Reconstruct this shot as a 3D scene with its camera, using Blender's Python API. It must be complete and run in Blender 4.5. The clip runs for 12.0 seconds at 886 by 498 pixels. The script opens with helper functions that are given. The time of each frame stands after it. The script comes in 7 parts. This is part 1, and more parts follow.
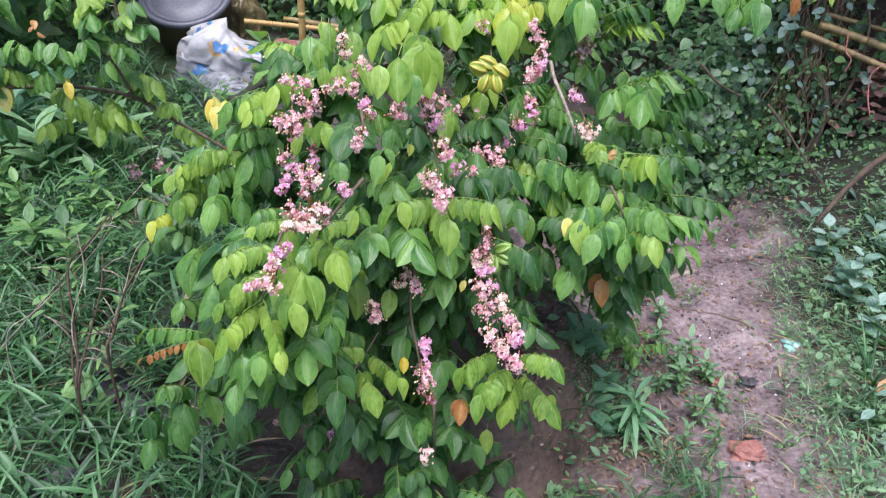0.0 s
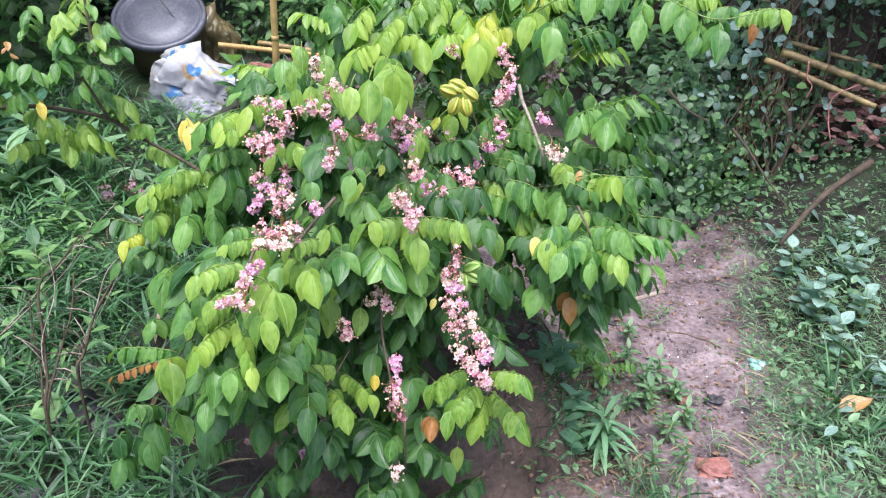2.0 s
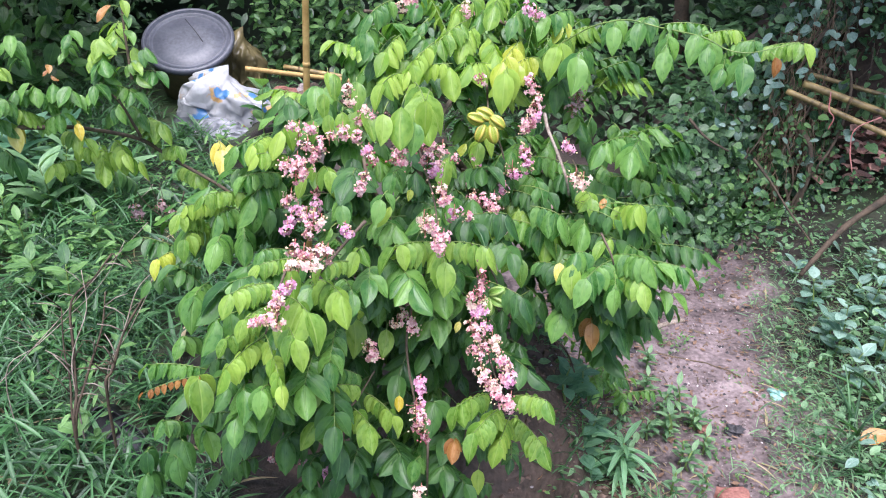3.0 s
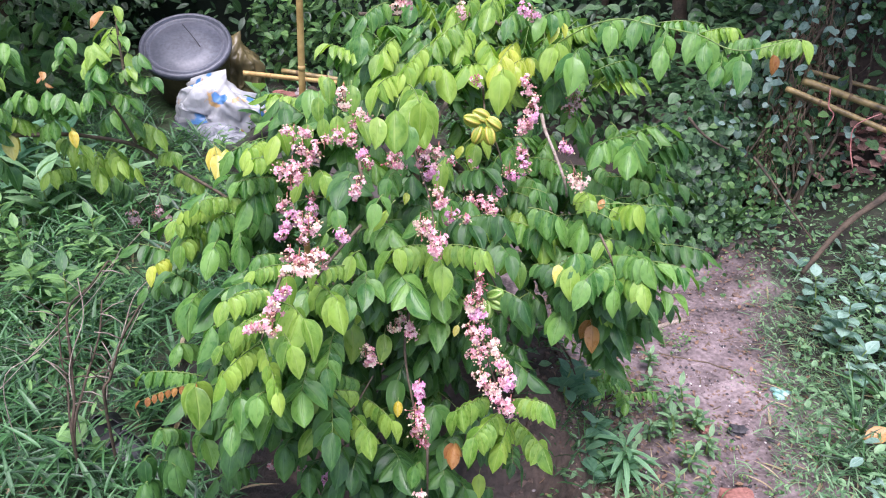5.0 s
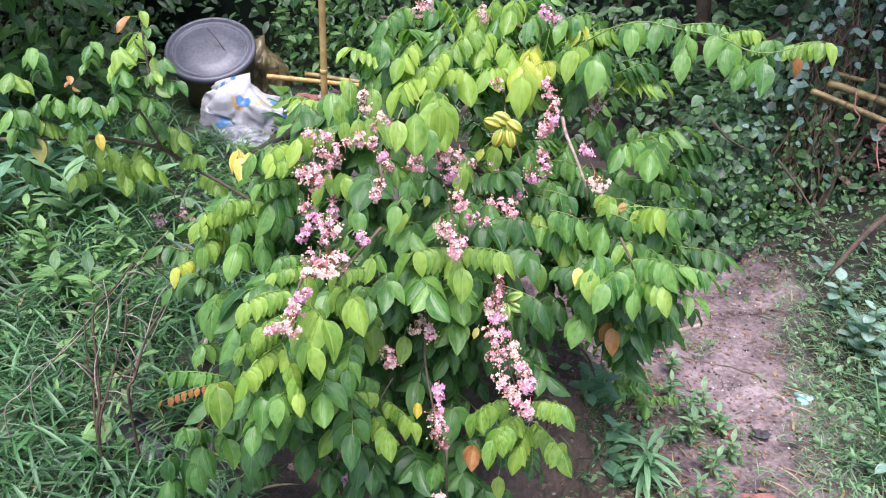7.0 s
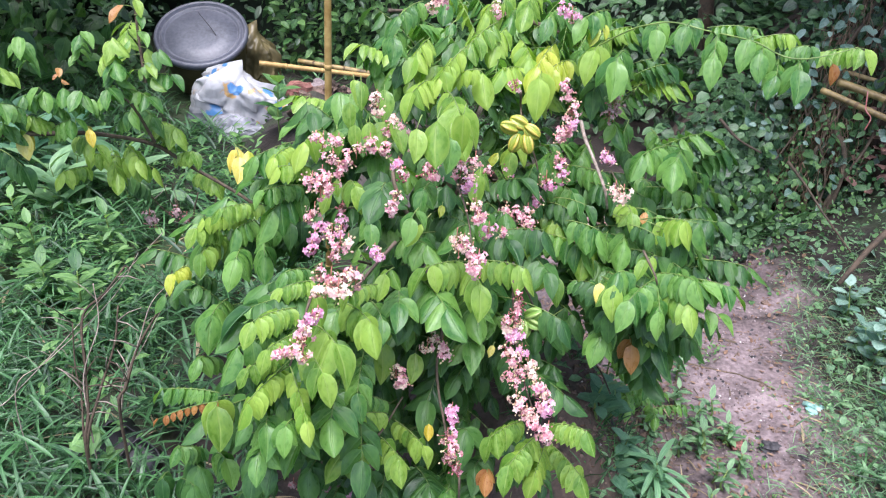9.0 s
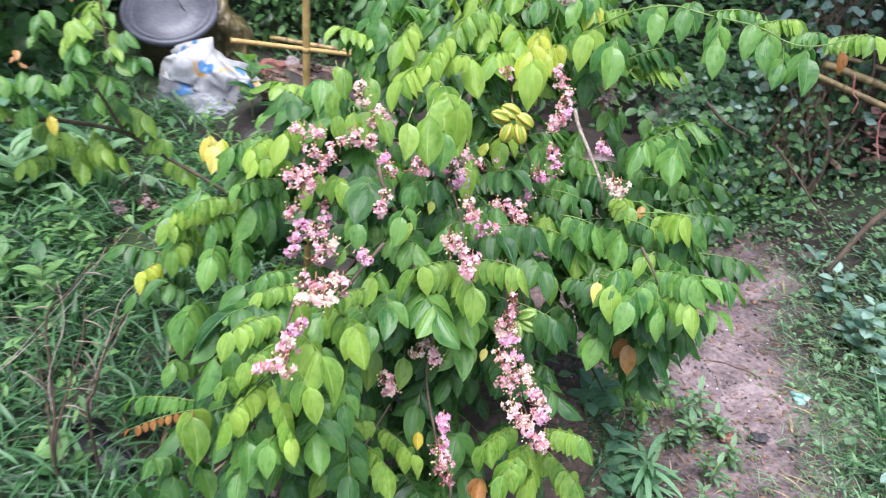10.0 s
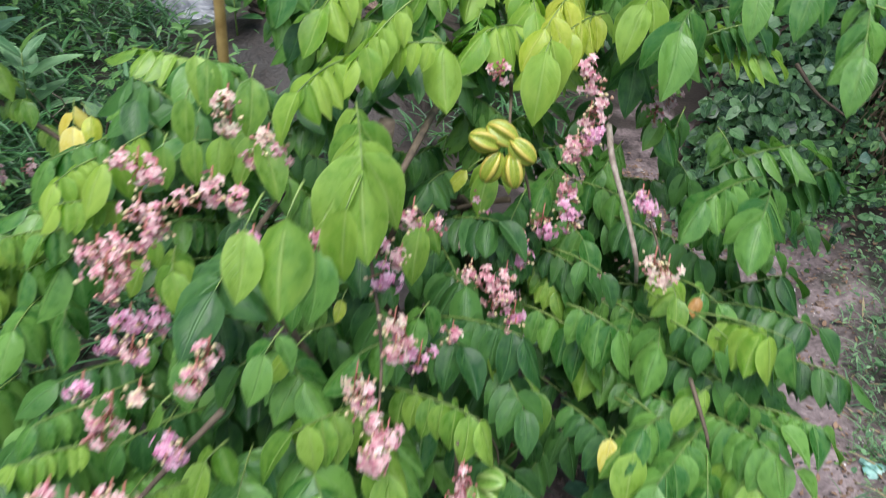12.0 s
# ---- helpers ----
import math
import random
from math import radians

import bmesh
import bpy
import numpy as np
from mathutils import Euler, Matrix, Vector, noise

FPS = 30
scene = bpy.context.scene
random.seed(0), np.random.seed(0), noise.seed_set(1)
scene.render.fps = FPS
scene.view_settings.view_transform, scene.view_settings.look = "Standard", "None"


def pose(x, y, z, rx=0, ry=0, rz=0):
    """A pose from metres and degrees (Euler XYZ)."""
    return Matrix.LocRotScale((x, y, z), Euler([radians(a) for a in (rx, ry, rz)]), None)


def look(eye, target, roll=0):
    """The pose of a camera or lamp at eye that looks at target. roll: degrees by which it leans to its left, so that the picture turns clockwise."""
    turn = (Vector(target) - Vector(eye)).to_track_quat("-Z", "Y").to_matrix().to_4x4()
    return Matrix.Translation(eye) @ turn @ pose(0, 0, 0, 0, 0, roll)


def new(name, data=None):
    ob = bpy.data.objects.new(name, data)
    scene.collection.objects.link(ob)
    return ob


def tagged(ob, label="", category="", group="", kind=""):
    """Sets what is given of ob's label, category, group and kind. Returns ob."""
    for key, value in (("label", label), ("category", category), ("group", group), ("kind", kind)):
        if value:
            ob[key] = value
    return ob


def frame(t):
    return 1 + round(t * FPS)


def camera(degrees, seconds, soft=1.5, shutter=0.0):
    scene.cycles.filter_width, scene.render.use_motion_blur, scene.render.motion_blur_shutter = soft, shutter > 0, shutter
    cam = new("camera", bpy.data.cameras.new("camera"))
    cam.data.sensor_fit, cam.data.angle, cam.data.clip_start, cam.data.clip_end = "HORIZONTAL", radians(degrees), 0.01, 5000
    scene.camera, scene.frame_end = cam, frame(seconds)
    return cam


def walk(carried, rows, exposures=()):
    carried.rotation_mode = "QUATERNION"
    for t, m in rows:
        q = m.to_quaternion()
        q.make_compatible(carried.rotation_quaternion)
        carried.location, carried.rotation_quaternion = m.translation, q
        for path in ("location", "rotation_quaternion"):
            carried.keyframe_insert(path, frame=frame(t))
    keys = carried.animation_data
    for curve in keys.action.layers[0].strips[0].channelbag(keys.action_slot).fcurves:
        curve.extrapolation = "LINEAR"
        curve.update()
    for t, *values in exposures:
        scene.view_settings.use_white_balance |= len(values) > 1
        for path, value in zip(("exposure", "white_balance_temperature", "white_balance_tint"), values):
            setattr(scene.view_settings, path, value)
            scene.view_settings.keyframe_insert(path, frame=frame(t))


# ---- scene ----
cam = camera(56.6, 12.0, soft=1.1, shutter=0.55)
PATH = [
    (0, (0.153, 0.115, 1.52), (0.073, 1.842, 0.515), 2.4),
    (0.5, (0.154, 0.107, 1.516), (0.05, 1.816, 0.483), 2.4),
    (1, (0.128, 0.103, 1.525), (-0.005, 1.832, 0.527), 3.6),
    (1.5, (0.146, 0.11, 1.526), (0.056, 1.849, 0.544), 3.3),
    (2, (0.162, 0.088, 1.525), (0.14, 1.847, 0.573), 3.3),
    (2.5, (0.148, 0.064, 1.532), (0.09, 1.833, 0.602), 2.9),
    (3, (0.145, 0.062, 1.537), (0.079, 1.846, 0.635), 3.7),
    (5, (0.153, 0.075, 1.534), (0.082, 1.86, 0.636), 2.9),
    (5.5, (0.158, 0.078, 1.535), (0.078, 1.86, 0.63), 2.9),
    (6, (0.162, 0.076, 1.536), (0.066, 1.857, 0.631), 2.6),
    (6.5, (0.162, 0.077, 1.536), (0.044, 1.857, 0.633), 2.3),
    (7, (0.158, 0.07, 1.537), (0.032, 1.854, 0.642), 2.3),
    (7.2, (0.157, 0.071, 1.541), (0.027, 1.856, 0.647), 2.4),
    (8.8, (0.099, 0.167, 1.54), (0.013, 1.943, 0.625), 3.7),
    (9, (0.097, 0.166, 1.539), (0.009, 1.937, 0.613), 3.6),
    (9.5, (0.093, 0.171, 1.538), (-0.016, 1.933, 0.598), 3.0),
    (10, (0.063, 0.255, 1.532), (0.045, 2.002, 0.559), 4.5),
    (10.5, (-0.002, 0.395, 1.507), (0.1, 2.111, 0.486), 4.2),
    (11, (0.05, 0.557, 1.493), (0.125, 2.224, 0.392), 4.8),
    (11.5, (0.131, 0.707, 1.475), (0.059, 2.316, 0.29), 6.7),
    (12, (0.147, 0.871, 1.471), (0.065, 2.473, 0.275), 7.9),
]
walk(cam, [(t, look(e, g, r)) for t, e, g, r in PATH], [(0, 1.11, 5800, 20), (0.5, 1.33, 5800, 20), (1, 1.38, 5800, 19), (3, 1.38, 5800, 19), (5.5, 1.35, 5850, 25), (7, 1.38, 5900, 23), (8.8, 1.38, 5800, 19), (9.5, 1.38, 5800, 18), (11, 1.18, 5800, 14), (11.5, 1.09, 5750, 13), (12, 0.82, 5900, 8)])

# ---- light ----
world = bpy.data.worlds.new("sky")
scene.world = world
world.use_nodes = True
wn = world.node_tree.nodes
sky = wn.new("ShaderNodeTexSky")
sky.sky_type, sky.sun_disc, sky.sun_elevation, sky.sun_rotation = "NISHITA", False, radians(72), radians(188)
sky.air_density, sky.dust_density = 1.0, 4.0
wn["Background"].inputs[1].default_value = 0.125
world.node_tree.links.new(sky.outputs[0], wn["Background"].inputs[0])
sun = new("sun", bpy.data.lights.new("sun", "SUN"))
sun.data.energy, sun.data.angle, sun.data.color = 2.3, radians(50), (1.0, 0.96, 0.90)
sun.matrix_world = look((-0.2, -1.5, 4.8), (0, 0, 0))

# ---- materials ----


def nodes_of(name):
    m = bpy.data.materials.new(name)
    m.use_nodes = True
    return m, m.node_tree.nodes, m.node_tree.links, m.node_tree.nodes["Principled BSDF"]


def ramp(n, stops):
    r = n.new("ShaderNodeValToRGB")
    while len(r.color_ramp.elements) < len(stops):
        r.color_ramp.elements.new(0.5)
    for e, (p, c) in zip(r.color_ramp.elements, stops):
        e.position, e.color = p, (*c, 1)
    return r


def rough_surface(name, low, high, scale, rough=0.8, bump=0.3, detail=40.0, metal=0.0, mid=None):
    """A matt surface with stains at one scale and grain at a finer one."""
    m, n, l, p = nodes_of(name)
    tc = n.new("ShaderNodeTexCoord")
    a = n.new("ShaderNodeTexNoise")
    a.inputs["Scale"].default_value, a.inputs["Detail"].default_value = scale, 6
    b = n.new("ShaderNodeTexNoise")
    b.inputs["Scale"].default_value, b.inputs["Detail"].default_value = detail, 4
    l.new(tc.outputs["Object"], a.inputs["Vector"])
    l.new(tc.outputs["Object"], b.inputs["Vector"])
    mixed = n.new("ShaderNodeMath")
    mixed.operation = "MULTIPLY_ADD"
    mixed.inputs[1].default_value = 0.45
    l.new(b.outputs["Fac"], mixed.inputs[0])
    scaled = n.new("ShaderNodeMath")
    scaled.operation = "MULTIPLY"
    scaled.inputs[1].default_value = 0.55
    l.new(a.outputs["Fac"], scaled.inputs[0])
    l.new(scaled.outputs[0], mixed.inputs[2])
    stops = [(0.36, low), (0.64, high)] if mid is None else [(0.34, low), (0.5, mid), (0.66, high)]
    r = ramp(n, stops)
    l.new(mixed.outputs[0], r.inputs[0])
    l.new(r.outputs[0], p.inputs["Base Color"])
    bp = n.new("ShaderNodeBump")
    bp.inputs["Strength"].default_value, bp.inputs["Distance"].default_value = bump, 0.01
    l.new(mixed.outputs[0], bp.inputs["Height"])
    l.new(bp.outputs[0], p.inputs["Normal"])
    p.inputs["Roughness"].default_value, p.inputs["Metallic"].default_value = rough, metal
    return m


def leaf_surface(name, low, high, vein, rough=0.30, clear=0.32, gloss=0.6, ribs=9.0, worn=None, glow=(1.35, 1.45, 0.6)):
    """A leaf: two tones by random, a pale midrib and side veins, light that comes through the blade."""
    m, n, l, p = nodes_of(name)
    uv = n.new("ShaderNodeUVMap")
    sp = n.new("ShaderNodeSeparateXYZ")
    l.new(uv.outputs[0], sp.inputs[0])
    oi, ge = n.new("ShaderNodeObjectInfo"), n.new("ShaderNodeNewGeometry")
    add = n.new("ShaderNodeMath")
    l.new(oi.outputs["Random"], add.inputs[0])
    l.new(ge.outputs["Random Per Island"], add.inputs[1])
    fr = n.new("ShaderNodeMath")
    fr.operation = "FRACT"
    l.new(add.outputs[0], fr.inputs[0])
    tone = ramp(n, [(0.0, low), (1.0, high)])
    no = n.new("ShaderNodeTexNoise")
    no.noise_dimensions = "4D"
    no.inputs["Scale"].default_value, no.inputs["Detail"].default_value = 4.5, 3
    far = n.new("ShaderNodeMath")
    far.operation = "MULTIPLY"
    far.inputs[1].default_value = 60
    l.new(add.outputs[0], far.inputs[0])
    l.new(far.outputs[0], no.inputs["W"])
    l.new(uv.outputs[0], no.inputs["Vector"])
    mot = n.new("ShaderNodeMath")
    mot.operation = "MULTIPLY_ADD"
    mot.inputs[1].default_value, mot.inputs[2].default_value = 1.6, -0.80
    l.new(no.outputs["Fac"], mot.inputs[0])
    sm = n.new("ShaderNodeMath")
    sm.use_clamp = True
    l.new(fr.outputs[0], sm.inputs[0])
    l.new(mot.outputs[0], sm.inputs[1])
    l.new(sm.outputs[0], tone.inputs[0])
    # distance from the midrib
    off = n.new("ShaderNodeMath")
    off.operation = "SUBTRACT"
    off.inputs[1].default_value = 0.5
    l.new(sp.outputs["X"], off.inputs[0])
    ab = n.new("ShaderNodeMath")
    ab.operation = "ABSOLUTE"
    l.new(off.outputs[0], ab.inputs[0])
    rib = n.new("ShaderNodeMapRange")
    rib.inputs["From Min"].default_value, rib.inputs["From Max"].default_value = 0.05, 0.015
    l.new(ab.outputs[0], rib.inputs["Value"])
    side = n.new("ShaderNodeMath")
    side.operation = "MULTIPLY_ADD"
    side.inputs[1].default_value = -0.7
    l.new(ab.outputs[0], side.inputs[0])
    l.new(sp.outputs["Y"], side.inputs[2])
    wav = n.new("ShaderNodeMath")
    wav.operation = "MULTIPLY"
    wav.inputs[1].default_value = ribs * 6.283
    l.new(side.outputs[0], wav.inputs[0])
    sn = n.new("ShaderNodeMath")
    sn.operation = "SINE"
    l.new(wav.outputs[0], sn.inputs[0])
    sv = n.new("ShaderNodeMapRange")
    sv.inputs["From Min"].default_value, sv.inputs["From Max"].default_value = 0.75, 1.0
    sv.inputs["To Max"].default_value = 0.12
    l.new(sn.outputs[0], sv.inputs["Value"])
    mx = n.new("ShaderNodeMath")
    mx.operation = "MAXIMUM"
    l.new(rib.outputs[0], mx.inputs[0])
    l.new(sv.outputs[0], mx.inputs[1])
    rim = n.new("ShaderNodeMapRange")
    rim.inputs["From Min"].default_value, rim.inputs["From Max"].default_value = 0.44, 0.495
    rim.inputs["To Max"].default_value = 0.75
    l.new(ab.outputs[0], rim.inputs["Value"])
    mx2 = n.new("ShaderNodeMath")
    mx2.operation = "MAXIMUM"
    l.new(mx.outputs[0], mx2.inputs[0])
    l.new(rim.outputs[0], mx2.inputs[1])
    mul = n.new("ShaderNodeMath")
    mul.operation = "MULTIPLY"
    mul.inputs[1].default_value = 0.36
    l.new(mx2.outputs[0], mul.inputs[0])
    col = n.new("ShaderNodeMix")
    col.data_type = "RGBA"
    col.inputs[7].default_value = (*vein, 1)
    l.new(mul.outputs[0], col.inputs[0])
    l.new(tone.outputs[0], col.inputs[6])
    out = col.outputs[2]
    if worn:
        sp2 = n.new("ShaderNodeTexNoise")
        sp2.inputs["Scale"].default_value, sp2.inputs["Detail"].default_value = 5, 3
        l.new(uv.outputs[0], sp2.inputs["Vector"])
        th = n.new("ShaderNodeMapRange")
        th.inputs["From Min"].default_value, th.inputs["From Max"].default_value = 0.66, 0.74
        l.new(sp2.outputs["Fac"], th.inputs["Value"])
        c2 = n.new("ShaderNodeMix")
        c2.data_type = "RGBA"
        c2.inputs[7].default_value = (*worn, 1)
        l.new(th.outputs[0], c2.inputs[0])
        l.new(out, c2.inputs[6])
        out = c2.outputs[2]
    l.new(out, p.inputs["Base Color"])
    bp = n.new("ShaderNodeBump")
    bp.inputs["Strength"].default_value, bp.inputs["Distance"].default_value = 0.5, 0.0035
    bp.invert = True
    hgt = n.new("ShaderNodeMath")
    hgt.operation = "MULTIPLY_ADD"
    hgt.inputs[1].default_value = 0.6
    l.new(no.outputs["Fac"], hgt.inputs[0])
    l.new(mx.outputs[0], hgt.inputs[2])
    l.new(hgt.outputs[0], bp.inputs["Height"])
    l.new(bp.outputs[0], p.inputs["Normal"])
    rv = n.new("ShaderNodeMapRange")
    rv.inputs["From Min"].default_value, rv.inputs["From Max"].default_value = 0.3, 0.7
    rv.inputs["To Min"].default_value, rv.inputs["To Max"].default_value = max(0.1, rough - 0.12), rough + 0.15
    l.new(no.outputs["Fac"], rv.inputs["Value"])
    l.new(rv.outputs[0], p.inputs["Roughness"])
    p.inputs["Specular IOR Level"].default_value = gloss
    tr = n.new("ShaderNodeBsdfTranslucent")
    gain = n.new("ShaderNodeMix")
    gain.data_type, gain.blend_type = "RGBA", "MULTIPLY"
    gain.inputs[0].default_value = 1.0
    gain.inputs[7].default_value = (*glow, 1)
    l.new(out, gain.inputs[6])
    l.new(gain.outputs[2], tr.inputs["Color"])
    ms = n.new("ShaderNodeMixShader")
    ms.inputs[0].default_value = clear
    l.new(p.outputs[0], ms.inputs[1])
    l.new(tr.outputs[0], ms.inputs[2])
    l.new(ms.outputs[0], n["Material Output"].inputs["Surface"])
    return m


LEAF = {
    "b": leaf_surface("leaf_bright", (0.110, 0.240, 0.030), (0.300, 0.455, 0.072), (0.46, 0.58, 0.20), 0.31, 0.38, 0.55),
    "g": leaf_surface("leaf_green", (0.045, 0.150, 0.027), (0.170, 0.335, 0.064), (0.27, 0.42, 0.14), 0.31, 0.34, 0.55),
    # dark tone that also paints shade on inner and low crown leaves
    "d": leaf_surface("leaf_dark_shaded", (0.022, 0.080, 0.018), (0.085, 0.200, 0.042), (0.14, 0.27, 0.10), 0.36, 0.30, 0.45),
    "y": leaf_surface("leaf_young", (0.160, 0.310, 0.030), (0.355, 0.495, 0.078), (0.48, 0.62, 0.2), 0.38, 0.38, 0.45),
    "yy": leaf_surface("leaf_yellowing", (0.30, 0.40, 0.03), (0.50, 0.53, 0.07), (0.6, 0.62, 0.2)),
    "Y": leaf_surface("leaf_yellow", (0.60, 0.46, 0.04), (0.66, 0.60, 0.16), (0.7, 0.65, 0.3), worn=(0.3, 0.14, 0.03)),
    "o": leaf_surface("leaf_rust", (0.30, 0.12, 0.035), (0.46, 0.24, 0.07), (0.5, 0.3, 0.12), worn=(0.20, 0.07, 0.02)),
}
RACHIS = rough_surface("leaf_stalk", (0.10, 0.17, 0.035), (0.22, 0.30, 0.075), 30, 0.5, 0.1)
BARK = rough_surface("bark", (0.045, 0.033, 0.020), (0.145, 0.108, 0.070), 25, 0.85, 0.5, 120)
BARK_PALE = rough_surface("bark_pale", (0.16, 0.12, 0.09), (0.36, 0.31, 0.25), 40, 0.8, 0.4, 160)


def ground_surface():
    """Trodden purplish soil along the path, humus darkened for shade beside it, with a ragged border."""
    m, n, l, p = nodes_of("ground_soil")

    def math_node(op, a, b=None, c=None):
        q = n.new("ShaderNodeMath")
        q.operation = op
        for i, x in enumerate((a, b, c)):
            if x is None:
                continue
            if isinstance(x, (int, float)):
                q.inputs[i].default_value = x
            else:
                l.new(x, q.inputs[i])
        return q.outputs[0]
    tc = n.new("ShaderNodeTexCoord")
    sp = n.new("ShaderNodeSeparateXYZ")
    l.new(tc.outputs["Object"], sp.inputs[0])

    def noise_node(scale, detail):
        q = n.new("ShaderNodeTexNoise")
        q.inputs["Scale"].default_value, q.inputs["Detail"].default_value = scale, detail
        l.new(tc.outputs["Object"], q.inputs["Vector"])
        return q.outputs["Fac"]
    big, mid, fine, border = noise_node(1.4, 5), noise_node(9, 6), noise_node(70, 4), noise_node(5, 6)
    wave = math_node("SINE", math_node("MULTIPLY_ADD", sp.outputs["Y"], 0.9, -1.17))
    dist = math_node("ABSOLUTE", math_node("SUBTRACT", sp.outputs["X"], math_node("MULTIPLY_ADD", wave, 0.10, 0.72)))
    far = math_node("MULTIPLY", math_node("MAXIMUM", math_node("SUBTRACT", sp.outputs["Y"], 3.3), 0.0), 0.7)
    edge = math_node("ADD", math_node("ADD", dist, far), math_node("MULTIPLY_ADD", border, 1.1, -0.55))
    mask = n.new("ShaderNodeMapRange")
    mask.inputs["From Min"].default_value, mask.inputs["From Max"].default_value = 0.58, 0.40
    l.new(edge, mask.inputs["Value"])
    tone = math_node("ADD", math_node("MULTIPLY", big, 0.36), math_node("ADD", math_node("MULTIPLY", mid, 0.36), math_node("MULTIPLY", fine, 0.28)))
    soil = ramp(n, [(0.42, (0.032, 0.023, 0.022)), (0.49, (0.112, 0.084, 0.082)), (0.55, (0.170, 0.130, 0.129)), (0.63, (0.29, 0.23, 0.225))])
    # humus tone pushed near black, so ground under plants carries their shade
    hum_shade = ramp(n, [(0.36, (0.008, 0.006, 0.005)), (0.66, (0.050, 0.037, 0.030))])
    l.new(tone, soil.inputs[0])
    l.new(tone, hum_shade.inputs[0])
    mix = n.new("ShaderNodeMix")
    mix.data_type = "RGBA"
    moss = n.new("ShaderNodeMix")
    moss.data_type = "RGBA"
    moss.inputs[7].default_value = (0.030, 0.058, 0.018, 1)
    cover = n.new("ShaderNodeMapRange")
    cover.inputs["From Min"].default_value, cover.inputs["From Max"].default_value = 0.40, 0.56
    cover.inputs["To Max"].default_value = 0.85
    l.new(math_node("ADD", math_node("MULTIPLY", noise_node(2.6, 8), 0.7), math_node("MULTIPLY", mid, 0.3)), cover.inputs["Value"])
    away = n.new("ShaderNodeMapRange")
    away.inputs["From Min"].default_value, away.inputs["From Max"].default_value = 1.0, 1.5
    l.new(math_node("ADD", math_node("ABSOLUTE", math_node("SUBTRACT", sp.outputs["X"], 0.4)), math_node("MULTIPLY_ADD", big, 4.0, -2.0)), away.inputs["Value"])
    l.new(math_node("MULTIPLY", cover.outputs[0], away.outputs[0]), moss.inputs[0])
    l.new(hum_shade.outputs[0], moss.inputs[6])
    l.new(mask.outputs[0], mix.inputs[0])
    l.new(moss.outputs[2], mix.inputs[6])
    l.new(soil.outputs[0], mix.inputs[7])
    heap = ramp(n, [(0.38, (0.036, 0.024, 0.016)), (0.66, (0.175, 0.120, 0.088))])
    l.new(tone, heap.inputs[0])
    vd = n.new("ShaderNodeVectorMath")
    vd.operation = "DISTANCE"
    vd.inputs[1].default_value = (0.14, 1.96, 0.2)
    l.new(tc.outputs["Object"], vd.inputs[0])
    near = n.new("ShaderNodeMapRange")
    near.inputs["From Min"].default_value, near.inputs["From Max"].default_value = 0.58, 0.46
    l.new(math_node("ADD", vd.outputs["Value"], math_node("MULTIPLY_ADD", border, 0.4, -0.2)), near.inputs["Value"])
    heaped = n.new("ShaderNodeMix")
    heaped.data_type = "RGBA"
    l.new(near.outputs[0], heaped.inputs[0])
    l.new(mix.outputs[2], heaped.inputs[6])
    l.new(heap.outputs[0], heaped.inputs[7])
    l.new(heaped.outputs[2], p.inputs["Base Color"])
    bp = n.new("ShaderNodeBump")
    bp.inputs["Strength"].default_value, bp.inputs["Distance"].default_value = 0.9, 0.012
    l.new(math_node("ADD", mid, math_node("MULTIPLY", fine, 0.5)), bp.inputs["Height"])
    l.new(bp.outputs[0], p.inputs["Normal"])
    rr = n.new("ShaderNodeMapRange")
    rr.inputs["To Min"].default_value, rr.inputs["To Max"].default_value = 0.45, 0.9
    l.new(mid, rr.inputs["Value"])
    l.new(rr.outputs[0], p.inputs["Roughness"])
    return m


SOIL = ground_surface()
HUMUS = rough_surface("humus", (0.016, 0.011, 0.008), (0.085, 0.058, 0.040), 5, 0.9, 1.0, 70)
MOUND = rough_surface("mound_earth", (0.06, 0.039, 0.028), (0.24, 0.165, 0.125), 9, 0.9, 1.0, 90)
GRASS = leaf_surface("grass_blade", (0.009, 0.041, 0.014), (0.082, 0.218, 0.070), (0.22, 0.36, 0.2), 0.4, 0.3, ribs=0.0)
GRASS_DRY = leaf_surface("grass_dry", (0.22, 0.17, 0.09), (0.42, 0.34, 0.2), (0.45, 0.38, 0.25), 0.6, 0.2, ribs=0.0)
WEED = leaf_surface("weed_leaf", (0.032, 0.110, 0.030), (0.180, 0.335, 0.100), (0.24, 0.4, 0.2), 0.42, 0.32, 0.45)
WEED_PALE = leaf_surface("weed_leaf_pale", (0.11, 0.22, 0.16), (0.29, 0.43, 0.35), (0.42, 0.55, 0.47), 0.32, 0.25)
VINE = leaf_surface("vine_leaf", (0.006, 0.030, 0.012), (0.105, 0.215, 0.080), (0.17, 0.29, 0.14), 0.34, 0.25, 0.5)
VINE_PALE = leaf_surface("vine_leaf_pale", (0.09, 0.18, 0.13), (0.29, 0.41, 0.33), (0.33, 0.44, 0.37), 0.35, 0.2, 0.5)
# woods leaf with the forest's shade included in its dark green
WOODS = leaf_surface("woods_leaf_shaded", (0.012, 0.04, 0.012), (0.04, 0.10, 0.03), (0.08, 0.15, 0.06), 0.4, 0.2)
WEED_STAR = leaf_surface("weed_leaf_narrow", (0.12, 0.28, 0.13), (0.25, 0.46, 0.24), (0.55, 0.72, 0.45), 0.4, 0.32, 0.45, ribs=0.0)
WEED_BLUE = leaf_surface("weed_leaf_bluish", (0.06, 0.165, 0.085), (0.185, 0.35, 0.21), (0.22, 0.38, 0.26), 0.38, 0.28, 0.5)
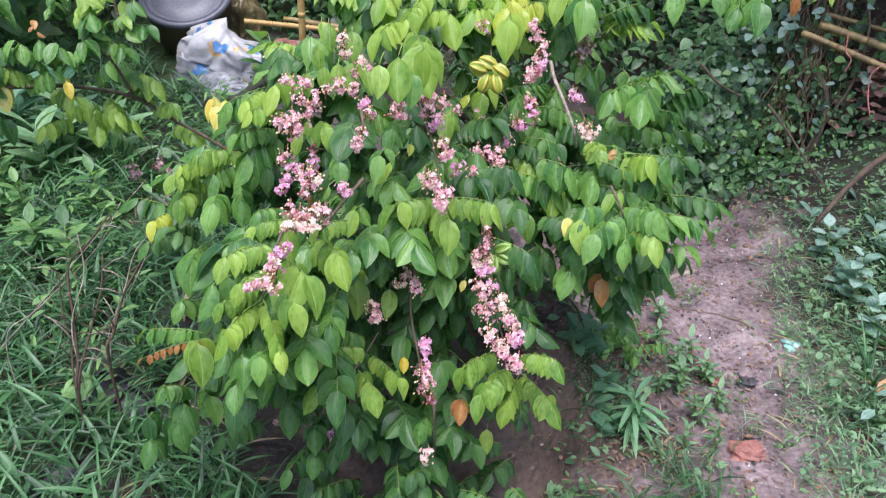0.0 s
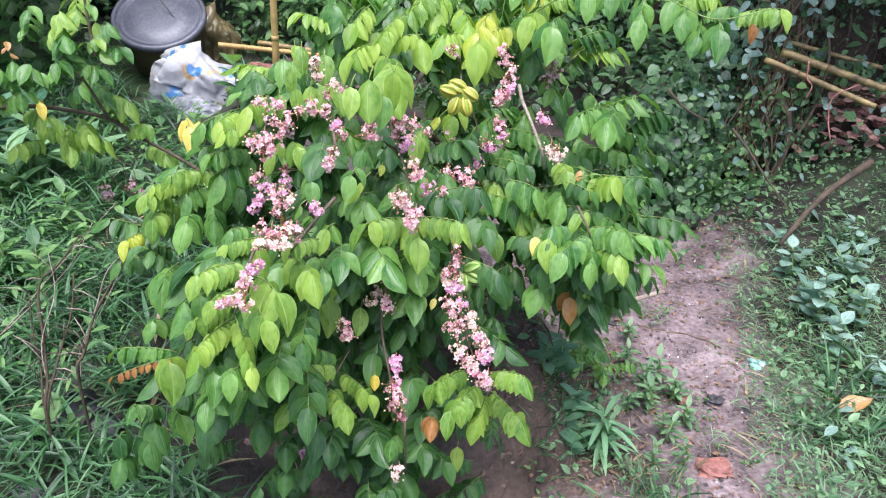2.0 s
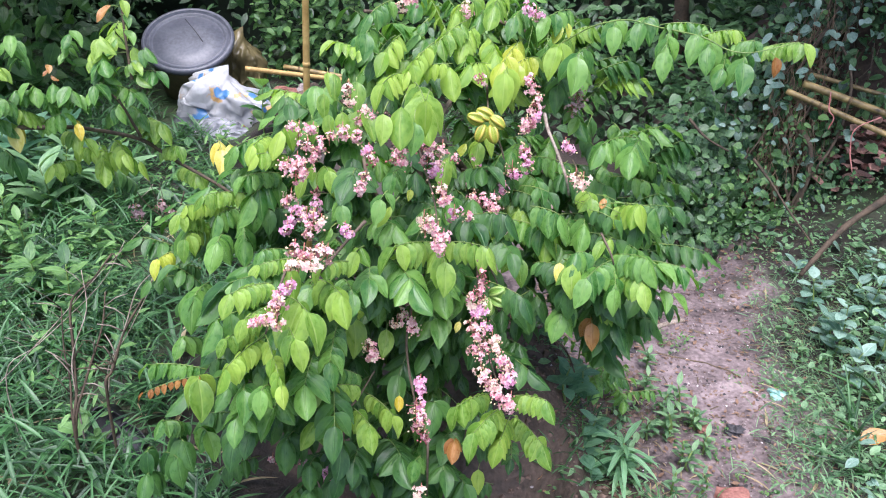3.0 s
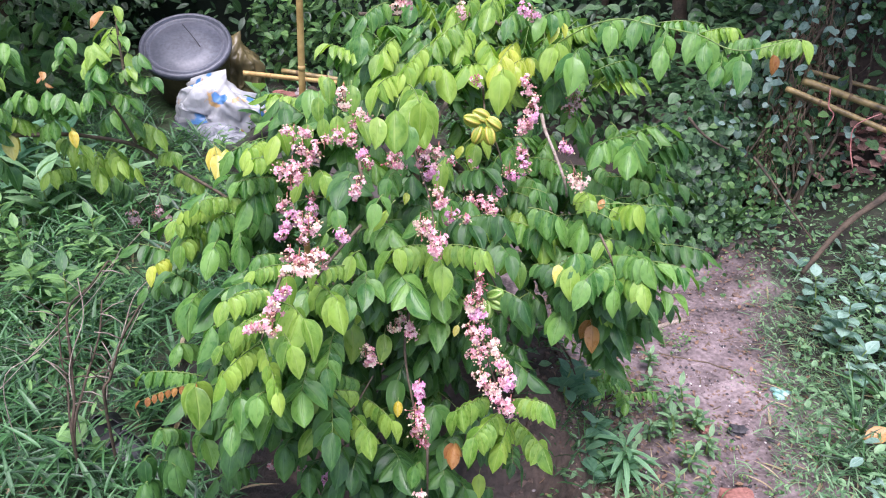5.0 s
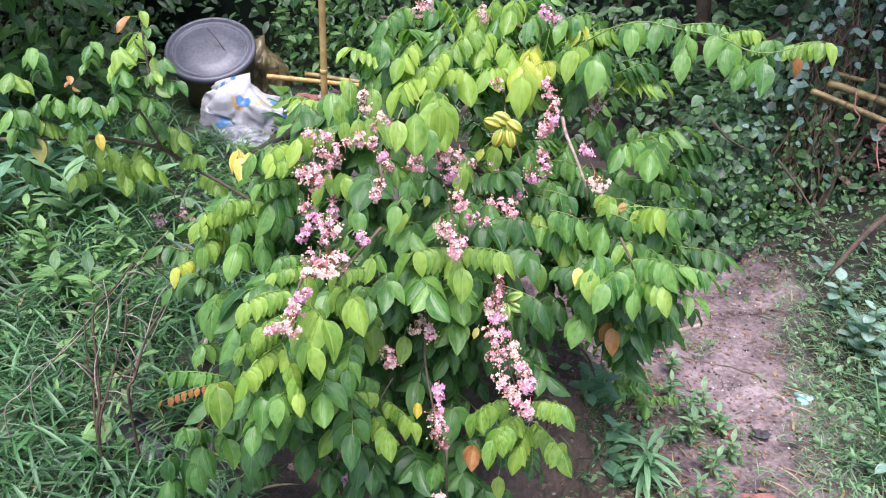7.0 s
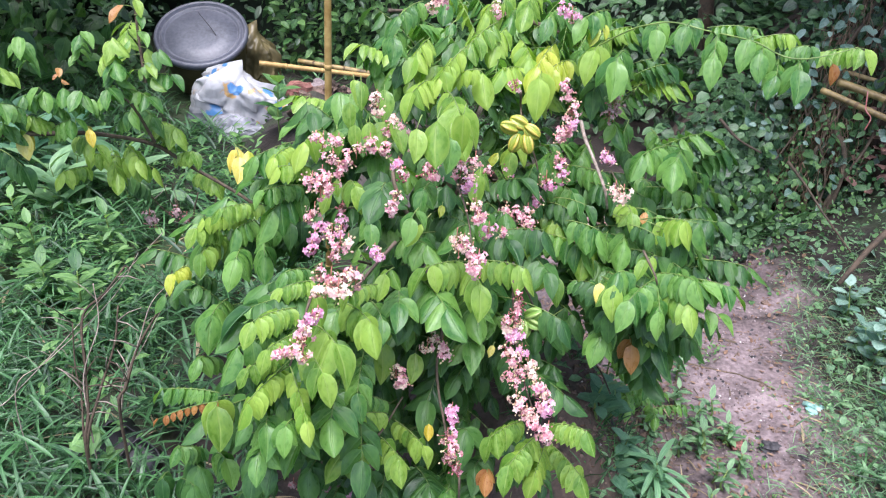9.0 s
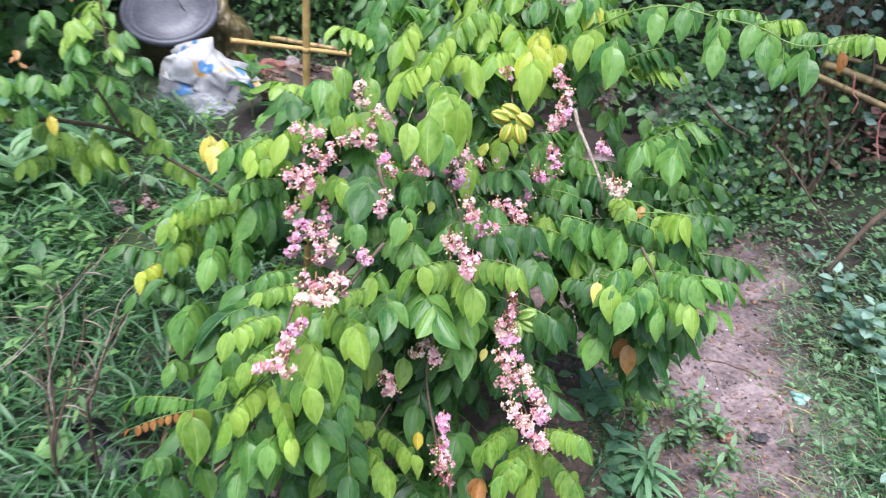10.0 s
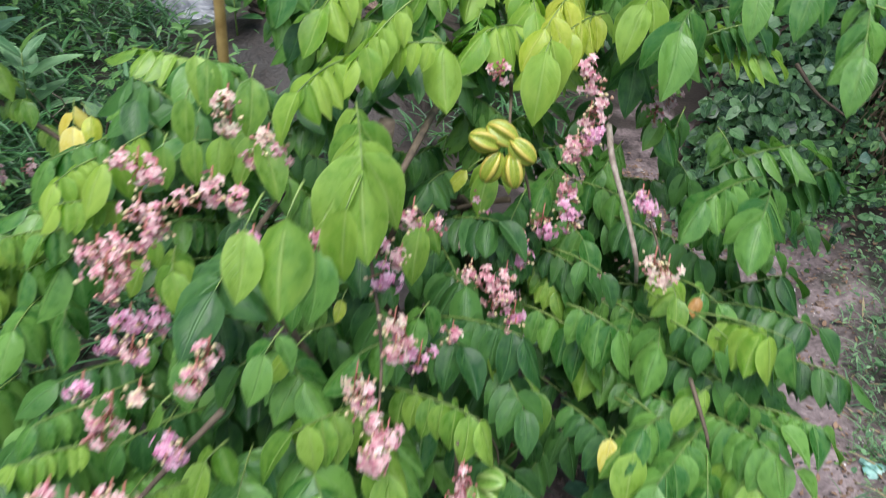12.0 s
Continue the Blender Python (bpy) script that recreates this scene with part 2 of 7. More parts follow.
GRASS_LAWN = leaf_surface("grass_blade_lawn", (0.045, 0.115, 0.055), (0.19, 0.33, 0.165), (0.26, 0.4, 0.24), 0.4, 0.3, ribs=0.0)
WEED_LAWN = leaf_surface("weed_leaf_lawn", (0.07, 0.165, 0.075), (0.24, 0.40, 0.20), (0.3, 0.45, 0.26), 0.42, 0.32, 0.45)
PETAL = leaf_surface("petal", (0.56, 0.17, 0.24), (0.92, 0.72, 0.66), (0.62, 0.22, 0.32), 0.5, 0.3, ribs=0.0, glow=(1.1, 0.95, 1.0))
PETAL_VIOLET = leaf_surface("petal_violet", (0.58, 0.17, 0.34), (0.88, 0.62, 0.72), (0.68, 0.30, 0.50), 0.5, 0.3, ribs=0.0, glow=(1.1, 0.95, 1.0))
PETAL_PALE = leaf_surface("petal_pale", (0.72, 0.40, 0.38), (0.92, 0.86, 0.64), (0.80, 0.56, 0.56), 0.5, 0.3, ribs=0.0, glow=(1.1, 0.95, 1.0))
PETAL_DULL = leaf_surface("petal_faded", (0.30, 0.16, 0.17), (0.55, 0.42, 0.38), (0.4, 0.25, 0.25), 0.6, 0.2, ribs=0.0, glow=(1, 0.95, 1))
BUD = leaf_surface("bud", (0.36, 0.07, 0.11), (0.88, 0.72, 0.46), (0.7, 0.4, 0.3), 0.45, 0.15, ribs=0.0, glow=(1, 1, 1))
BUD_CREAM = leaf_surface("bud_cream", (0.50, 0.20, 0.18), (0.82, 0.74, 0.40), (0.7, 0.5, 0.3), 0.45, 0.15, ribs=0.0, glow=(1, 1, 1))
BUD_RED = leaf_surface("bud_red", (0.22, 0.04, 0.05), (0.55, 0.20, 0.20), (0.5, 0.2, 0.2), 0.45, 0.15, ribs=0.0, glow=(1, 1, 1))
FRUIT = rough_surface("star_fruit_skin", (0.14, 0.20, 0.018), (0.33, 0.37, 0.045), 18, 0.3, 0.05, 90)
FRUIT_GREEN = rough_surface("star_fruit_skin_green", (0.10, 0.22, 0.03), (0.22, 0.36, 0.07), 18, 0.3, 0.05, 90)
RIDGE_PALE = rough_surface("fruit_ridge_pale", (0.22, 0.34, 0.08), (0.34, 0.45, 0.14), 30, 0.4, 0.05)
RIDGE = rough_surface("fruit_ridge", (0.34, 0.24, 0.03), (0.54, 0.48, 0.1), 30, 0.4, 0.05)
BAMBOO = rough_surface("bamboo_dry", (0.33, 0.20, 0.06), (0.58, 0.40, 0.15), 14, 0.45, 0.15, 70)
BAMBOO_OLD = rough_surface("bamboo_weathered", (0.030, 0.022, 0.010), (0.40, 0.29, 0.11), 12, 0.5, 0.25, 34)
NODE_DARK = rough_surface("bamboo_joint", (0.08, 0.05, 0.025), (0.2, 0.13, 0.06), 30, 0.7, 0.2)
LID = rough_surface("lid_plastic", (0.050, 0.054, 0.068), (0.115, 0.122, 0.146), 3, 0.42, 0.04, 60)
PALE = rough_surface("pale_fleck", (0.5, 0.46, 0.44), (0.72, 0.68, 0.66), 20, 0.7, 0.2)
STONE_DARK = rough_surface("stone_dark", (0.018, 0.017, 0.019), (0.07, 0.066, 0.068), 20, 0.8, 0.6, 110)
TUB = rough_surface("tub_olive", (0.040, 0.034, 0.012), (0.095, 0.078, 0.030), 8, 0.5, 0.2)
BLACK = rough_surface("black_plastic", (0.006, 0.006, 0.008), (0.020, 0.020, 0.024), 12, 0.5, 0.2)
BARK_DARK = rough_surface("bark_dark", (0.026, 0.019, 0.011), (0.085, 0.060, 0.036), 25, 0.85, 0.5, 120)
BRICK = rough_surface("brick_fired", (0.16, 0.06, 0.045), (0.36, 0.17, 0.135), 16, 0.85, 0.5, 90)
STONE = rough_surface("stone", (0.13, 0.10, 0.095), (0.36, 0.31, 0.30), 12, 0.85, 0.5, 90)
STRAP = rough_surface("red_strap", (0.26, 0.06, 0.05), (0.44, 0.20, 0.17), 20, 0.5, 0.2)
ROOT = rough_surface("fibrous_root", (0.13, 0.085, 0.050), (0.32, 0.225, 0.14), 30, 0.85, 0.3)
LITTER_PINK = rough_surface("litter_leaf_pink", (0.20, 0.10, 0.075), (0.46, 0.28, 0.22), 12, 0.75, 0.3)
LITTER = rough_surface("litter_leaf", (0.10, 0.05, 0.03), (0.28, 0.18, 0.11), 16, 0.8, 0.3)


def sheet_plastic(name, low, high, printed=False):
    """Grey crumpled film; printed bags carry soft-edged orange and blue areas."""
    m, n, l, p = nodes_of(name)
    tc = n.new("ShaderNodeTexCoord")

    def cloud(scale, shift, detail=5):
        mp = n.new("ShaderNodeMapping")
        mp.inputs["Location"].default_value = (shift, shift * 0.7, 0)
        l.new(tc.outputs["Object"], mp.inputs["Vector"])
        a = n.new("ShaderNodeTexNoise")
        a.inputs["Scale"].default_value, a.inputs["Detail"].default_value = scale, detail
        l.new(mp.outputs[0], a.inputs["Vector"])
        return a.outputs["Fac"]
    folds = cloud(6, 0, 3)
    r = ramp(n, [(0.35, low), (0.66, high)])
    l.new(folds, r.inputs[0])
    out = r.outputs[0]
    for shift, colour, low in ((2.1, (0.62, 0.40, 0.17), 0.585), (5.3, (0.10, 0.26, 0.52), 0.595)) if printed else ():
        k = n.new("ShaderNodeMapRange")
        k.inputs["From Min"].default_value, k.inputs["From Max"].default_value = low, low + 0.03
        l.new(cloud(8, shift, 5), k.inputs["Value"])
        mx = n.new("ShaderNodeMix")
        mx.data_type = "RGBA"
        mx.inputs[7].default_value = (*colour, 1)
        l.new(k.outputs[0], mx.inputs[0])
        l.new(out, mx.inputs[6])
        out = mx.outputs[2]
    l.new(out, p.inputs["Base Color"])
    b = n.new("ShaderNodeBump")
    b.inputs["Strength"].default_value, b.inputs["Distance"].default_value = 0.35, 0.012
    cr = n.new("ShaderNodeTexVoronoi")
    cr.feature = "DISTANCE_TO_EDGE"
    cr.inputs["Scale"].default_value = 26
    l.new(tc.outputs["Object"], cr.inputs["Vector"])
    wr = n.new("ShaderNodeMath")
    wr.operation = "MULTIPLY_ADD"
    wr.inputs[1].default_value = 0.9
    l.new(cr.outputs["Distance"], wr.inputs[0])
    l.new(cloud(13, 1.0, 6), wr.inputs[2])
    l.new(wr.outputs[0], b.inputs["Height"])
    l.new(b.outputs[0], p.inputs["Normal"])
    p.inputs["Roughness"].default_value = 0.22
    tr = n.new("ShaderNodeBsdfTranslucent")
    l.new(out, tr.inputs["Color"])
    ms = n.new("ShaderNodeMixShader")
    ms.inputs[0].default_value = 0.3
    l.new(p.outputs[0], ms.inputs[1])
    l.new(tr.outputs[0], ms.inputs[2])
    l.new(ms.outputs[0], n["Material Output"].inputs["Surface"])
    return m


FILM_PRINTED = sheet_plastic("bag_film_printed", (0.34, 0.35, 0.36), (0.74, 0.74, 0.73), True)
FILM = sheet_plastic("bag_film", (0.16, 0.17, 0.19), (0.52, 0.53, 0.56))
FILM_OLIVE = sheet_plastic("sack_film", (0.075, 0.066, 0.030), (0.26, 0.215, 0.10))
PRINT_TEAL = rough_surface("litter_teal", (0.16, 0.34, 0.30), (0.40, 0.58, 0.52), 20, 0.35, 0.3)

# ---- builders ----
PLACE = {}
UP = Vector((0, 0, 1))


def mesh_of(name, verts, faces, material, uvs=None, smooth=True):
    me = bpy.data.meshes.new(name)
    me.from_pydata([tuple(v) for v in verts], [], [tuple(f) for f in faces])
    if uvs is not None:
        layer = me.uv_layers.new(name="UVMap")
        idx = np.empty(len(me.loops), dtype=np.int32)
        me.loops.foreach_get("vertex_index", idx)
        layer.data.foreach_set("uv", np.asarray(uvs, dtype=np.float32)[idx].ravel())
    if smooth:
        me.polygons.foreach_set("use_smooth", [True] * len(me.polygons))
    me.materials.append(material)
    me.update()
    return me


def thing(name, place, label, category, group="", kind="", mesh=None):
    ob = new(name, mesh)
    ob.location = place
    PLACE[ob] = Vector(place)
    return tagged(ob, label, category, group, kind)


def part(name, mesh, parent, place=None, label="", turn=None):
    """A part at a place in the world (its parent only shifts it)."""
    ob = new(name, mesh)
    ob.parent = parent
    place = Vector(place) if place is not None else PLACE[parent]
    PLACE[ob] = place
    m = Matrix.Translation(place - PLACE[parent])
    ob.matrix_basis = m @ turn.to_4x4() if turn is not None else m
    return tagged(ob, label)


def tube(points, radii, sides=7, caps=True, wobble=0.0):
    """Vertices and faces of a tapered tube along points."""
    pts = [Vector(p) for p in points]
    verts, faces = [], []
    x = None
    for i, p in enumerate(pts):
        d = (pts[min(i + 1, len(pts) - 1)] - pts[max(i - 1, 0)]).normalized()
        if x is None:
            x = d.orthogonal().normalized()
        x = (x - d * x.dot(d)).normalized()
        y = d.cross(x)
        for k in range(sides):
            a = 2 * math.pi * k / sides
            r = radii[i] * (1 + wobble * noise.noise(p * 30 + Vector((math.cos(a), math.sin(a), 0)) * 2))
            verts.append(p + (x * math.cos(a) + y * math.sin(a)) * r)
    for i in range(len(pts) - 1):
        for k in range(sides):
            a, b = i * sides + k, i * sides + (k + 1) % sides
            faces.append((a, b, b + sides, a + sides))
    if caps:
        faces.append(tuple(range(sides - 1, -1, -1)))
        faces.append(tuple((len(pts) - 1) * sides + k for k in range(sides)))
    return verts, faces


def smooth_line(points, per=6):
    """A rounded line through points."""
    p = [Vector(q) for q in points]
    p = [p[0] * 2 - p[1]] + p + [p[-1] * 2 - p[-2]]
    out = []
    for i in range(1, len(p) - 2):
        for k in range(per):
            t = k / per
            out.append(0.5 * (2 * p[i] + (p[i + 1] - p[i - 1]) * t + (2 * p[i - 1] - 5 * p[i] + 4 * p[i + 1] - p[i + 2]) * t * t
                              + (3 * p[i] - p[i - 1] - 3 * p[i + 1] + p[i + 2]) * t ** 3))
    return out + [p[-2]]


def blade(rows, cols, width, peak=0.42, fold=0.12, curl=0.12, cup=0.0, sharp=1.0, wave=0.0, arch=0.0, twist=0.0, skew=0.0, drip=0.0):
    """A leaf of length one along +y, facing +z: vertices, faces and UVs."""
    v, uv, f = [], [], []
    for i in range(rows + 1):
        t = i / rows
        s = t ** (math.log(0.5) / math.log(peak))
        w = width * 0.5 * max(0.0, math.sin(math.pi * s)) ** (0.75 * sharp)
        w *= 1 - drip * max(0.0, (t - 0.62) / 0.38) ** 1.5
        if i == rows:
            w = width * 0.01
        for j in range(cols + 1):
            u = j / cols * 2 - 1
            z = fold * abs(u) * w * 2 - arch * u * u * w * 2 - curl * t * t + cup * t * (1 - t) + wave * math.sin(9 * t + 2 * u) * abs(u)
            a, x = twist * t, u * w + skew * math.sin(3.1416 * t)
            v.append((x * math.cos(a) - z * math.sin(a), t, x * math.sin(a) + z * math.cos(a)))
            uv.append((0.5 + 0.5 * u, t))
    c = cols + 1
    for i in range(rows):
        for j in range(cols):
            f.append((i * c + j, i * c + j + 1, (i + 1) * c + j + 1, (i + 1) * c + j))
    return np.array(v), np.array(f), np.array(uv)


def spread(template, mats):
    """Copies of a template at the matrices: vertices, faces, UVs."""
    v, f, uv = template
    m = np.asarray(mats)
    w = np.einsum("nij,vj->nvi", m, np.concatenate([v, np.ones((len(v), 1))], 1))[:, :, :3].reshape(-1, 3)
    return w, (f[None] + (np.arange(len(m)) * len(v))[:, None, None]).reshape(-1, f.shape[1]), np.tile(uv, (len(m), 1))


def joined(name, pieces):
    """One mesh of several pieces (vertices, faces, UVs or None, material)."""
    vs, fs, us, ms, mats, k = [], [], [], [], [], 0
    for v, f, uv, mat in pieces:
        if mat not in mats:
            mats.append(mat)
        vs += [tuple(p) for p in v]
        fs += [tuple(int(i) + k for i in g) for g in f]
        us += [tuple(q) for q in uv] if uv is not None else [(0.5, 0.5)] * len(v)
        ms += [mats.index(mat)] * len(f)
        k += len(v)
    me = mesh_of(name, vs, fs, mats[0], us)
    for mat in mats[1:]:
        me.materials.append(mat)
    me.polygons.foreach_set("material_index", ms)
    return me


def scatter(name, kinds, material):
    """One mesh of many copies: kinds is a list of (template, array of n 4x4 matrices)."""
    vs, fs, us, k = [], [], [], 0
    for (v, f, uv), mats in kinds:
        if len(mats) == 0:
            continue
        m = np.asarray(mats)
        h = np.concatenate([v, np.ones((len(v), 1))], 1)
        w = np.einsum("nij,vj->nvi", m, h)[:, :, :3]
        vs.append(w.reshape(-1, 3))
        fs.append((f[None] + (np.arange(len(m)) * len(v))[:, None, None] + k).reshape(-1, f.shape[1]))
        us.append(np.tile(uv, (len(m), 1)))
        k += len(m) * len(v)
    return mesh_of(name, np.concatenate(vs).tolist(), np.concatenate(fs).tolist(), material, np.concatenate(us))


def frame_at(place, along, face, size, wide=1.0):
    """A 4x4 array that sets a blade at place, pointing along, facing roughly face."""
    a = Vector(along).normalized()
    w = a.cross(Vector(face))
    w = w.normalized() if w.length > 1e-5 else a.orthogonal().normalized()
    nrm = w.cross(a)
    m = np.eye(4)
    m[:3, 0], m[:3, 1], m[:3, 2], m[:3, 3] = np.array(w) * size * wide, np.array(a) * size, np.array(nrm) * size, np.array(place)
    return m


rng = random.Random(7)


def rnd(a, b):
    return rng.uniform(a, b)


LEAFLET = [blade(8, 4, 0.57, 0.42, 0.08, 0.20, wave=0.012, arch=0.24, twist=0.2, skew=0.03, sharp=0.82, drip=0.45),
           blade(8, 4, 0.53, 0.42, 0.22, 0.26, wave=0.016, twist=-0.25, skew=-0.03, sharp=0.8, drip=0.4),
           blade(8, 4, 0.59, 0.45, -0.08, 0.12, wave=0.012, arch=0.26, twist=-0.12, skew=0.02, sharp=0.78, drip=0.45),
           blade(8, 4, 0.55, 0.44, 0.30, 0.18, wave=0.02, arch=0.1, twist=0.3, skew=-0.02, sharp=0.8, drip=0.4)]

# ---- ground ----


def path_centre(y):
    return 0.86 + 0.10 * math.sin((y - 1.3) * 0.9) - (0.12 * (y - 3.2) ** 2 if y > 3.2 else 0)


def path_half(y):
    return max(0.05, min(0.30, 0.09 + 0.16 * (y - 1.5)))


def ground_z(x, y):
    z = 0.035 * noise.noise(Vector((x * 0.9, y * 0.9, 0.3))) + 0.012 * noise.noise(Vector((x * 5, y * 5, 1.7))) + 0.006 * noise.noise(Vector((x * 19, y * 19, 4)))
    d = math.hypot((x - 0.14) / 0.42, (y - 1.96) / 0.46)
    z += (0.36 + 0.07 * noise.noise(Vector((x * 8, y * 8, 3)))) * max(0.0, 1 - d ** 3) ** 0.8 if d < 1 else 0.0
    z += 0.07 * min(1.0, max(0.0, (-0.45 - x) / 0.35))
    e = max(0.0, x - 1.15 - 0.1 * math.sin(y * 2)) if y > 2.4 else 0.0
    z += min(0.35, 0.5 * e * min(1.0, max(0.0, (y - 2.4) / 0.8)))
    z += (0.24 + 0.08 * noise.noise(Vector((x * 7, y * 7, 9)))) * math.exp(-((x + 0.56) / 0.42) ** 4 - ((y - 3.95) / 0.50) ** 4)
    if math.hypot(x, y) > 15:
        z *= 0.3
    return z


def build_ground():
    def steps(a, b, fine_a, fine_b, fine):
        s = list(np.arange(fine_a, fine_b, fine))
        g, p = fine, fine_b
        while p < b:
            s.append(p)
            g *= 1.25
            p += g
        s.append(b)
        g, p = fine, fine_a
        while p > a:
            p -= g
            g *= 1.25
            s.append(max(p, a))
        return sorted(set(s))
    xs, ys = steps(-300, 300, -1.2, 1.7, 0.018), steps(-300, 300, 1.1, 4.2, 0.018)
    v = [(x, y, ground_z(x, y)) for y in ys for x in xs]
    w = len(xs)
    f = [(j * w + i, j * w + i + 1, (j + 1) * w + i + 1, (j + 1) * w + i) for j in range(len(ys) - 1) for i in range(w - 1)]
    me = mesh_of("ground", v, f, SOIL)
    thing("ground", (0, 0, 0), "damp purplish brown bare soil with a trodden footpath", "ground", kind="structure", mesh=me)


build_ground()

# ---- grass and weeds ----
BLADES = [blade(6, 2, 0.065, 0.35, 0.3, 0.45), blade(6, 2, 0.052, 0.35, 0.3, 0.85), blade(6, 2, 0.10, 0.4, 0.25, 0.30)]


POTS = [q[:2] for q in ((-0.790, 1.768, 0.0), (-0.701, 1.695, 0.0), (-0.805, 1.637, 0.0), (-0.745, 1.417, 0.0))]


def in_bush(x, y):
    if any(math.hypot(x - a, y - b) < 0.065 for a, b in POTS):
        return True
    return math.hypot((x + 0.02) / 0.5, (y - 1.65) / 0.42) < 0.8


def grass(name, count, box, size, keep, material, label, lean=0.6, tufts=1, high=0.05):
    kinds = [[], [], []]
    made = 0
    while made < count:
        x, y = rnd(box[0], box[1]), rnd(box[2], box[3])
        rim = min(x - box[0], box[1] - x, y - box[2], box[3] - y)
        if not keep(x, y) or (rim < 0.35 and noise.noise(Vector((x * 5, y * 5, 1))) * 0.6 + rim / 0.35 < rnd(0, 0.9) and box[1] - box[0] > 1.5 and not (-1.2 < x < 2.0 and y < 1.6)):
            made += 0.2
            continue
        for _ in range(tufts):
            px, py = x + rnd(-0.03, 0.03), y + rnd(-0.03, 0.03)
            a = rnd(0, 6.283)
            up = rnd(0.1, 1.5)
            d = Vector((math.cos(a) * lean, math.sin(a) * lean, up))
            z = ground_z(px, py) + rnd(0, high) * (tufts > 1)
            kinds[rng.randrange(3)].append(frame_at((px, py, z), d, (math.cos(a + 1.57) * 0.3 - d.x, math.sin(a + 1.57) * 0.3 - d.y, 1), rnd(*size), rnd(0.7, 1.3)))
            made += 1
    ob = thing(name, (0, 0, 0), label, "grass", kind="stuff", mesh=scatter(name, list(zip(BLADES, kinds)), material))
    return ob


def off_path(x, y):
    edge = abs(x - path_centre(y)) - path_half(y) + 0.16 * noise.noise(Vector((x * 3.5, y * 3.5, 5))) + 0.08 * noise.noise(Vector((x * 11, y * 11, 8)))
    return edge > rng.uniform(-0.05, 0.05)


def patchy(x, y):
    """Grass grows in ragged patches, thinning out away from the path."""
    return noise.noise(Vector((x * 0.7, y * 0.7, 4))) + 0.5 * noise.noise(Vector((x * 2.5, y * 2.5, 6))) > -0.15 + 0.12 * max(0.0, math.hypot(x, y - 2.2) - 2.2)


grass("grass_bank", 15500, (-2.4, -0.28, 1.05, 3.4), (0.040, 0.14), lambda x, y: not in_bush(x, y) and noise.noise(Vector((x * 4.5, y * 4.5, 2))) > -0.14, GRASS, "dense wet green grass with long drooping blades", 1.1, 4, 0.13)
grass("grass_dry_blades", 320, (-2.2, -0.3, 1.1, 3.2), (0.06, 0.16), lambda x, y: not in_bush(x, y), GRASS_DRY, "scattered dead straw-coloured grass blades", 0.8, 1)
grass("grass_verge", 15000, (0.5, 2.6, 1.2, 3.1), (0.016, 0.060), lambda x, y: x > path_centre(y) and off_path(x, y), GRASS_LAWN, "short wet green grass beside the footpath", 0.9, 3)
grass("grass_sparse", 1100, (0.22, 0.98, 1.0, 2.4), (0.03, 0.09), lambda x, y: x < path_centre(y) + 0.1 and off_path(x, y) and noise.noise(Vector((x * 5, y * 5, 9))) > -0.05 + 0.5 * max(0.0, y - 1.4), GRASS,
      "sparse tufts of green grass on bare soil", 0.9, 5)
grass("grass_straw", 900, (0.45, 2.3, 1.25, 2.9), (0.03, 0.09), lambda x, y: off_path(x, y), GRASS_DRY, "dead straw scattered beside the footpath", 1.6, 1)
grass("grass_far", 9000, (-3.8, 0.5, 3.2, 5.0), (0.05, 0.15), lambda x, y: math.hypot((x + 0.56) / 0.60, (y - 4.05) / 0.80) > 1 and not (-1.55 < x < -0.98 and 4.0 < y < 4.5) and math.hypot(x + 1.5, y - 4.6) > 0.3, GRASS, "rank green grass at the edge of the woods", 0.8, 3)
grass("grass_clearing", 15000, (-4.2, 4.2, -3.5, 3.4), (0.06, 0.14), lambda x, y: not (-2.3 < x < 2.5 and 1.1 < y) and off_path(x, y) and patchy(x, y), GRASS, "patchy wet grass of the clearing", 0.9, 4)

OVAL = blade(5, 4, 0.62, 0.46, 0.08, 0.12)
OVAL_SMALL = blade(3, 2, 0.58, 0.46, 0.1, 0.15)
LANCE = blade(4, 2, 0.30, 0.44, 0.16, 0.3)
HEART = blade(5, 2, 0.80, 0.36, 0.1, 0.15, sharp=0.85)


def small_weeds(name, count, box, size, keep, material, label, low=0.0, high=0.08, round_share=0.5):
    mats = []
    while len(mats) < count:
        x, y = rnd(box[0], box[1]), rnd(box[2], box[3])
        if not keep(x, y):
            continue
        z = ground_z(x, y)
        for k in range(rng.randrange(3, 7)):
            a = rnd(0, 6.283)
            mats.append(frame_at((x + rnd(-.02, .02), y + rnd(-.02, .02), z + rnd(low, high)), (math.cos(a), math.sin(a), rnd(-0.4, 0.9)), (rnd(-.4, .4), rnd(-.4, .4), 1), rnd(*size), rnd(0.8, 1.2)))
    cut = int(len(mats) * round_share)
    return thing(name, (0, 0, 0), label, "weeds", kind="stuff", mesh=scatter(name, [(OVAL if size[1] > 0.04 else OVAL_SMALL, mats[:cut]), (LANCE, mats[cut:])], material))


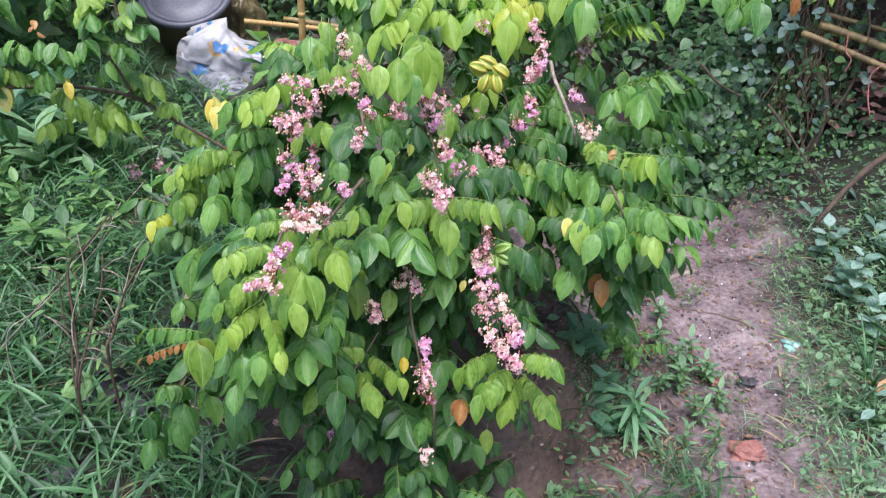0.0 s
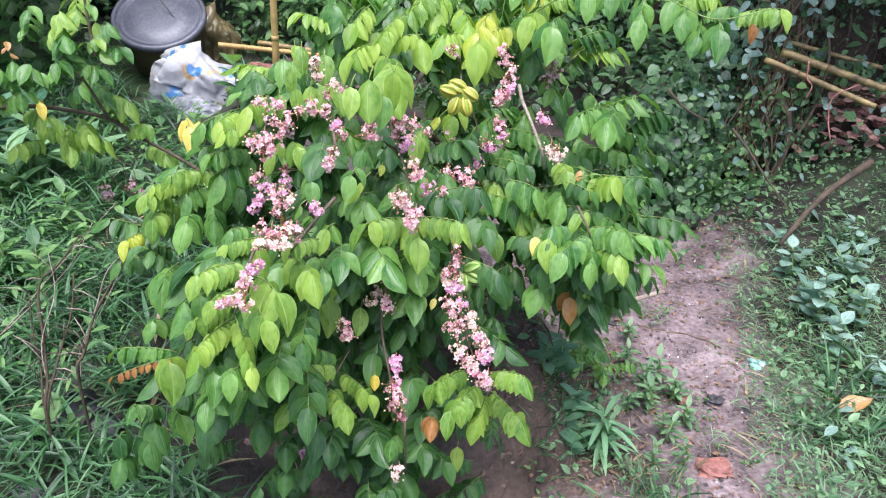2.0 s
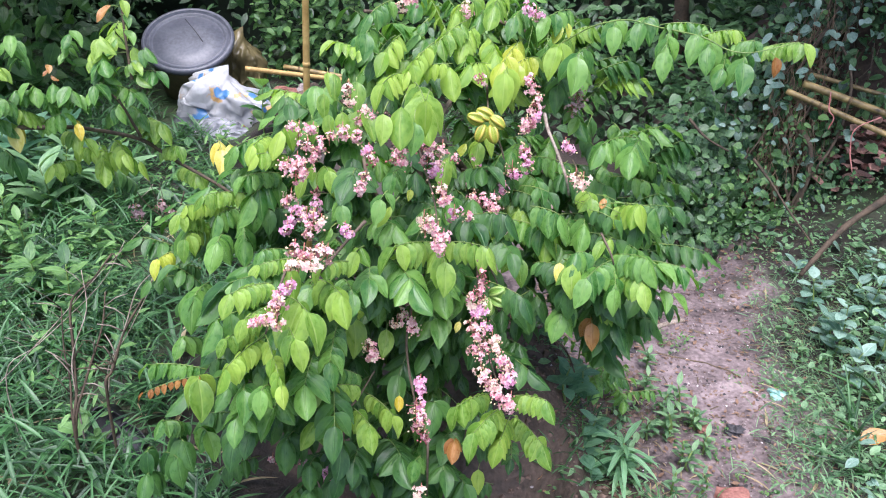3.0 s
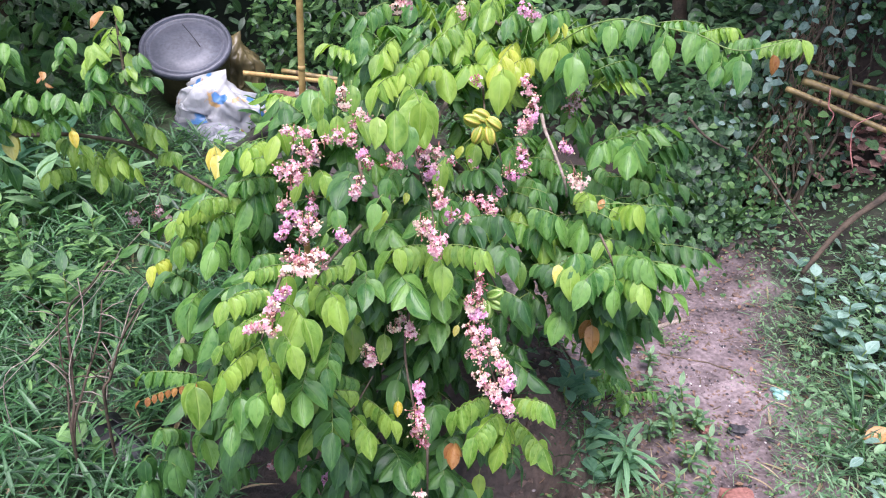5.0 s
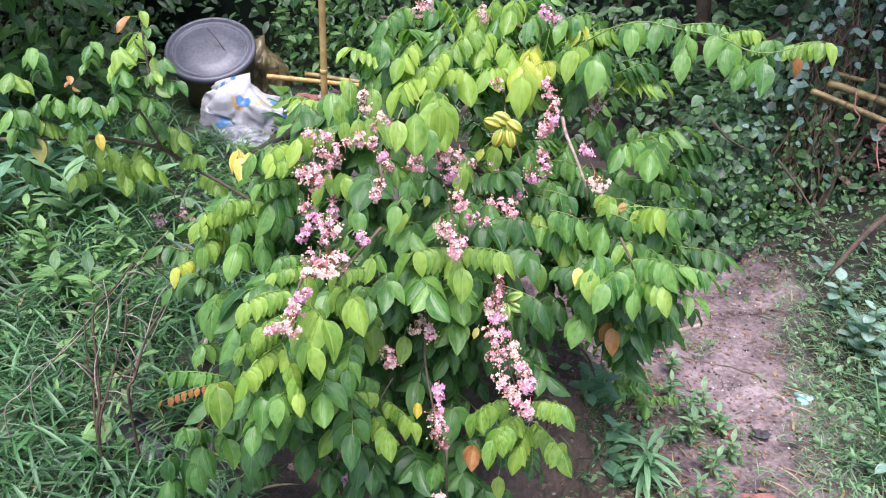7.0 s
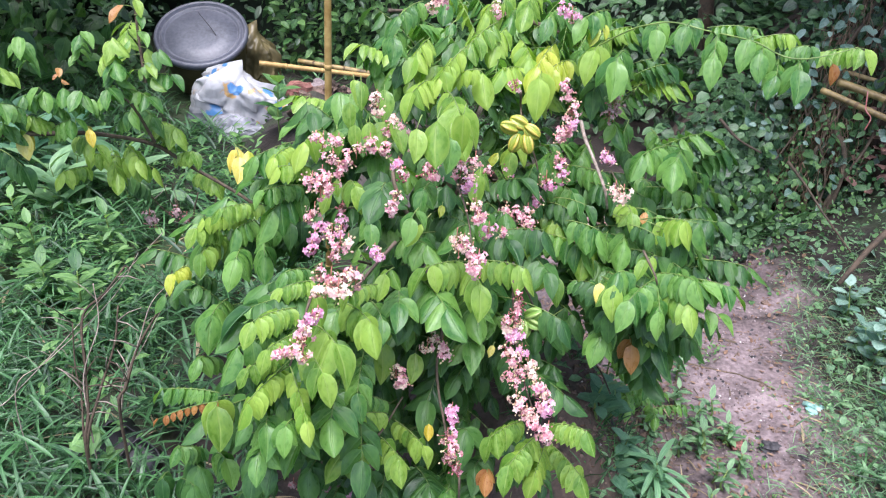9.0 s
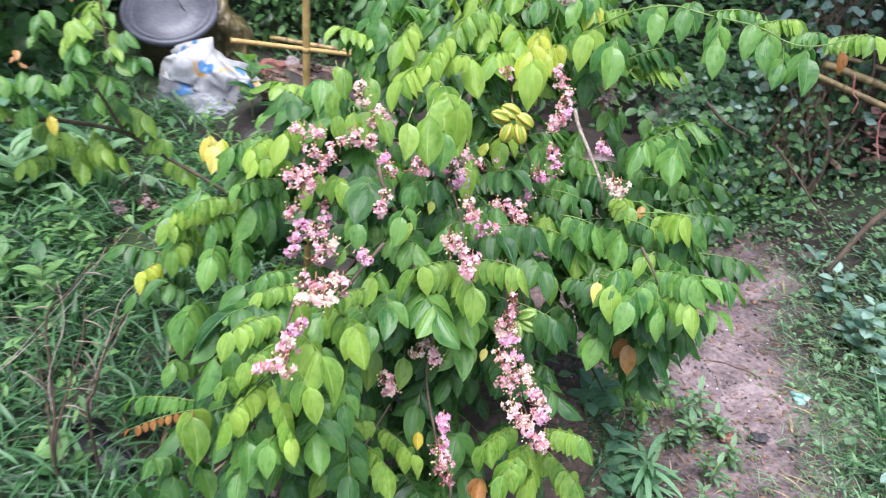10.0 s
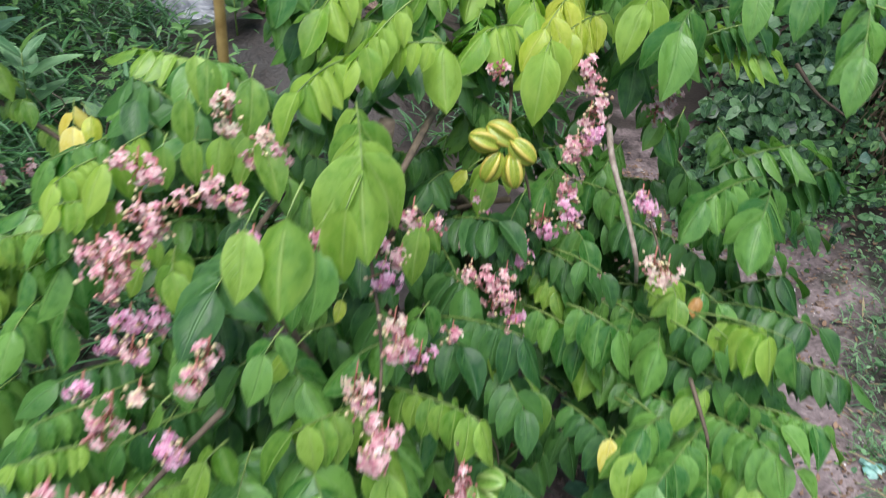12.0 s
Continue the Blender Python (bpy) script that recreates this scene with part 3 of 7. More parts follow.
small_weeds("weeds_verge", 9000, (1.0, 2.4, 1.2, 3.4), (0.008, 0.024), lambda x, y: x > path_centre(y) + path_half(y) * 0.8, WEED_LAWN, "low creeping weeds with small round leaves", round_share=0.45)
small_weeds("weeds_path", 1100, (0.3, 1.2, 1.0, 2.6), (0.006, 0.018), lambda x, y: noise.noise(Vector((x * 4, y * 4, 3))) > 0.16 + 0.3 * max(0.0, 0.12 - abs(x - path_centre(y))) and not in_bush(x, y), WEED,
            "tiny green seedlings scattered on the soil", 0, 0.03)
small_weeds("weeds_verge_leafy", 2200, (1.12, 2.5, 1.2, 3.2), (0.018, 0.042), lambda x, y: x > path_centre(y) + path_half(y) + 0.03 and noise.noise(Vector((x * 3, y * 3, 7))) > -0.25, WEED_LAWN,
            "lush leafy weeds covering the ground beside the path", 0.02, 0.11)
small_weeds("weeds_verge_pale", 300, (1.2, 2.5, 1.5, 3.2), (0.025, 0.048), lambda x, y: x > path_centre(y) + path_half(y) + 0.12 and noise.noise(Vector((x * 2.2, y * 2.2, 11))) > 0.05, WEED_PALE,
            "pale blue-green round leaves among the weeds", 0.05, 0.14)
small_weeds("weeds_mound_foot", 620, (0.26, 0.80, 1.35, 2.15), (0.012, 0.036), lambda x, y: not in_bush(x, y) and noise.noise(Vector((x * 6, y * 6, 13))) > -0.12, WEED_LAWN, "small green weeds at the foot of the mound", 0.0, 0.05, 0.5)
small_weeds("weeds_bank", 1800, (-2.6, -0.7, 1.3, 3.6), (0.018, 0.060), lambda x, y: noise.noise(Vector((x * 1.5, y * 1.5, 3))) > 0.0, WEED, "mixed leafy weeds among tall grass", 0.03, 0.22, 0.15)


def stem_plant(name, place, height, leaves, size, material, label, template=OVAL, spread=0.5, tilt=0.3, group="", lean=(0, 0)):
    """A small upright plant: a stem with leaves round it."""
    base = Vector(place)
    top = base + Vector((lean[0], lean[1], height))
    ob = thing(name, base, label, "plant", group)
    line = smooth_line([base, base.lerp(top, 0.5) + Vector((rnd(-.02, .02), rnd(-.02, .02), 0)), top], 4)
    v, f = tube([p - base for p in line], [0.004 * (1 - 0.6 * i / len(line)) for i in range(len(line))], 5)
    part("stem", mesh_of("stem", v, f, RACHIS), ob)
    me = mesh_of("plant_leaf", template[0], template[1], material, template[2])
    for i in range(leaves):
        t = 0.25 + 0.75 * i / max(1, leaves - 1)
        a = i * 2.4 + rnd(-.3, .3)
        p = base.lerp(top, t)
        d = Vector((math.cos(a), math.sin(a), rnd(tilt - 0.3, tilt + 0.3) + 0.6 * (t > 0.9)))
        lf = part("leaf", me, ob, p)
        lf.matrix_basis = Matrix(frame_at(p - base, d, (0, 0, 1), size * rnd(0.75, 1.15)).tolist())
    return ob

# ---- star fruit tree ----
TREE = thing("star_fruit_tree", (0.17, 1.88, 0.26), "flowering star fruit tree with drooping green leaves on an earth mound", "tree")
COUNT = {"leaflet": 0}
LEAF_MESH = {k: [mesh_of("leaflet", t[0], t[1], m, t[2]) for t in LEAFLET] for k, m in LEAF.items()}


def leaf_pieces(base, tip, pairs, size, droop):
    """The stalk (vertices, faces) and leaflet matrices of a compound leaf: even rows on both sides, the largest at the end."""
    b, t = Vector(base), Vector(tip)
    length = max((t - b).length, 0.02)
    mid = (b + t) / 2 + UP * length * 0.12
    pairs += 2 if pairs > 3 else 1 if pairs > 1 else 0

    def pos(u):
        return b * (1 - u) ** 2 + mid * 2 * u * (1 - u) + t * u * u
    v, f = tube([pos(i / 6) - b for i in range(7)], [0.0012 - 0.0006 * i / 6 for i in range(7)], 4)
    spots = [(0.12 + 0.82 * (i + 0.45 + 0.16 * s) / max(1, pairs), s) for i in range(pairs) for s in (-1, 1)] + [(1.0, 0)]
    lean, tip_yaw = rnd(-0.15, 0.15), rnd(-0.3, 0.3)
    steep = radians(58) * droop * rnd(0.85, 1.1)
    mats = []
    for u, s in spots:
        p = pos(min(u, 1.0))
        fwd = pos(min(1.0, u + 0.06)) - pos(max(0.0, u - 0.06))
        flat = Vector((fwd.x, fwd.y, 0.0))
        flat = flat.normalized() if flat.length > 0.0008 else Vector((0, -1, 0))
        side = flat.cross(UP)
        a = steep * rnd(0.90, 1.10)
        if s:
            out = (side * s + flat * (0.30 + 0.35 * u + lean) + Vector((rnd(-.08, .08), rnd(-.08, .08), 0))).normalized()
            sz = size * (0.66 + 0.26 * u) * rnd(0.92, 1.08)
        else:
            out = (flat + side * tip_yaw).normalized()
            a *= 0.95
            sz = size * rnd(0.94, 1.04) if pairs else size * 0.85
        d = out * math.cos(a) - UP * math.sin(a)
        face = out * math.sin(a) + UP * math.cos(a) + Vector((rnd(-.14, .14), rnd(-.2, 0.06), 0))
        mats.append(frame_at(p - b, d, face, sz))
    return v, f, mats


def leaf_mesh(v, f, mats, material):
    kinds = [[], [], [], []]
    for m in mats:
        kinds[rng.randrange(4)].append(m)
    return joined("compound_leaf", [(v, f, None, RACHIS)] + [(*spread(t, k), material) for t, k in zip(LEAFLET, kinds) if k])


def leaf(base, tip, pairs, size, tint, droop, single=True):
    """A compound leaf of the tree; the first ones have each leaflet as a part."""
    b, t = Vector(base), Vector(tip)
    if single and b.z < 0.80 and pairs > 2:
        pairs, size = pairs + 1, size * 0.88
    v, f, mats = leaf_pieces(b, t, pairs, size, droop)
    if single and COUNT["leaflet"] < 300:
        rachis = part("compound_leaf", mesh_of("compound_leaf", v, f, RACHIS), TREE, b)
        for m in mats:
            lf = part("leaflet", rng.choice(LEAF_MESH[tint]), rachis, b)
            lf.matrix_basis = Matrix(m.tolist())
            COUNT["leaflet"] += 1
    else:
        part("compound_leaf", leaf_mesh(v, f, mats, LEAF[tint]), TREE, b)
    if single:
        BASES.append((b, t, size))


BASES = []
leaf((-0.033, 1.784, 1.158), (-0.056, 1.696, 1.140), 3, 0.056, 'y', 0.92)
leaf((0.096, 1.928, 1.167), (0.036, 1.828, 1.131), 4, 0.057, 'b', 0.92)
leaf((0.040, 1.700, 1.165), (-0.001, 1.613, 1.127), 4, 0.049, 'y', 0.92)
leaf((0.053, 1.755, 1.110), (0.075, 1.706, 1.117), 1, 0.075, 'b', 0.9)
leaf((0.080, 1.679, 1.131), (-0.024, 1.662, 1.106), 4, 0.049, 'y', 0.92)
leaf((0.020, 1.516, 1.133), (0.048, 1.414, 1.130), 4, 0.079, 'b', 0.92)
leaf((-0.017, 1.624, 1.119), (-0.041, 1.546, 1.117), 3, 0.052, 'y', 0.92)
leaf((0.166, 1.894, 1.077), (0.114, 1.805, 1.101), 3, 0.068, 'y', 0.92)
leaf((0.141, 1.972, 1.131), (0.169, 1.874, 1.109), 3, 0.062, 'y', 0.92)
leaf((0.116, 1.990, 1.143), (0.091, 1.894, 1.132), 3, 0.059, 'b', 0.92)
leaf((0.136, 2.080, 1.168), (0.125, 2.009, 1.166), 2, 0.059, 'g', 0.92)
leaf((-0.009, 1.872, 1.229), (-0.007, 1.829, 1.220), 1, 0.055, 'g', 0.9)
leaf((0.088, 2.086, 1.186), (0.066, 2.022, 1.165), 2, 0.056, 'y', 0.92)
leaf((0.125, 2.099, 1.197), (0.101, 2.030, 1.184), 2, 0.059, 'b', 0.92)
leaf((0.171, 2.054, 1.209), (0.156, 1.973, 1.197), 2, 0.066, 'b', 0.92)
leaf((0.226, 1.998, 1.192), (0.200, 1.932, 1.179), 2, 0.056, 'g', 0.92)
leaf((0.226, 1.958, 1.129), (0.184, 1.839, 1.102), 4, 0.061, 'yy', 0.92)
leaf((0.264, 1.954, 1.092), (0.202, 1.848, 1.089), 4, 0.061, 'yy', 0.92)
leaf((0.204, 1.909, 1.089), (0.188, 1.805, 1.087), 2, 0.091, 'y', 0.92)
leaf((0.343, 2.006, 1.133), (0.301, 1.900, 1.129), 3, 0.076, 'b', 0.92)
leaf((0.369, 1.939, 1.124), (0.339, 1.837, 1.126), 2, 0.086, 'g', 0.92)
leaf((0.342, 2.032, 1.037), (0.313, 1.927, 1.034), 3, 0.070, 'd', 0.92)
leaf((0.337, 2.011, 1.191), (0.276, 1.923, 1.189), 3, 0.062, 'g', 0.92)
leaf((0.324, 1.975, 1.169), (0.306, 1.943, 1.169), 1, 0.046, 'yy', 0.9)
leaf((-0.053, 1.793, 1.224), (-0.090, 1.717, 1.209), 3, 0.053, 'g', 0.92)
leaf((-0.050, 1.820, 1.147), (-0.079, 1.702, 1.119), 5, 0.049, 'd', 0.92)
leaf((-0.091, 1.744, 1.174), (-0.093, 1.680, 1.177), 2, 0.055, 'g', 0.92)
leaf((0.426, 1.909, 1.196), (0.403, 1.808, 1.200), 3, 0.064, 'g', 0.92)
leaf((0.490, 1.878, 1.212), (0.455, 1.793, 1.213), 2, 0.060, 'g', 0.92)
leaf((0.519, 1.810, 1.213), (0.492, 1.691, 1.181), 3, 0.060, 'g', 0.92)
leaf((0.577, 1.754, 1.215), (0.551, 1.703, 1.216), 1, 0.062, 'g', 0.9)
leaf((0.489, 1.771, 1.217), (0.590, 1.777, 1.220), 5, 0.036, 'g', 0.92)
leaf((0.595, 1.754, 1.200), (0.568, 1.670, 1.202), 2, 0.060, 'g', 0.92)
leaf((0.621, 1.738, 1.183), (0.599, 1.656, 1.166), 3, 0.049, 'g', 0.92)
leaf((0.565, 1.724, 1.211), (0.629, 1.716, 1.228), 4, 0.037, 'b', 0.92)
leaf((0.660, 1.742, 1.183), (0.629, 1.639, 1.184), 3, 0.064, 'g', 0.92)
leaf((0.618, 1.721, 1.194), (0.654, 1.681, 1.217), 4, 0.037, 'g', 0.92)
leaf((0.683, 1.731, 1.191), (0.742, 1.666, 1.222), 5, 0.048, 'b', 0.92)
leaf((0.692, 1.689, 1.196), (0.698, 1.676, 1.190), 0, 0.046, 'o', 1.35)
leaf((-0.238, 1.571, 0.913), (-0.300, 1.506, 0.927), 5, 0.042, 'g', 0.92)
leaf((-0.244, 1.573, 0.904), (-0.286, 1.510, 0.887), 2, 0.075, 'g', 0.92)
leaf((-0.338, 1.649, 0.828), (-0.406, 1.572, 0.851), 6, 0.042, 'b', 0.92)
leaf((-0.363, 1.628, 0.802), (-0.450, 1.591, 0.817), 6, 0.038, 'y', 0.92)
leaf((-0.357, 1.624, 0.804), (-0.380, 1.578, 0.807), 2, 0.052, 'g', 0.92)
leaf((-0.426, 1.664, 0.748), (-0.449, 1.563, 0.752), 4, 0.061, 'b', 0.92)
leaf((-0.426, 1.627, 0.770), (-0.462, 1.579, 0.799), 3, 0.050, 'b', 0.92)
leaf((-0.375, 1.594, 0.758), (-0.359, 1.504, 0.781), 3, 0.073, 'g', 0.92)
leaf((-0.335, 1.607, 0.806), (-0.310, 1.524, 0.783), 3, 0.056, 'g', 0.92)
leaf((-0.506, 1.632, 0.683), (-0.523, 1.591, 0.684), 2, 0.047, 'yy', 0.92)
leaf((-0.186, 1.367, 0.850), (-0.214, 1.314, 0.872), 4, 0.036, 'g', 0.92)
leaf((-0.162, 1.316, 0.860), (-0.211, 1.278, 0.863), 4, 0.035, 'b', 0.92)
leaf((-0.156, 1.483, 0.978), (-0.171, 1.469, 0.951), 1, 0.042, 'y', 0.9)
leaf((-0.137, 1.468, 0.976), (-0.118, 1.415, 0.990), 2, 0.050, 'b', 0.92)
leaf((-0.218, 1.535, 0.965), (-0.269, 1.494, 0.980), 4, 0.038, 'y', 0.92)
leaf((-0.088, 1.394, 0.953), (-0.082, 1.344, 0.958), 2, 0.046, 'g', 0.92)
leaf((-0.085, 1.336, 0.928), (-0.095, 1.318, 0.925), 0, 0.031, 'b', 0.9)
leaf((-0.037, 1.319, 0.895), (-0.047, 1.291, 0.898), 1, 0.047, 'b', 0.9)
leaf((-0.057, 1.281, 0.883), (-0.095, 1.230, 0.898), 4, 0.035, 'b', 0.92)
leaf((-0.153, 1.230, 0.894), (-0.141, 1.213, 0.900), 0, 0.065, 'y', 0.9)
leaf((-0.008, 1.388, 0.972), (-0.015, 1.355, 0.969), 1, 0.050, 'g', 0.9)
leaf((0.012, 1.408, 0.954), (-0.001, 1.399, 0.938), 0, 0.055, 'y', 0.9)
leaf((0.001, 1.491, 0.974), (-0.005, 1.438, 0.982), 2, 0.048, 'g', 0.92)
leaf((0.026, 1.488, 0.940), (0.026, 1.468, 0.944), 0, 0.027, 'yy', 0.9)
leaf((0.090, 1.632, 0.960), (0.083, 1.588, 0.960), 1, 0.064, 'b', 0.9)
leaf((0.107, 1.526, 0.911), (0.100, 1.493, 0.916), 1, 0.050, 'g', 0.9)
leaf((0.160, 1.789, 0.949), (0.146, 1.747, 0.948), 1, 0.062, 'y', 0.9)
leaf((0.136, 1.756, 0.959), (0.118, 1.747, 0.943), 0, 0.049, 'yy', 0.9)
leaf((0.236, 1.829, 0.923), (0.218, 1.768, 0.928), 2, 0.055, 'g', 0.92)
leaf((0.080, 1.447, 0.923), (0.054, 1.419, 0.924), 1, 0.056, 'g', 0.9)
leaf((0.080, 1.430, 0.857), (0.011, 1.348, 0.883), 4, 0.058, 'b', 0.92)
leaf((0.078, 1.463, 0.841), (0.178, 1.424, 0.859), 4, 0.056, 'b', 0.92)
leaf((0.114, 1.556, 0.840), (0.177, 1.530, 0.847), 3, 0.045, 'b', 0.92)
leaf((0.215, 1.815, 0.820), (0.274, 1.723, 0.834), 4, 0.059, 'g', 0.92)
leaf((0.251, 1.803, 0.861), (0.278, 1.744, 0.872), 2, 0.061, 'g', 0.92)
leaf((0.330, 1.679, 0.792), (0.304, 1.614, 0.802), 2, 0.060, 'b', 0.92)
leaf((0.488, 1.813, 0.964), (0.400, 1.713, 0.976), 4, 0.061, 'g', 0.92)
leaf((0.494, 1.790, 0.967), (0.462, 1.692, 0.977), 3, 0.068, 'g', 0.92)
leaf((0.381, 1.719, 0.867), (0.385, 1.643, 0.882), 3, 0.050, 'b', 0.92)
leaf((0.419, 1.672, 0.877), (0.414, 1.652, 0.881), 0, 0.032, 'o', 0.9)
leaf((0.431, 1.629, 0.868), (0.471, 1.569, 0.908), 3, 0.060, 'y', 0.92)
leaf((0.382, 1.669, 0.827), (0.372, 1.598, 0.840), 2, 0.064, 'g', 0.92)
leaf((0.355, 1.693, 0.814), (0.344, 1.642, 0.818), 2, 0.046, 'g', 0.92)
leaf((0.426, 1.548, 0.841), (0.404, 1.522, 0.844), 1, 0.044, 'b', 0.9)
leaf((0.489, 1.651, 0.848), (0.476, 1.583, 0.858), 2, 0.061, 'd', 0.92)
leaf((0.427, 1.525, 0.803), (0.365, 1.424, 0.811), 4, 0.059, 'g', 0.92)
leaf((0.431, 1.544, 0.794), (0.478, 1.447, 0.798), 4, 0.062, 'b', 0.92)
leaf((0.430, 1.531, 0.795), (0.424, 1.434, 0.789), 3, 0.064, 'g', 0.92)
leaf((0.424, 1.546, 0.803), (0.481, 1.466, 0.841), 4, 0.060, 'g', 0.92)
leaf((0.376, 1.512, 0.818), (0.346, 1.465, 0.844), 2, 0.053, 'g', 0.92)
leaf((0.328, 1.490, 0.814), (0.340, 1.448, 0.827), 1, 0.070, 'b', 0.9)
leaf((0.324, 1.489, 0.811), (0.318, 1.470, 0.816), 0, 0.048, 'Y', 0.9)
leaf((0.357, 1.540, 0.685), (0.334, 1.453, 0.715), 3, 0.069, 'g', 0.92)
leaf((0.289, 1.620, 0.618), (0.262, 1.562, 0.634), 2, 0.059, 'd', 0.92)
leaf((0.327, 1.531, 0.740), (0.338, 1.446, 0.769), 3, 0.065, 'd', 0.92)
leaf((0.405, 1.560, 0.656), (0.406, 1.522, 0.657), 1, 0.057, 'o', 0.9)
leaf((0.434, 1.624, 0.614), (0.433, 1.564, 0.631), 2, 0.059, 'd', 0.92)
leaf((0.407, 1.511, 0.696), (0.445, 1.505, 0.693), 2, 0.036, 'y', 0.92)
leaf((0.230, 1.602, 0.775), (0.239, 1.563, 0.773), 1, 0.061, 'b', 0.9)
leaf((-0.178, 1.241, 0.852), (-0.225, 1.162, 0.872), 5, 0.044, 'b', 0.92)
leaf((-0.163, 1.188, 0.841), (-0.194, 1.127, 0.850), 4, 0.039, 'b', 0.92)
leaf((-0.145, 1.199, 0.853), (-0.092, 1.113, 0.881), 3, 0.072, 'b', 0.92)
leaf((-0.149, 1.167, 0.832), (-0.108, 1.097, 0.841), 3, 0.052, 'b', 0.92)
leaf((-0.177, 1.176, 0.787), (-0.213, 1.080, 0.788), 5, 0.049, 'y', 0.92)
leaf((-0.169, 1.151, 0.809), (-0.128, 1.082, 0.765), 5, 0.039, 'y', 0.92)
leaf((-0.201, 1.216, 0.781), (-0.233, 1.155, 0.792), 4, 0.041, 'b', 0.92)
leaf((-0.391, 1.534, 0.672), (-0.395, 1.451, 0.687), 2, 0.083, 'g', 0.92)
leaf((-0.413, 1.505, 0.543), (-0.420, 1.430, 0.597), 4, 0.057, 'g', 0.92)
leaf((-0.331, 1.313, 0.611), (-0.441, 1.309, 0.613), 5, 0.045, 'g', 0.92)
leaf((-0.325, 1.306, 0.604), (-0.445, 1.282, 0.567), 5, 0.027, 'o', 0.92)
leaf((-0.338, 1.299, 0.608), (-0.326, 1.254, 0.632), 1, 0.079, 'b', 0.9)
leaf((-0.204, 1.145, 0.712), (-0.191, 1.092, 0.741), 2, 0.055, 'g', 0.92)
leaf((-0.039, 1.333, 0.611), (-0.106, 1.280, 0.664), 5, 0.044, 'g', 0.92)
leaf((-0.040, 1.317, 0.600), (-0.102, 1.236, 0.647), 5, 0.050, 'b', 0.92)
leaf((-0.114, 1.289, 0.839), (-0.056, 1.202, 0.863), 4, 0.057, 'b', 0.92)
leaf((-0.066, 1.411, 0.713), (-0.062, 1.362, 0.721), 1, 0.077, 'b', 0.9)
leaf((-0.059, 1.334, 0.801), (-0.058, 1.284, 0.815), 2, 0.048, 'g', 0.92)
leaf((-0.009, 1.430, 0.738), (-0.016, 1.378, 0.752), 2, 0.052, 'g', 0.92)
leaf((0.001, 1.390, 0.701), (0.000, 1.372, 0.696), 0, 0.065, 'b', 0.9)
leaf((0.082, 1.401, 0.863), (0.102, 1.334, 0.870), 2, 0.064, 'b', 0.92)
leaf((0.091, 1.405, 0.736), (0.082, 1.391, 0.725), 0, 0.054, 'g', 0.9)
leaf((0.122, 1.401, 0.723), (0.113, 1.384, 0.725), 0, 0.049, 'b', 0.9)
leaf((0.139, 1.405, 0.712), (0.136, 1.386, 0.718), 0, 0.027, 'Y', 0.9)
leaf((-0.375, 1.358, 0.432), (-0.338, 1.303, 0.471), 2, 0.064, 'g', 0.92)
leaf((-0.435, 1.355, 0.407), (-0.386, 1.304, 0.440), 2, 0.062, 'd', 0.92)
leaf((-0.395, 1.357, 0.438), (-0.422, 1.297, 0.492), 4, 0.047, 'g', 0.92)
leaf((-0.250, 1.296, 0.489), (-0.257, 1.275, 0.490), 1, 0.039, 'g', 0.9)
leaf((-0.057, 1.268, 0.573), (-0.099, 1.194, 0.607), 3, 0.064, 'b', 0.92)
leaf((-0.156, 1.112, 0.740), (-0.156, 1.069, 0.761), 2, 0.046, 'g', 0.92)
leaf((-0.035, 1.345, 0.566), (0.029, 1.270, 0.576), 4, 0.052, 'b', 0.92)
leaf((-0.052, 1.297, 0.564), (-0.007, 1.223, 0.584), 3, 0.059, 'b', 0.92)
leaf((0.034, 1.322, 0.588), (0.035, 1.304, 0.596), 0, 0.036, 'Y', 0.9)
leaf((0.233, 1.349, 0.559), (0.179, 1.250, 0.568), 4, 0.060, 'b', 0.92)
leaf((0.250, 1.368, 0.522), (0.229, 1.290, 0.513), 3, 0.057, 'y', 0.92)
leaf((0.253, 1.421, 0.488), (0.315, 1.332, 0.489), 4, 0.062, 'b', 0.92)
leaf((0.246, 1.360, 0.576), (0.308, 1.301, 0.617), 4, 0.052, 'b', 0.92)
leaf((0.207, 1.360, 0.579), (0.144, 1.276, 0.604), 4, 0.056, 'b', 0.92)
leaf((0.200, 1.383, 0.381), (0.198, 1.365, 0.382), 0, 0.059, 'y', 0.9)
leaf((0.084, 1.273, 0.482), (0.075, 1.248, 0.493), 1, 0.045, 'g', 0.9)
leaf((0.145, 1.297, 0.515), (0.144, 1.272, 0.527), 1, 0.043, 'o', 0.9)
leaf((-0.154, 1.599, 1.125), (-0.149, 1.576, 1.123), 0, 0.056, 'b', 1.05)
leaf((-0.140, 1.597, 1.124), (-0.136, 1.574, 1.122), 0, 0.061, 'b', 1.05)
leaf((-0.156, 1.576, 1.090), (-0.152, 1.553, 1.088), 0, 0.058, 'b', 1.05)
leaf((-0.098, 1.599, 1.111), (-0.094, 1.576, 1.109), 0, 0.068, 'b', 1.05)
leaf((-0.144, 1.558, 1.056), (-0.139, 1.535, 1.054), 0, 0.055, 'b', 1.05)
leaf((-0.118, 1.563, 1.061), (-0.114, 1.540, 1.060), 0, 0.055, 'b', 1.05)
leaf((-0.209, 1.579, 1.025), (-0.227, 1.520, 1.020), 2, 0.057, 'y', 0.92)
leaf((-0.177, 1.560, 1.042), (-0.172, 1.537, 1.041), 0, 0.053, 'b', 1.05)
leaf((-0.263, 1.571, 0.990), (-0.281, 1.517, 0.988), 3, 0.039, 'y', 0.92)
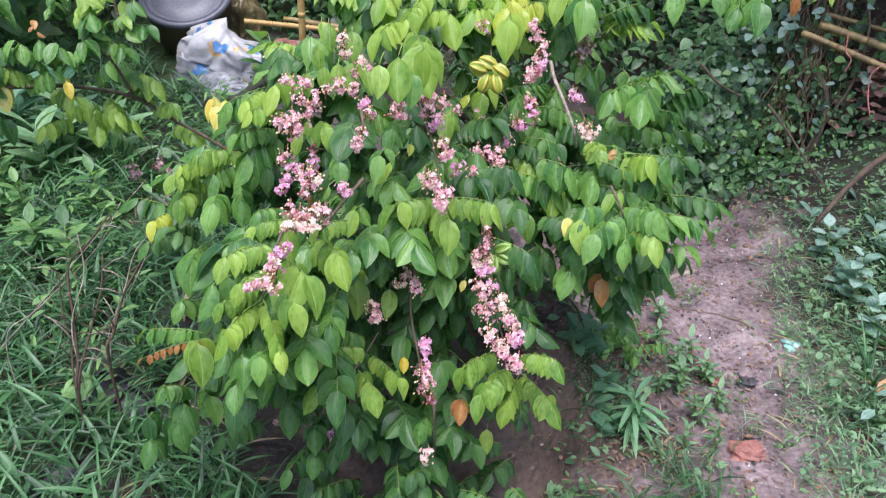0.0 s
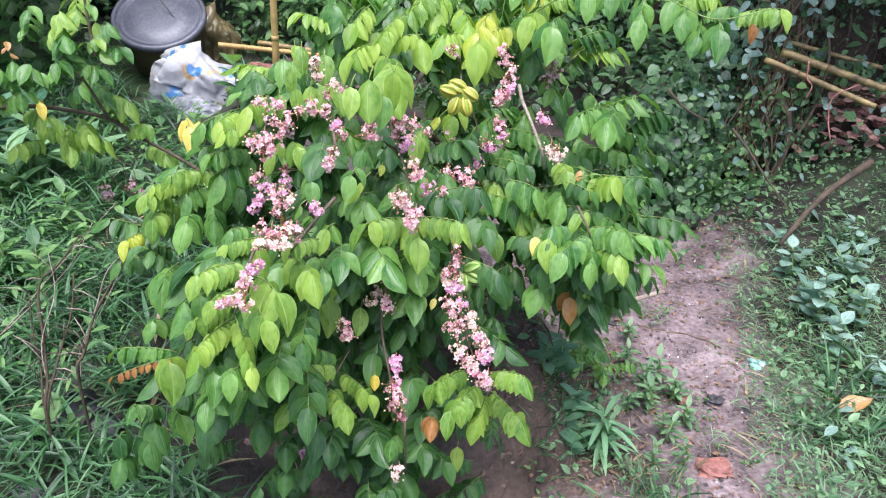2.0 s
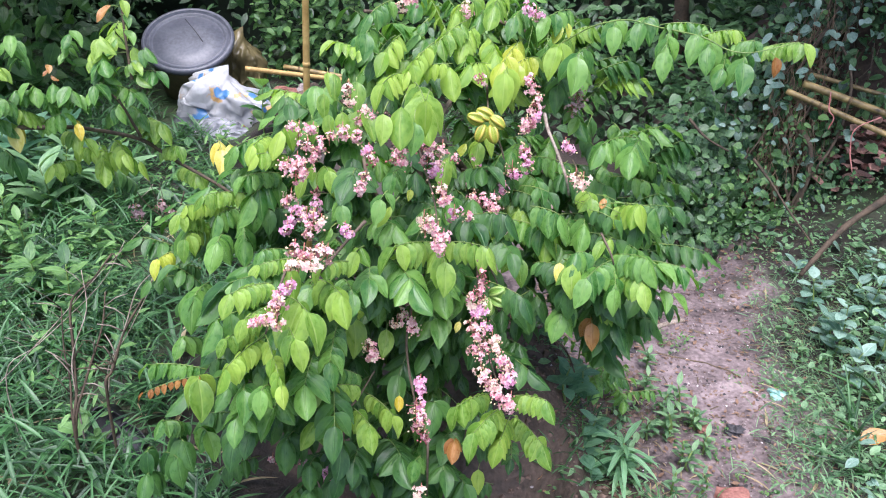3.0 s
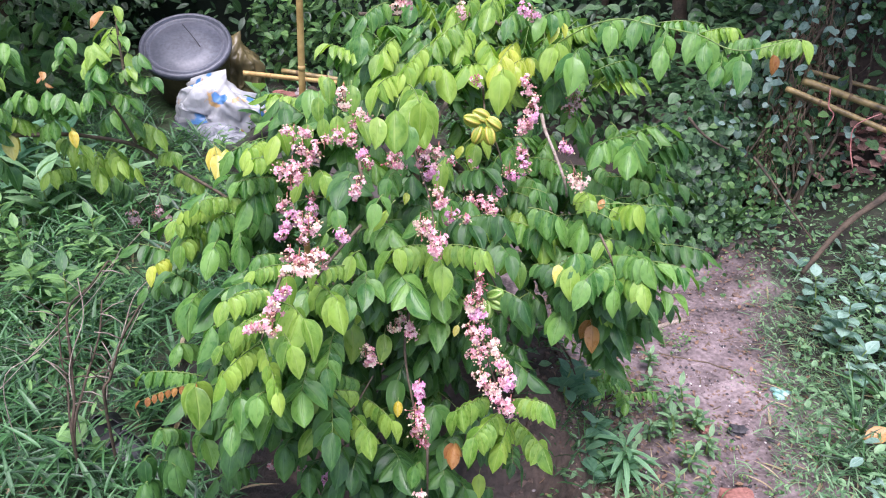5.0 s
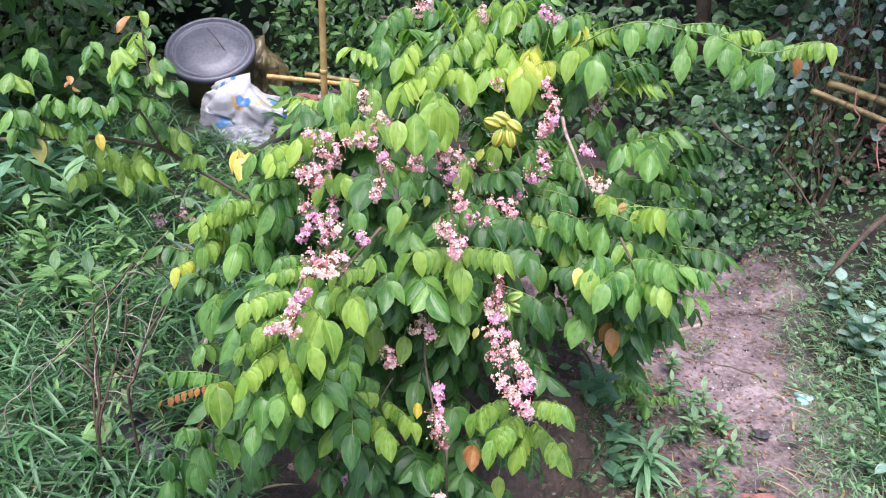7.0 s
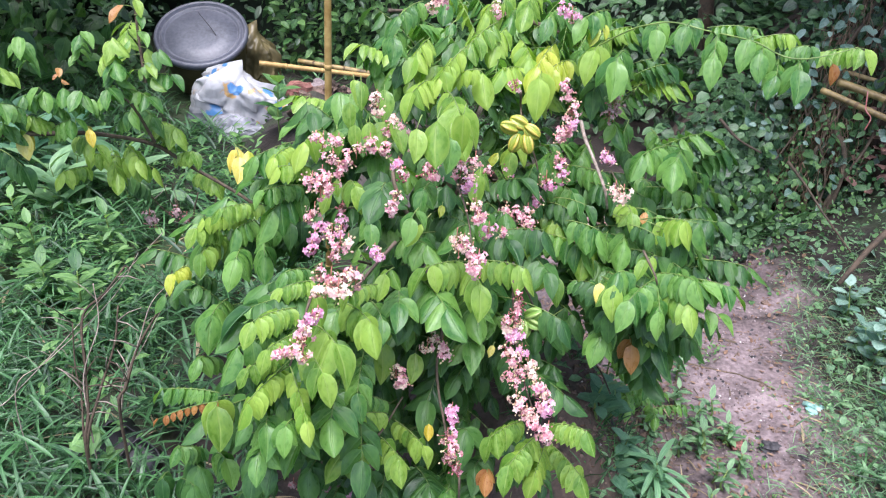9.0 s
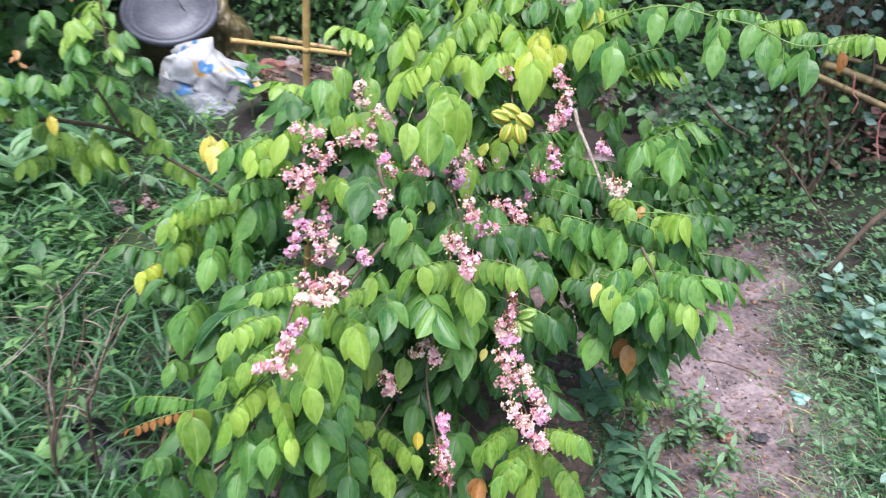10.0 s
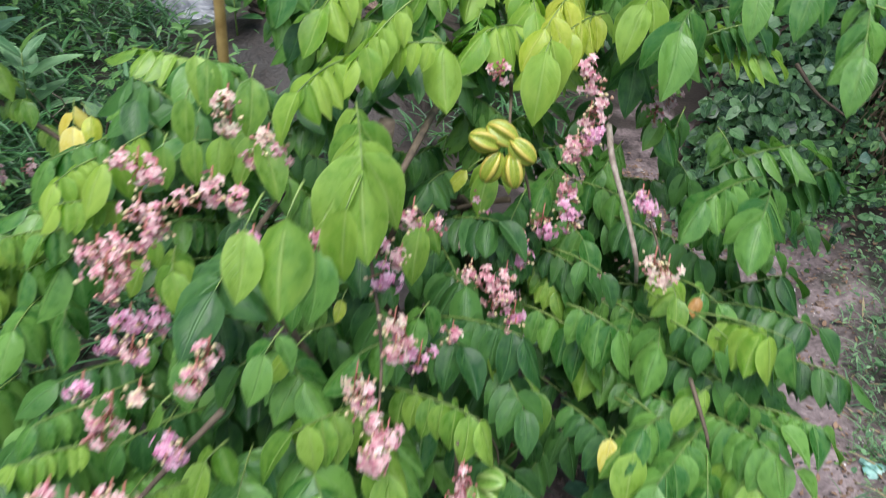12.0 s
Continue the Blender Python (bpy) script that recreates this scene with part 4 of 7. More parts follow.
leaf((-0.276, 1.330, 0.493), (-0.284, 1.285, 0.502), 2, 0.048, 'd', 0.92)
leaf((-0.118, 1.283, 0.451), (-0.120, 1.233, 0.473), 2, 0.052, 'd', 0.92)
leaf((-0.162, 1.294, 0.499), (-0.163, 1.234, 0.525), 2, 0.063, 'd', 0.92)
leaf((-0.061, 1.284, 0.498), (-0.064, 1.245, 0.511), 1, 0.067, 'd', 0.9)
leaf((-0.115, 1.263, 0.392), (-0.119, 1.222, 0.418), 2, 0.046, 'd', 0.92)
leaf((-0.442, 1.334, 0.380), (-0.392, 1.280, 0.418), 2, 0.067, 'd', 0.92)
leaf((-0.470, 1.347, 0.381), (-0.461, 1.297, 0.410), 2, 0.055, 'd', 0.92)
leaf((-0.453, 1.320, 0.339), (-0.454, 1.271, 0.377), 2, 0.060, 'd', 0.92)
leaf((0.024, 1.330, 1.165), (0.020, 1.303, 1.152), 0, 0.082, 'b', 1.1)
leaf((0.060, 1.340, 1.170), (0.058, 1.310, 1.163), 0, 0.068, 'y', 1.1)
leaf((0.040, 1.330, 1.140), (0.040, 1.306, 1.128), 0, 0.064, 'g', 1.1)
leaf((-0.004, 1.330, 1.150), (-0.008, 1.300, 1.139), 0, 0.060, 'b', 1.1)
# the long branch that reaches over the grass
for i in range(11):
    p = Vector((-0.686, 1.932, 0.985)).lerp(Vector((-0.712, 1.965, 1.150)), i / 10)
    w = Vector(((-1) ** i * rnd(0.5, 1.0), rnd(-0.8, -0.2), rnd(-0.1, 0.3))).normalized()
    leaf(p, p + w * 0.02, 0, rnd(0.040, 0.062), "o" if i == 9 else "y" if i == 10 else rng.choice("bgb"), rnd(0.35, 1.0))
leaf((-0.696, 1.960, 0.978), (-0.624, 1.930, 0.998), 3, 0.049, 'g', .6)
leaf((-0.752, 1.921, 0.940), (-0.732, 1.892, 1.032), 3, 0.060, 'g', .6)
leaf((-0.789, 1.889, 0.900), (-0.794, 1.841, 0.973), 3, 0.054, 'g', .6)
leaf((-0.841, 1.863, 0.906), (-0.866, 1.804, 0.986), 3, 0.054, 'g', .7)
leaf((-0.851, 1.878, 0.965), (-0.833, 1.835, 1.022), 1, 0.026, 'o', .5)
leaf((-0.881, 1.826, 0.872), (-0.804, 1.816, 0.918), 3, 0.051, 'g', .9)
leaf((-0.914, 1.807, 0.873), (-0.890, 1.757, 0.899), 1, 0.060, 'Y', 1)
leaf((-0.808, 1.872, 0.881), (-0.778, 1.820, 0.893), 1, 0.039, 'Y', 1)
leaf((-0.897, 1.748, 1.024), (-0.882, 1.697, 1.062), 3, 0.055, 'b', .7)
leaf((-0.870, 1.742, 0.956), (-0.883, 1.671, 0.990), 3, 0.055, 'g', .9)
leaf((-0.874, 1.921, 0.793), (-0.690, 1.931, 0.768), 4, 0.064, 'b', .95)
leaf((-0.802, 1.961, 0.797), (-0.764, 1.894, 0.763), 3, 0.061, 'b', .9)
leaf((-0.487, 1.919, 0.851), (-0.454, 1.850, 0.846), 1, 0.066, 'Y', .95)
leaf((-0.475, 1.915, 0.848), (-0.442, 1.880, 0.850), 0, 0.060, 'yy', .8)
leaf((-0.705, 2.026, 0.847), (-0.647, 1.985, 0.852), 3, 0.066, 'b', .9)
leaf((-0.799, 2.123, 0.617), (-0.828, 2.068, 0.686), 3, 0.072, 'd', .9)
leaf((-0.765, 2.014, 0.889), (-0.694, 1.974, 0.879), 3, 0.054, 'g', .8)
leaf((-0.642, 2.054, 0.707), (-0.571, 2.015, 0.714), 3, 0.063, 'b', .95)
leaf((-0.764, 2.070, 1.077), (-0.752, 2.002, 1.054), 3, 0.061, 'b', .8)
leaf((-0.853, 1.894, 0.846), (-0.784, 1.858, 0.844), 3, 0.053, 'b', .9)
leaf((-0.895, 1.763, 0.890), (-0.901, 1.703, 0.937), 3, 0.050, 'g', .9)
leaf((-0.666, 2.012, 0.767), (-0.608, 1.978, 0.797), 3, 0.054, 'b', .9)
leaf((-0.871, 1.859, 0.944), (-0.890, 1.784, 0.972), 3, 0.047, 'g', .8)
leaf((-0.750, 1.950, 0.951), (-0.676, 1.913, 0.947), 3, 0.047, 'g', .8)
leaf((-0.957, 1.769, 0.851), (-0.888, 1.730, 0.833), 3, 0.059, 'd', .95)
leaf((-0.840, 1.925, 0.759), (-0.866, 1.843, 0.775), 3, 0.056, 'b', .95)
leaf((-0.754, 1.920, 0.873), (-0.708, 1.889, 0.920), 3, 0.047, 'g', .9)
leaf((-0.779, 1.926, 0.995), (-0.736, 1.902, 1.079), 3, 0.054, 'b', .7)
leaf((-0.789, 1.893, 0.912), (-0.743, 1.869, 0.976), 3, 0.051, 'g', .8)
leaf((-0.821, 1.882, 0.927), (-0.824, 1.827, 0.982), 3, 0.049, 'g', .8)
leaf((-0.871, 1.840, 0.891), (-0.881, 1.776, 0.932), 3, 0.049, 'b', .9)
leaf((-0.904, 1.767, 0.914), (-0.892, 1.726, 0.983), 3, 0.052, 'g', .8)
leaf((-0.714, 1.952, 0.979), (-0.646, 1.935, 1.052), 3, 0.047, 'g', .7)
leaf((-0.678, 2.015, 0.787), (-0.682, 1.975, 0.866), 3, 0.051, 'b', .8)
leaf((-0.766, 1.960, 0.809), (-0.713, 1.909, 0.796), 3, 0.056, 'b', .9)
leaf((-0.959, 1.940, 0.978), (-0.947, 1.900, 1.065), 3, 0.054, 'g', .7)
leaf((-0.876, 1.989, 0.984), (-0.837, 1.964, 1.071), 3, 0.049, 'g', .7)


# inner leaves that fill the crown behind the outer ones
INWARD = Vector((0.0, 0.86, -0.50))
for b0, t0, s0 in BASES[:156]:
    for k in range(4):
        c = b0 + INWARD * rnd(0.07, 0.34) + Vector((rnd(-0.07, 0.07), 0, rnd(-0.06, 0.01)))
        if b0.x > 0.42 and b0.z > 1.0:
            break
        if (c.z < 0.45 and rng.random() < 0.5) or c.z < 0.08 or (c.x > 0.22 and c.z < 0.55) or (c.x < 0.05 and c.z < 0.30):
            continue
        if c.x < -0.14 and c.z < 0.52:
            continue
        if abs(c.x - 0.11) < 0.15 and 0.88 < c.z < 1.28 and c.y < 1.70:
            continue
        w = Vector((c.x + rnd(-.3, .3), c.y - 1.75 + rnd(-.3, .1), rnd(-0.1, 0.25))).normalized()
        # crown shade put into the tint: the lower the leaf, the darker
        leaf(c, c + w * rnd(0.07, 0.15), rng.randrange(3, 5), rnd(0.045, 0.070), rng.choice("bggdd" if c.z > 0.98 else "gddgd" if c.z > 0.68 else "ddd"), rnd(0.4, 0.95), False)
# low leaves under the crown, its shade put into their dark tint
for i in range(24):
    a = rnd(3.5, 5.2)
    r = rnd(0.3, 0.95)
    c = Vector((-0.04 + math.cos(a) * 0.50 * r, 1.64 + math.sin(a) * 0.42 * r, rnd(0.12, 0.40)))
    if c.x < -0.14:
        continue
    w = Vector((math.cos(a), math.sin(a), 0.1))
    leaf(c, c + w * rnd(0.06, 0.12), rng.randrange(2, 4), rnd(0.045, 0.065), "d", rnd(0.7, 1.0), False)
# the far side of the crown
for i in range(110):
    a = rnd(-0.3, 3.5)
    r = rnd(0.35, 1.0)
    c = Vector((0.06 + math.cos(a) * 0.48 * r, 1.80 + math.sin(a) * 0.36 * r, rnd(0.35, 0.92) - 0.25 * r))
    if (c.x > 0.18 and c.z < 0.55) or (c.x < -0.1 and c.z > 0.52 + 0.5 * (c.x + 0.1)):
        continue
    w = Vector((math.cos(a), math.sin(a), 0.15))
    leaf(c, c + w * rnd(0.08, 0.13), rng.randrange(3, 5), rnd(0.05, 0.07), rng.choice("gdgd"), rnd(0.6, 1.0), False)
# leaves on the path side, many tinted dark to show shade
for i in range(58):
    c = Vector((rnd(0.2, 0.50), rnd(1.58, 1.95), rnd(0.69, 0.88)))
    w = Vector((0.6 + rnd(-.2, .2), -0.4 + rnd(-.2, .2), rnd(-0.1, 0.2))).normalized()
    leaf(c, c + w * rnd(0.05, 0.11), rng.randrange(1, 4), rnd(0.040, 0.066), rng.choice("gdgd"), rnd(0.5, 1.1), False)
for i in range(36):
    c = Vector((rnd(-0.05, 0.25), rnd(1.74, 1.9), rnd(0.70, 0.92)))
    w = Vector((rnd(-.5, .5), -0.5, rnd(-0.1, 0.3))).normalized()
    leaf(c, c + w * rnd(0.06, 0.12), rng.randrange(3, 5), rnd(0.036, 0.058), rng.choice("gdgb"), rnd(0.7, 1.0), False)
# leaves behind the flowering tip on the path side, dark tints standing for shade
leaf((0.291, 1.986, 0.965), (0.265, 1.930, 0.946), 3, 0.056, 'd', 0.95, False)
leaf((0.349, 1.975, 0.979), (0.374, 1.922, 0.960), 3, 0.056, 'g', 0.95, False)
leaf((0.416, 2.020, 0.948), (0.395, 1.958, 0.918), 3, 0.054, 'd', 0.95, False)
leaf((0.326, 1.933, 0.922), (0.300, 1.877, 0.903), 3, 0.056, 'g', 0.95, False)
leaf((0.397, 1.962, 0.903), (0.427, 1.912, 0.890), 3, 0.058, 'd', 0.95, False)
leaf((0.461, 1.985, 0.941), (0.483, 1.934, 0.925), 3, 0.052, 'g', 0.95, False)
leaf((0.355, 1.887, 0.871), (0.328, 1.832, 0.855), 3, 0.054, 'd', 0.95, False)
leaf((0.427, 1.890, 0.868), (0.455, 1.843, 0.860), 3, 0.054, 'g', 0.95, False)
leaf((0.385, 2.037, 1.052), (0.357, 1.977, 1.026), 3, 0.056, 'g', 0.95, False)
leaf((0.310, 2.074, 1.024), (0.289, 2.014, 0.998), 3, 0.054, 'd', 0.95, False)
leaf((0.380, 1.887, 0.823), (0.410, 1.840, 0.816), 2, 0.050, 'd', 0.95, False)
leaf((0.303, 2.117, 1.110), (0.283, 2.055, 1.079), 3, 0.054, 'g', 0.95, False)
# leaves round the stem, over the mound, shade put into the dark tint
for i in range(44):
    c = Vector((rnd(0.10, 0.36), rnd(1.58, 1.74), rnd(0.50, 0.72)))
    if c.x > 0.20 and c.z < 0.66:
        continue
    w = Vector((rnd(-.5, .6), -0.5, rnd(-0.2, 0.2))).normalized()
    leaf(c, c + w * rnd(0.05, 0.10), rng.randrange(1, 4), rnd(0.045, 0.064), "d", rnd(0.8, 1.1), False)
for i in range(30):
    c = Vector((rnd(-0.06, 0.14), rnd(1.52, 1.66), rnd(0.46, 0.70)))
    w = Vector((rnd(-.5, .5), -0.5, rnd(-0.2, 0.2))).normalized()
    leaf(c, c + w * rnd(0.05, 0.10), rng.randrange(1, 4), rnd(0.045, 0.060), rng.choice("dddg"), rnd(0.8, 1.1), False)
# low shoots at the foot, mostly in the dark tint that carries shade
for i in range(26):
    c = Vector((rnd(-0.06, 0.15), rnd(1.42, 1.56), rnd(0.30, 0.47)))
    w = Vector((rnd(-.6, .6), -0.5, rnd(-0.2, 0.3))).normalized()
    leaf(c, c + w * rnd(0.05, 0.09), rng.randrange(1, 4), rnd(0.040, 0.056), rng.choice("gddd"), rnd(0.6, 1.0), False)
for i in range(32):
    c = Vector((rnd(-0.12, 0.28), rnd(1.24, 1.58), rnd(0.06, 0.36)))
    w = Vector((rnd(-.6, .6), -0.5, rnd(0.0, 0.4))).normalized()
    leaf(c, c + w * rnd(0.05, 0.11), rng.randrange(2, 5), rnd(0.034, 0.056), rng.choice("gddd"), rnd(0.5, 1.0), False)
# low skirts of the crown, mostly in the same shade tint
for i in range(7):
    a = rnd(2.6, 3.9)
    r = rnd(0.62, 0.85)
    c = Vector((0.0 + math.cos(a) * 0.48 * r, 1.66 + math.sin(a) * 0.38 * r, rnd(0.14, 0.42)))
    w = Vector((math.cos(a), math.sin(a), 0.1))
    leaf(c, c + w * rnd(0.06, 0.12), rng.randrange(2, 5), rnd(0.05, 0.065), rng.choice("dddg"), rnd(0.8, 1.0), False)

# ---- limbs ----


def twig(points, radius, material=None):
    pts = smooth_line(points, 5)
    n = len(pts)
    o = pts[0].copy()
    v, f = tube([p - o for p in pts], [radius * (1 - 0.45 * i / n) for i in range(n)], 7, wobble=0.25)
    part("branch", mesh_of("branch", v, f, material or BARK), TREE, o)


def trunk():
    line = smooth_line([(0.17, 1.88, 0.2), (0.13, 1.84, 0.42), (0.06, 1.74, 0.62), (0.02, 1.70, 0.85), (0.03, 1.64, 1.05)], 6)
    n = len(line)
    o = PLACE[TREE]
    v, f = tube([p - o for p in line], [0.030 * (1 - 0.75 * i / n) for i in range(n)], 10, wobble=0.3)
    part("trunk", mesh_of("trunk", v, f, BARK), TREE)
    for end, r in (((-0.3, 1.6, 0.55), 0.010), ((-0.3, 1.35, 0.85), 0.011), ((0.35, 1.45, 0.75), 0.012), ((0.2, 1.35, 0.6), 0.010), ((0.15, 1.6, 0.98), 0.010),
                   ((-0.15, 1.3, 0.6), 0.010), ((-0.42, 1.9, 0.72), 0.012), ((0.2, 1.75, 0.95), 0.009)):
        s = line[rng.randrange(4, n - 6)]
        e = s.lerp(Vector(end), 0.58)
        twig([s, s.lerp(e, 0.5) + Vector((0, 0, 0.06)), e], r * 0.42)


trunk()
twig([(0.082, 1.888, 1.010), (0.071, 1.723, 1.027), (0.058, 1.630, 1.015), (0.043, 1.612, 0.977)], 0.0055)
twig([(0.099, 1.751, 0.901), (0.120, 1.796, 0.859), (0.137, 1.755, 0.816), (0.151, 1.596, 0.796)], 0.009)
twig([(0.181, 1.839, 0.853), (0.149, 1.830, 0.847), (0.112, 1.753, 0.881)], 0.005)
twig([(0.283, 1.811, 1.002), (0.290, 1.758, 0.984), (0.307, 1.713, 0.959), (0.329, 1.660, 0.920), (0.342, 1.671, 0.873)], 0.0042, BARK_PALE)
twig([(0.058, 1.381, 0.860), (0.049, 1.419, 0.792), (0.044, 1.407, 0.750), (0.043, 1.380, 0.729), (0.040, 1.355, 0.683), (0.049, 1.329, 0.638), (0.058, 1.307, 0.617), (0.069, 1.284, 0.584)], 0.0036)
twig([(0.032, 1.537, 1.003), (0.050, 1.486, 0.975), (0.065, 1.446, 0.959), (0.077, 1.410, 0.937), (0.085, 1.367, 0.913)], 0.0022)
twig([(0.152, 1.762, 1.069), (0.157, 1.800, 1.022), (0.162, 1.734, 1.003)], 0.0026)
twig([(0.179, 1.745, 0.972), (0.198, 1.754, 0.926), (0.208, 1.746, 0.884)], 0.0022)
twig([(0.159, 1.409, 0.840), (0.167, 1.404, 0.774), (0.176, 1.393, 0.720), (0.192, 1.378, 0.668), (0.209, 1.352, 0.631), (0.227, 1.324, 0.607), (0.245, 1.301, 0.577)], 0.0022)
twig([(0.400, 1.543, 0.851), (0.415, 1.486, 0.834), (0.422, 1.480, 0.816)], 0.0026)
twig([(0.181, 1.478, 0.798), (0.205, 1.492, 0.746), (0.212, 1.486, 0.724)], 0.0018)
twig([(0.220, 1.644, 0.765), (0.236, 1.648, 0.710), (0.270, 1.720, 0.623)], 0.0045)
twig([(0.367, 1.768, 0.456), (0.406, 1.792, 0.402), (0.398, 1.591, 0.485)], 0.0028)
twig([(-0.165, 2.137, 1.130), (-0.090, 2.218, 1.117), (-0.007, 2.266, 1.108), (0.034, 2.342, 1.073)], 0.0045)
twig([(0.170, 2.141, 1.129), (0.212, 2.132, 1.119), (0.255, 2.122, 1.106)], 0.006)
twig([(0.343, 1.703, 0.942), (0.354, 1.677, 0.928), (0.361, 1.655, 0.915)], 0.0016)
twig([(0.094, 1.269, 0.539), (0.098, 1.245, 0.501), (0.100, 1.274, 0.384)], 0.003)
twig([(-0.057, 1.241, 0.595), (-0.044, 1.297, 0.582), (-0.031, 1.321, 0.598), (-0.016, 1.338, 0.623)], 0.0024)
twig([(-0.034, 1.305, 0.949), (-0.065, 1.265, 0.920), (-0.095, 1.226, 0.886)], 0.003)
twig([(-0.147, 1.479, 0.924), (-0.162, 1.471, 0.898), (-0.152, 1.479, 0.918), (-0.129, 1.456, 0.929)], 0.0024)
twig([(-0.147, 1.213, 0.899), (-0.150, 1.148, 0.874), (-0.160, 1.120, 0.830)], 0.0024)
twig([(0.005, 1.463, 0.849), (-0.058, 1.457, 0.984), (-0.057, 1.554, 0.998)], 0.0045)
twig([(0.304, 1.934, 1.126), (0.361, 1.868, 1.182), (0.402, 1.839, 1.204), (0.438, 1.815, 1.214), (0.493, 1.792, 1.208), (0.557, 1.699, 1.214), (0.603, 1.677, 1.198), (0.638, 1.666, 1.196), (0.674, 1.656, 1.207), (0.737, 1.684, 1.220)], 0.0017, RACHIS)
twig([(-0.973, 1.623, 0.929), (-0.934, 1.706, 0.907), (-0.866, 1.802, 0.883), (-0.797, 1.892, 0.856), (-0.704, 1.977, 0.807), (-0.636, 2.005, 0.750), (-0.525, 1.999, 0.694), (-0.461, 2.018, 0.641), (-0.365, 2.091, 0.553)], 0.0062)
twig([(-0.685, 1.930, 0.974), (-0.699, 1.951, 1.070), (-0.705, 1.965, 1.141)], 0.004)
twig([(-0.686, 1.945, 0.826), (-0.715, 1.920, 0.916), (-0.754, 1.897, 0.971)], 0.004)


# ---- flowers ----
PETAL_T = blade(3, 2, 0.7, 0.6, 0.2, 0.5)


def flower_mesh(seed, petal):
    r = random.Random(seed)
    mats = []
    for k in range(5):
        a = 2 * math.pi * k / 5 + r.uniform(-.2, .2)
        mats.append(frame_at((0, 0, 0), (math.cos(a), math.sin(a), 0.55), (-math.cos(a), -math.sin(a), 1.2), 1.0))
    me = scatter("flower", [(PETAL_T, mats)], petal)
    return me


FLOWERS = {m.name: [flower_mesh(i, m) for i in range(3)] for m in (PETAL, PETAL_VIOLET, PETAL_PALE, PETAL_DULL)}
# petals, buds and the share of buds of each kind of panicle
BLOOM = {"p": (PETAL, BUD_CREAM, 0.5), "w": (PETAL_PALE, BUD_CREAM, 0.55), "v": (PETAL_VIOLET, BUD_CREAM, 0.42), "m": (PETAL_VIOLET, BUD, 0.3), "r": (PETAL, BUD_RED, 0.8), "s": (PETAL_DULL, BUD_RED, 0.5)}


def bud_template():
    v, f, uv = [], [], []
    for i, (z, r) in enumerate(((0, 0.12), (0.3, 0.42), (0.7, 0.46), (1.0, 0.12))):
        for k in range(5):
            a = 2 * math.pi * k / 5
            v.append((math.cos(a) * r, z, math.sin(a) * r))
            uv.append((0.3, z))
    for i in range(3):
        for k in range(5):
            f.append((i * 5 + k, i * 5 + (k + 1) % 5, i * 5 + 5 + (k + 1) % 5, i * 5 + 5 + k))
    return np.array(v), np.array(f), np.array(uv)


BUD_T = bud_template()
COUNT["flower"] = 0


def blossom(place, size, kind="p"):
    """A panicle of small star flowers and buds round short stalks."""
    o = Vector(place)
    petal, bud, share = BLOOM[kind]
    size *= 0.86
    buds, flowers = [], []
    v, f = tube([Vector((0, 0.012, size * 0.5)), Vector((0, 0.004, 0)), Vector((0, 0, -size * 0.4))], [0.0011] * 3, 4)
    stalks = [(v, f, None, STALK)]
    n = int(8 + 370 * size)
    for i in range(n):
        d = Vector((rng.gauss(0, 1), rng.gauss(0, 1) - 0.5, rng.gauss(0, 1) + 0.15)).normalized()
        p = Vector((d.x * 0.50, d.y * 0.46, d.z * 0.52)) * size * rnd(0.35, 1.15)
        if i % 3 == 0:
            v, f = tube([Vector((0, 0.006, p.z * 0.3)), p], [0.0008, 0.0006], 3)
            stalks.append((v, f, None, STALK))
        if rng.random() < share:
            buds.append(frame_at(p, d + Vector((0, 0, 0.2)), (0, 0, 1), rnd(0.0032, 0.0052), 0.85))
        else:
            flowers.append((p, (d + Vector((0, -0.4, 0.25))).normalized(), rnd(0.0046, 0.0070)))
    pieces = stalks + ([(*spread(BUD_T, buds), bud)] if buds else [])
    if COUNT["flower"] < 300:
        head = part("flower_panicle", joined("flower_panicle", pieces), TREE, o)
        for p, d, s in flowers:
            fl = part("flower", rng.choice(FLOWERS[petal.name]), head, o)
            q = d.to_track_quat("Z", "Y").to_matrix().to_4x4()
            fl.matrix_basis = Matrix.Translation(p) @ q @ Matrix.Scale(s, 4)
            COUNT["flower"] += 1
    else:
        mats = []
        for p, d, s in flowers:
            q = d.to_track_quat("Z", "Y").to_matrix().to_4x4()
            for k in range(5):
                a = 2 * math.pi * k / 5 + rnd(-.2, .2)
                m = frame_at((0, 0, 0), (math.cos(a), math.sin(a), 0.55), (-math.cos(a), -math.sin(a), 1.2), 1.0)
                mats.append(np.array(Matrix.Translation(p) @ q @ Matrix.Scale(s, 4)) @ m)
        part("flower_panicle", joined("flower_panicle", pieces + ([(*spread(PETAL_T, mats), petal)] if mats else [])), TREE, o)


STALK = rough_surface("flower_stalk", (0.20, 0.05, 0.04), (0.38, 0.16, 0.10), 40, 0.6, 0.1)
blossom((-0.194, 1.518, 1.022), 0.043, 'p')
blossom((-0.205, 1.511, 1.033), 0.023, 'p')
blossom((-0.161, 1.488, 1.039), 0.025, 'p')
blossom((-0.105, 1.480, 1.039), 0.043, 'p')
blossom((-0.077, 1.476, 1.035), 0.031, 'p')
blossom((-0.123, 1.454, 1.034), 0.035, 'p')
blossom((-0.134, 1.429, 1.029), 0.036, 'p')
blossom((-0.165, 1.455, 1.018), 0.035, 'p')
blossom((-0.150, 1.430, 1.007), 0.035, 'p')
blossom((-0.177, 1.425, 0.998), 0.039, 'p')
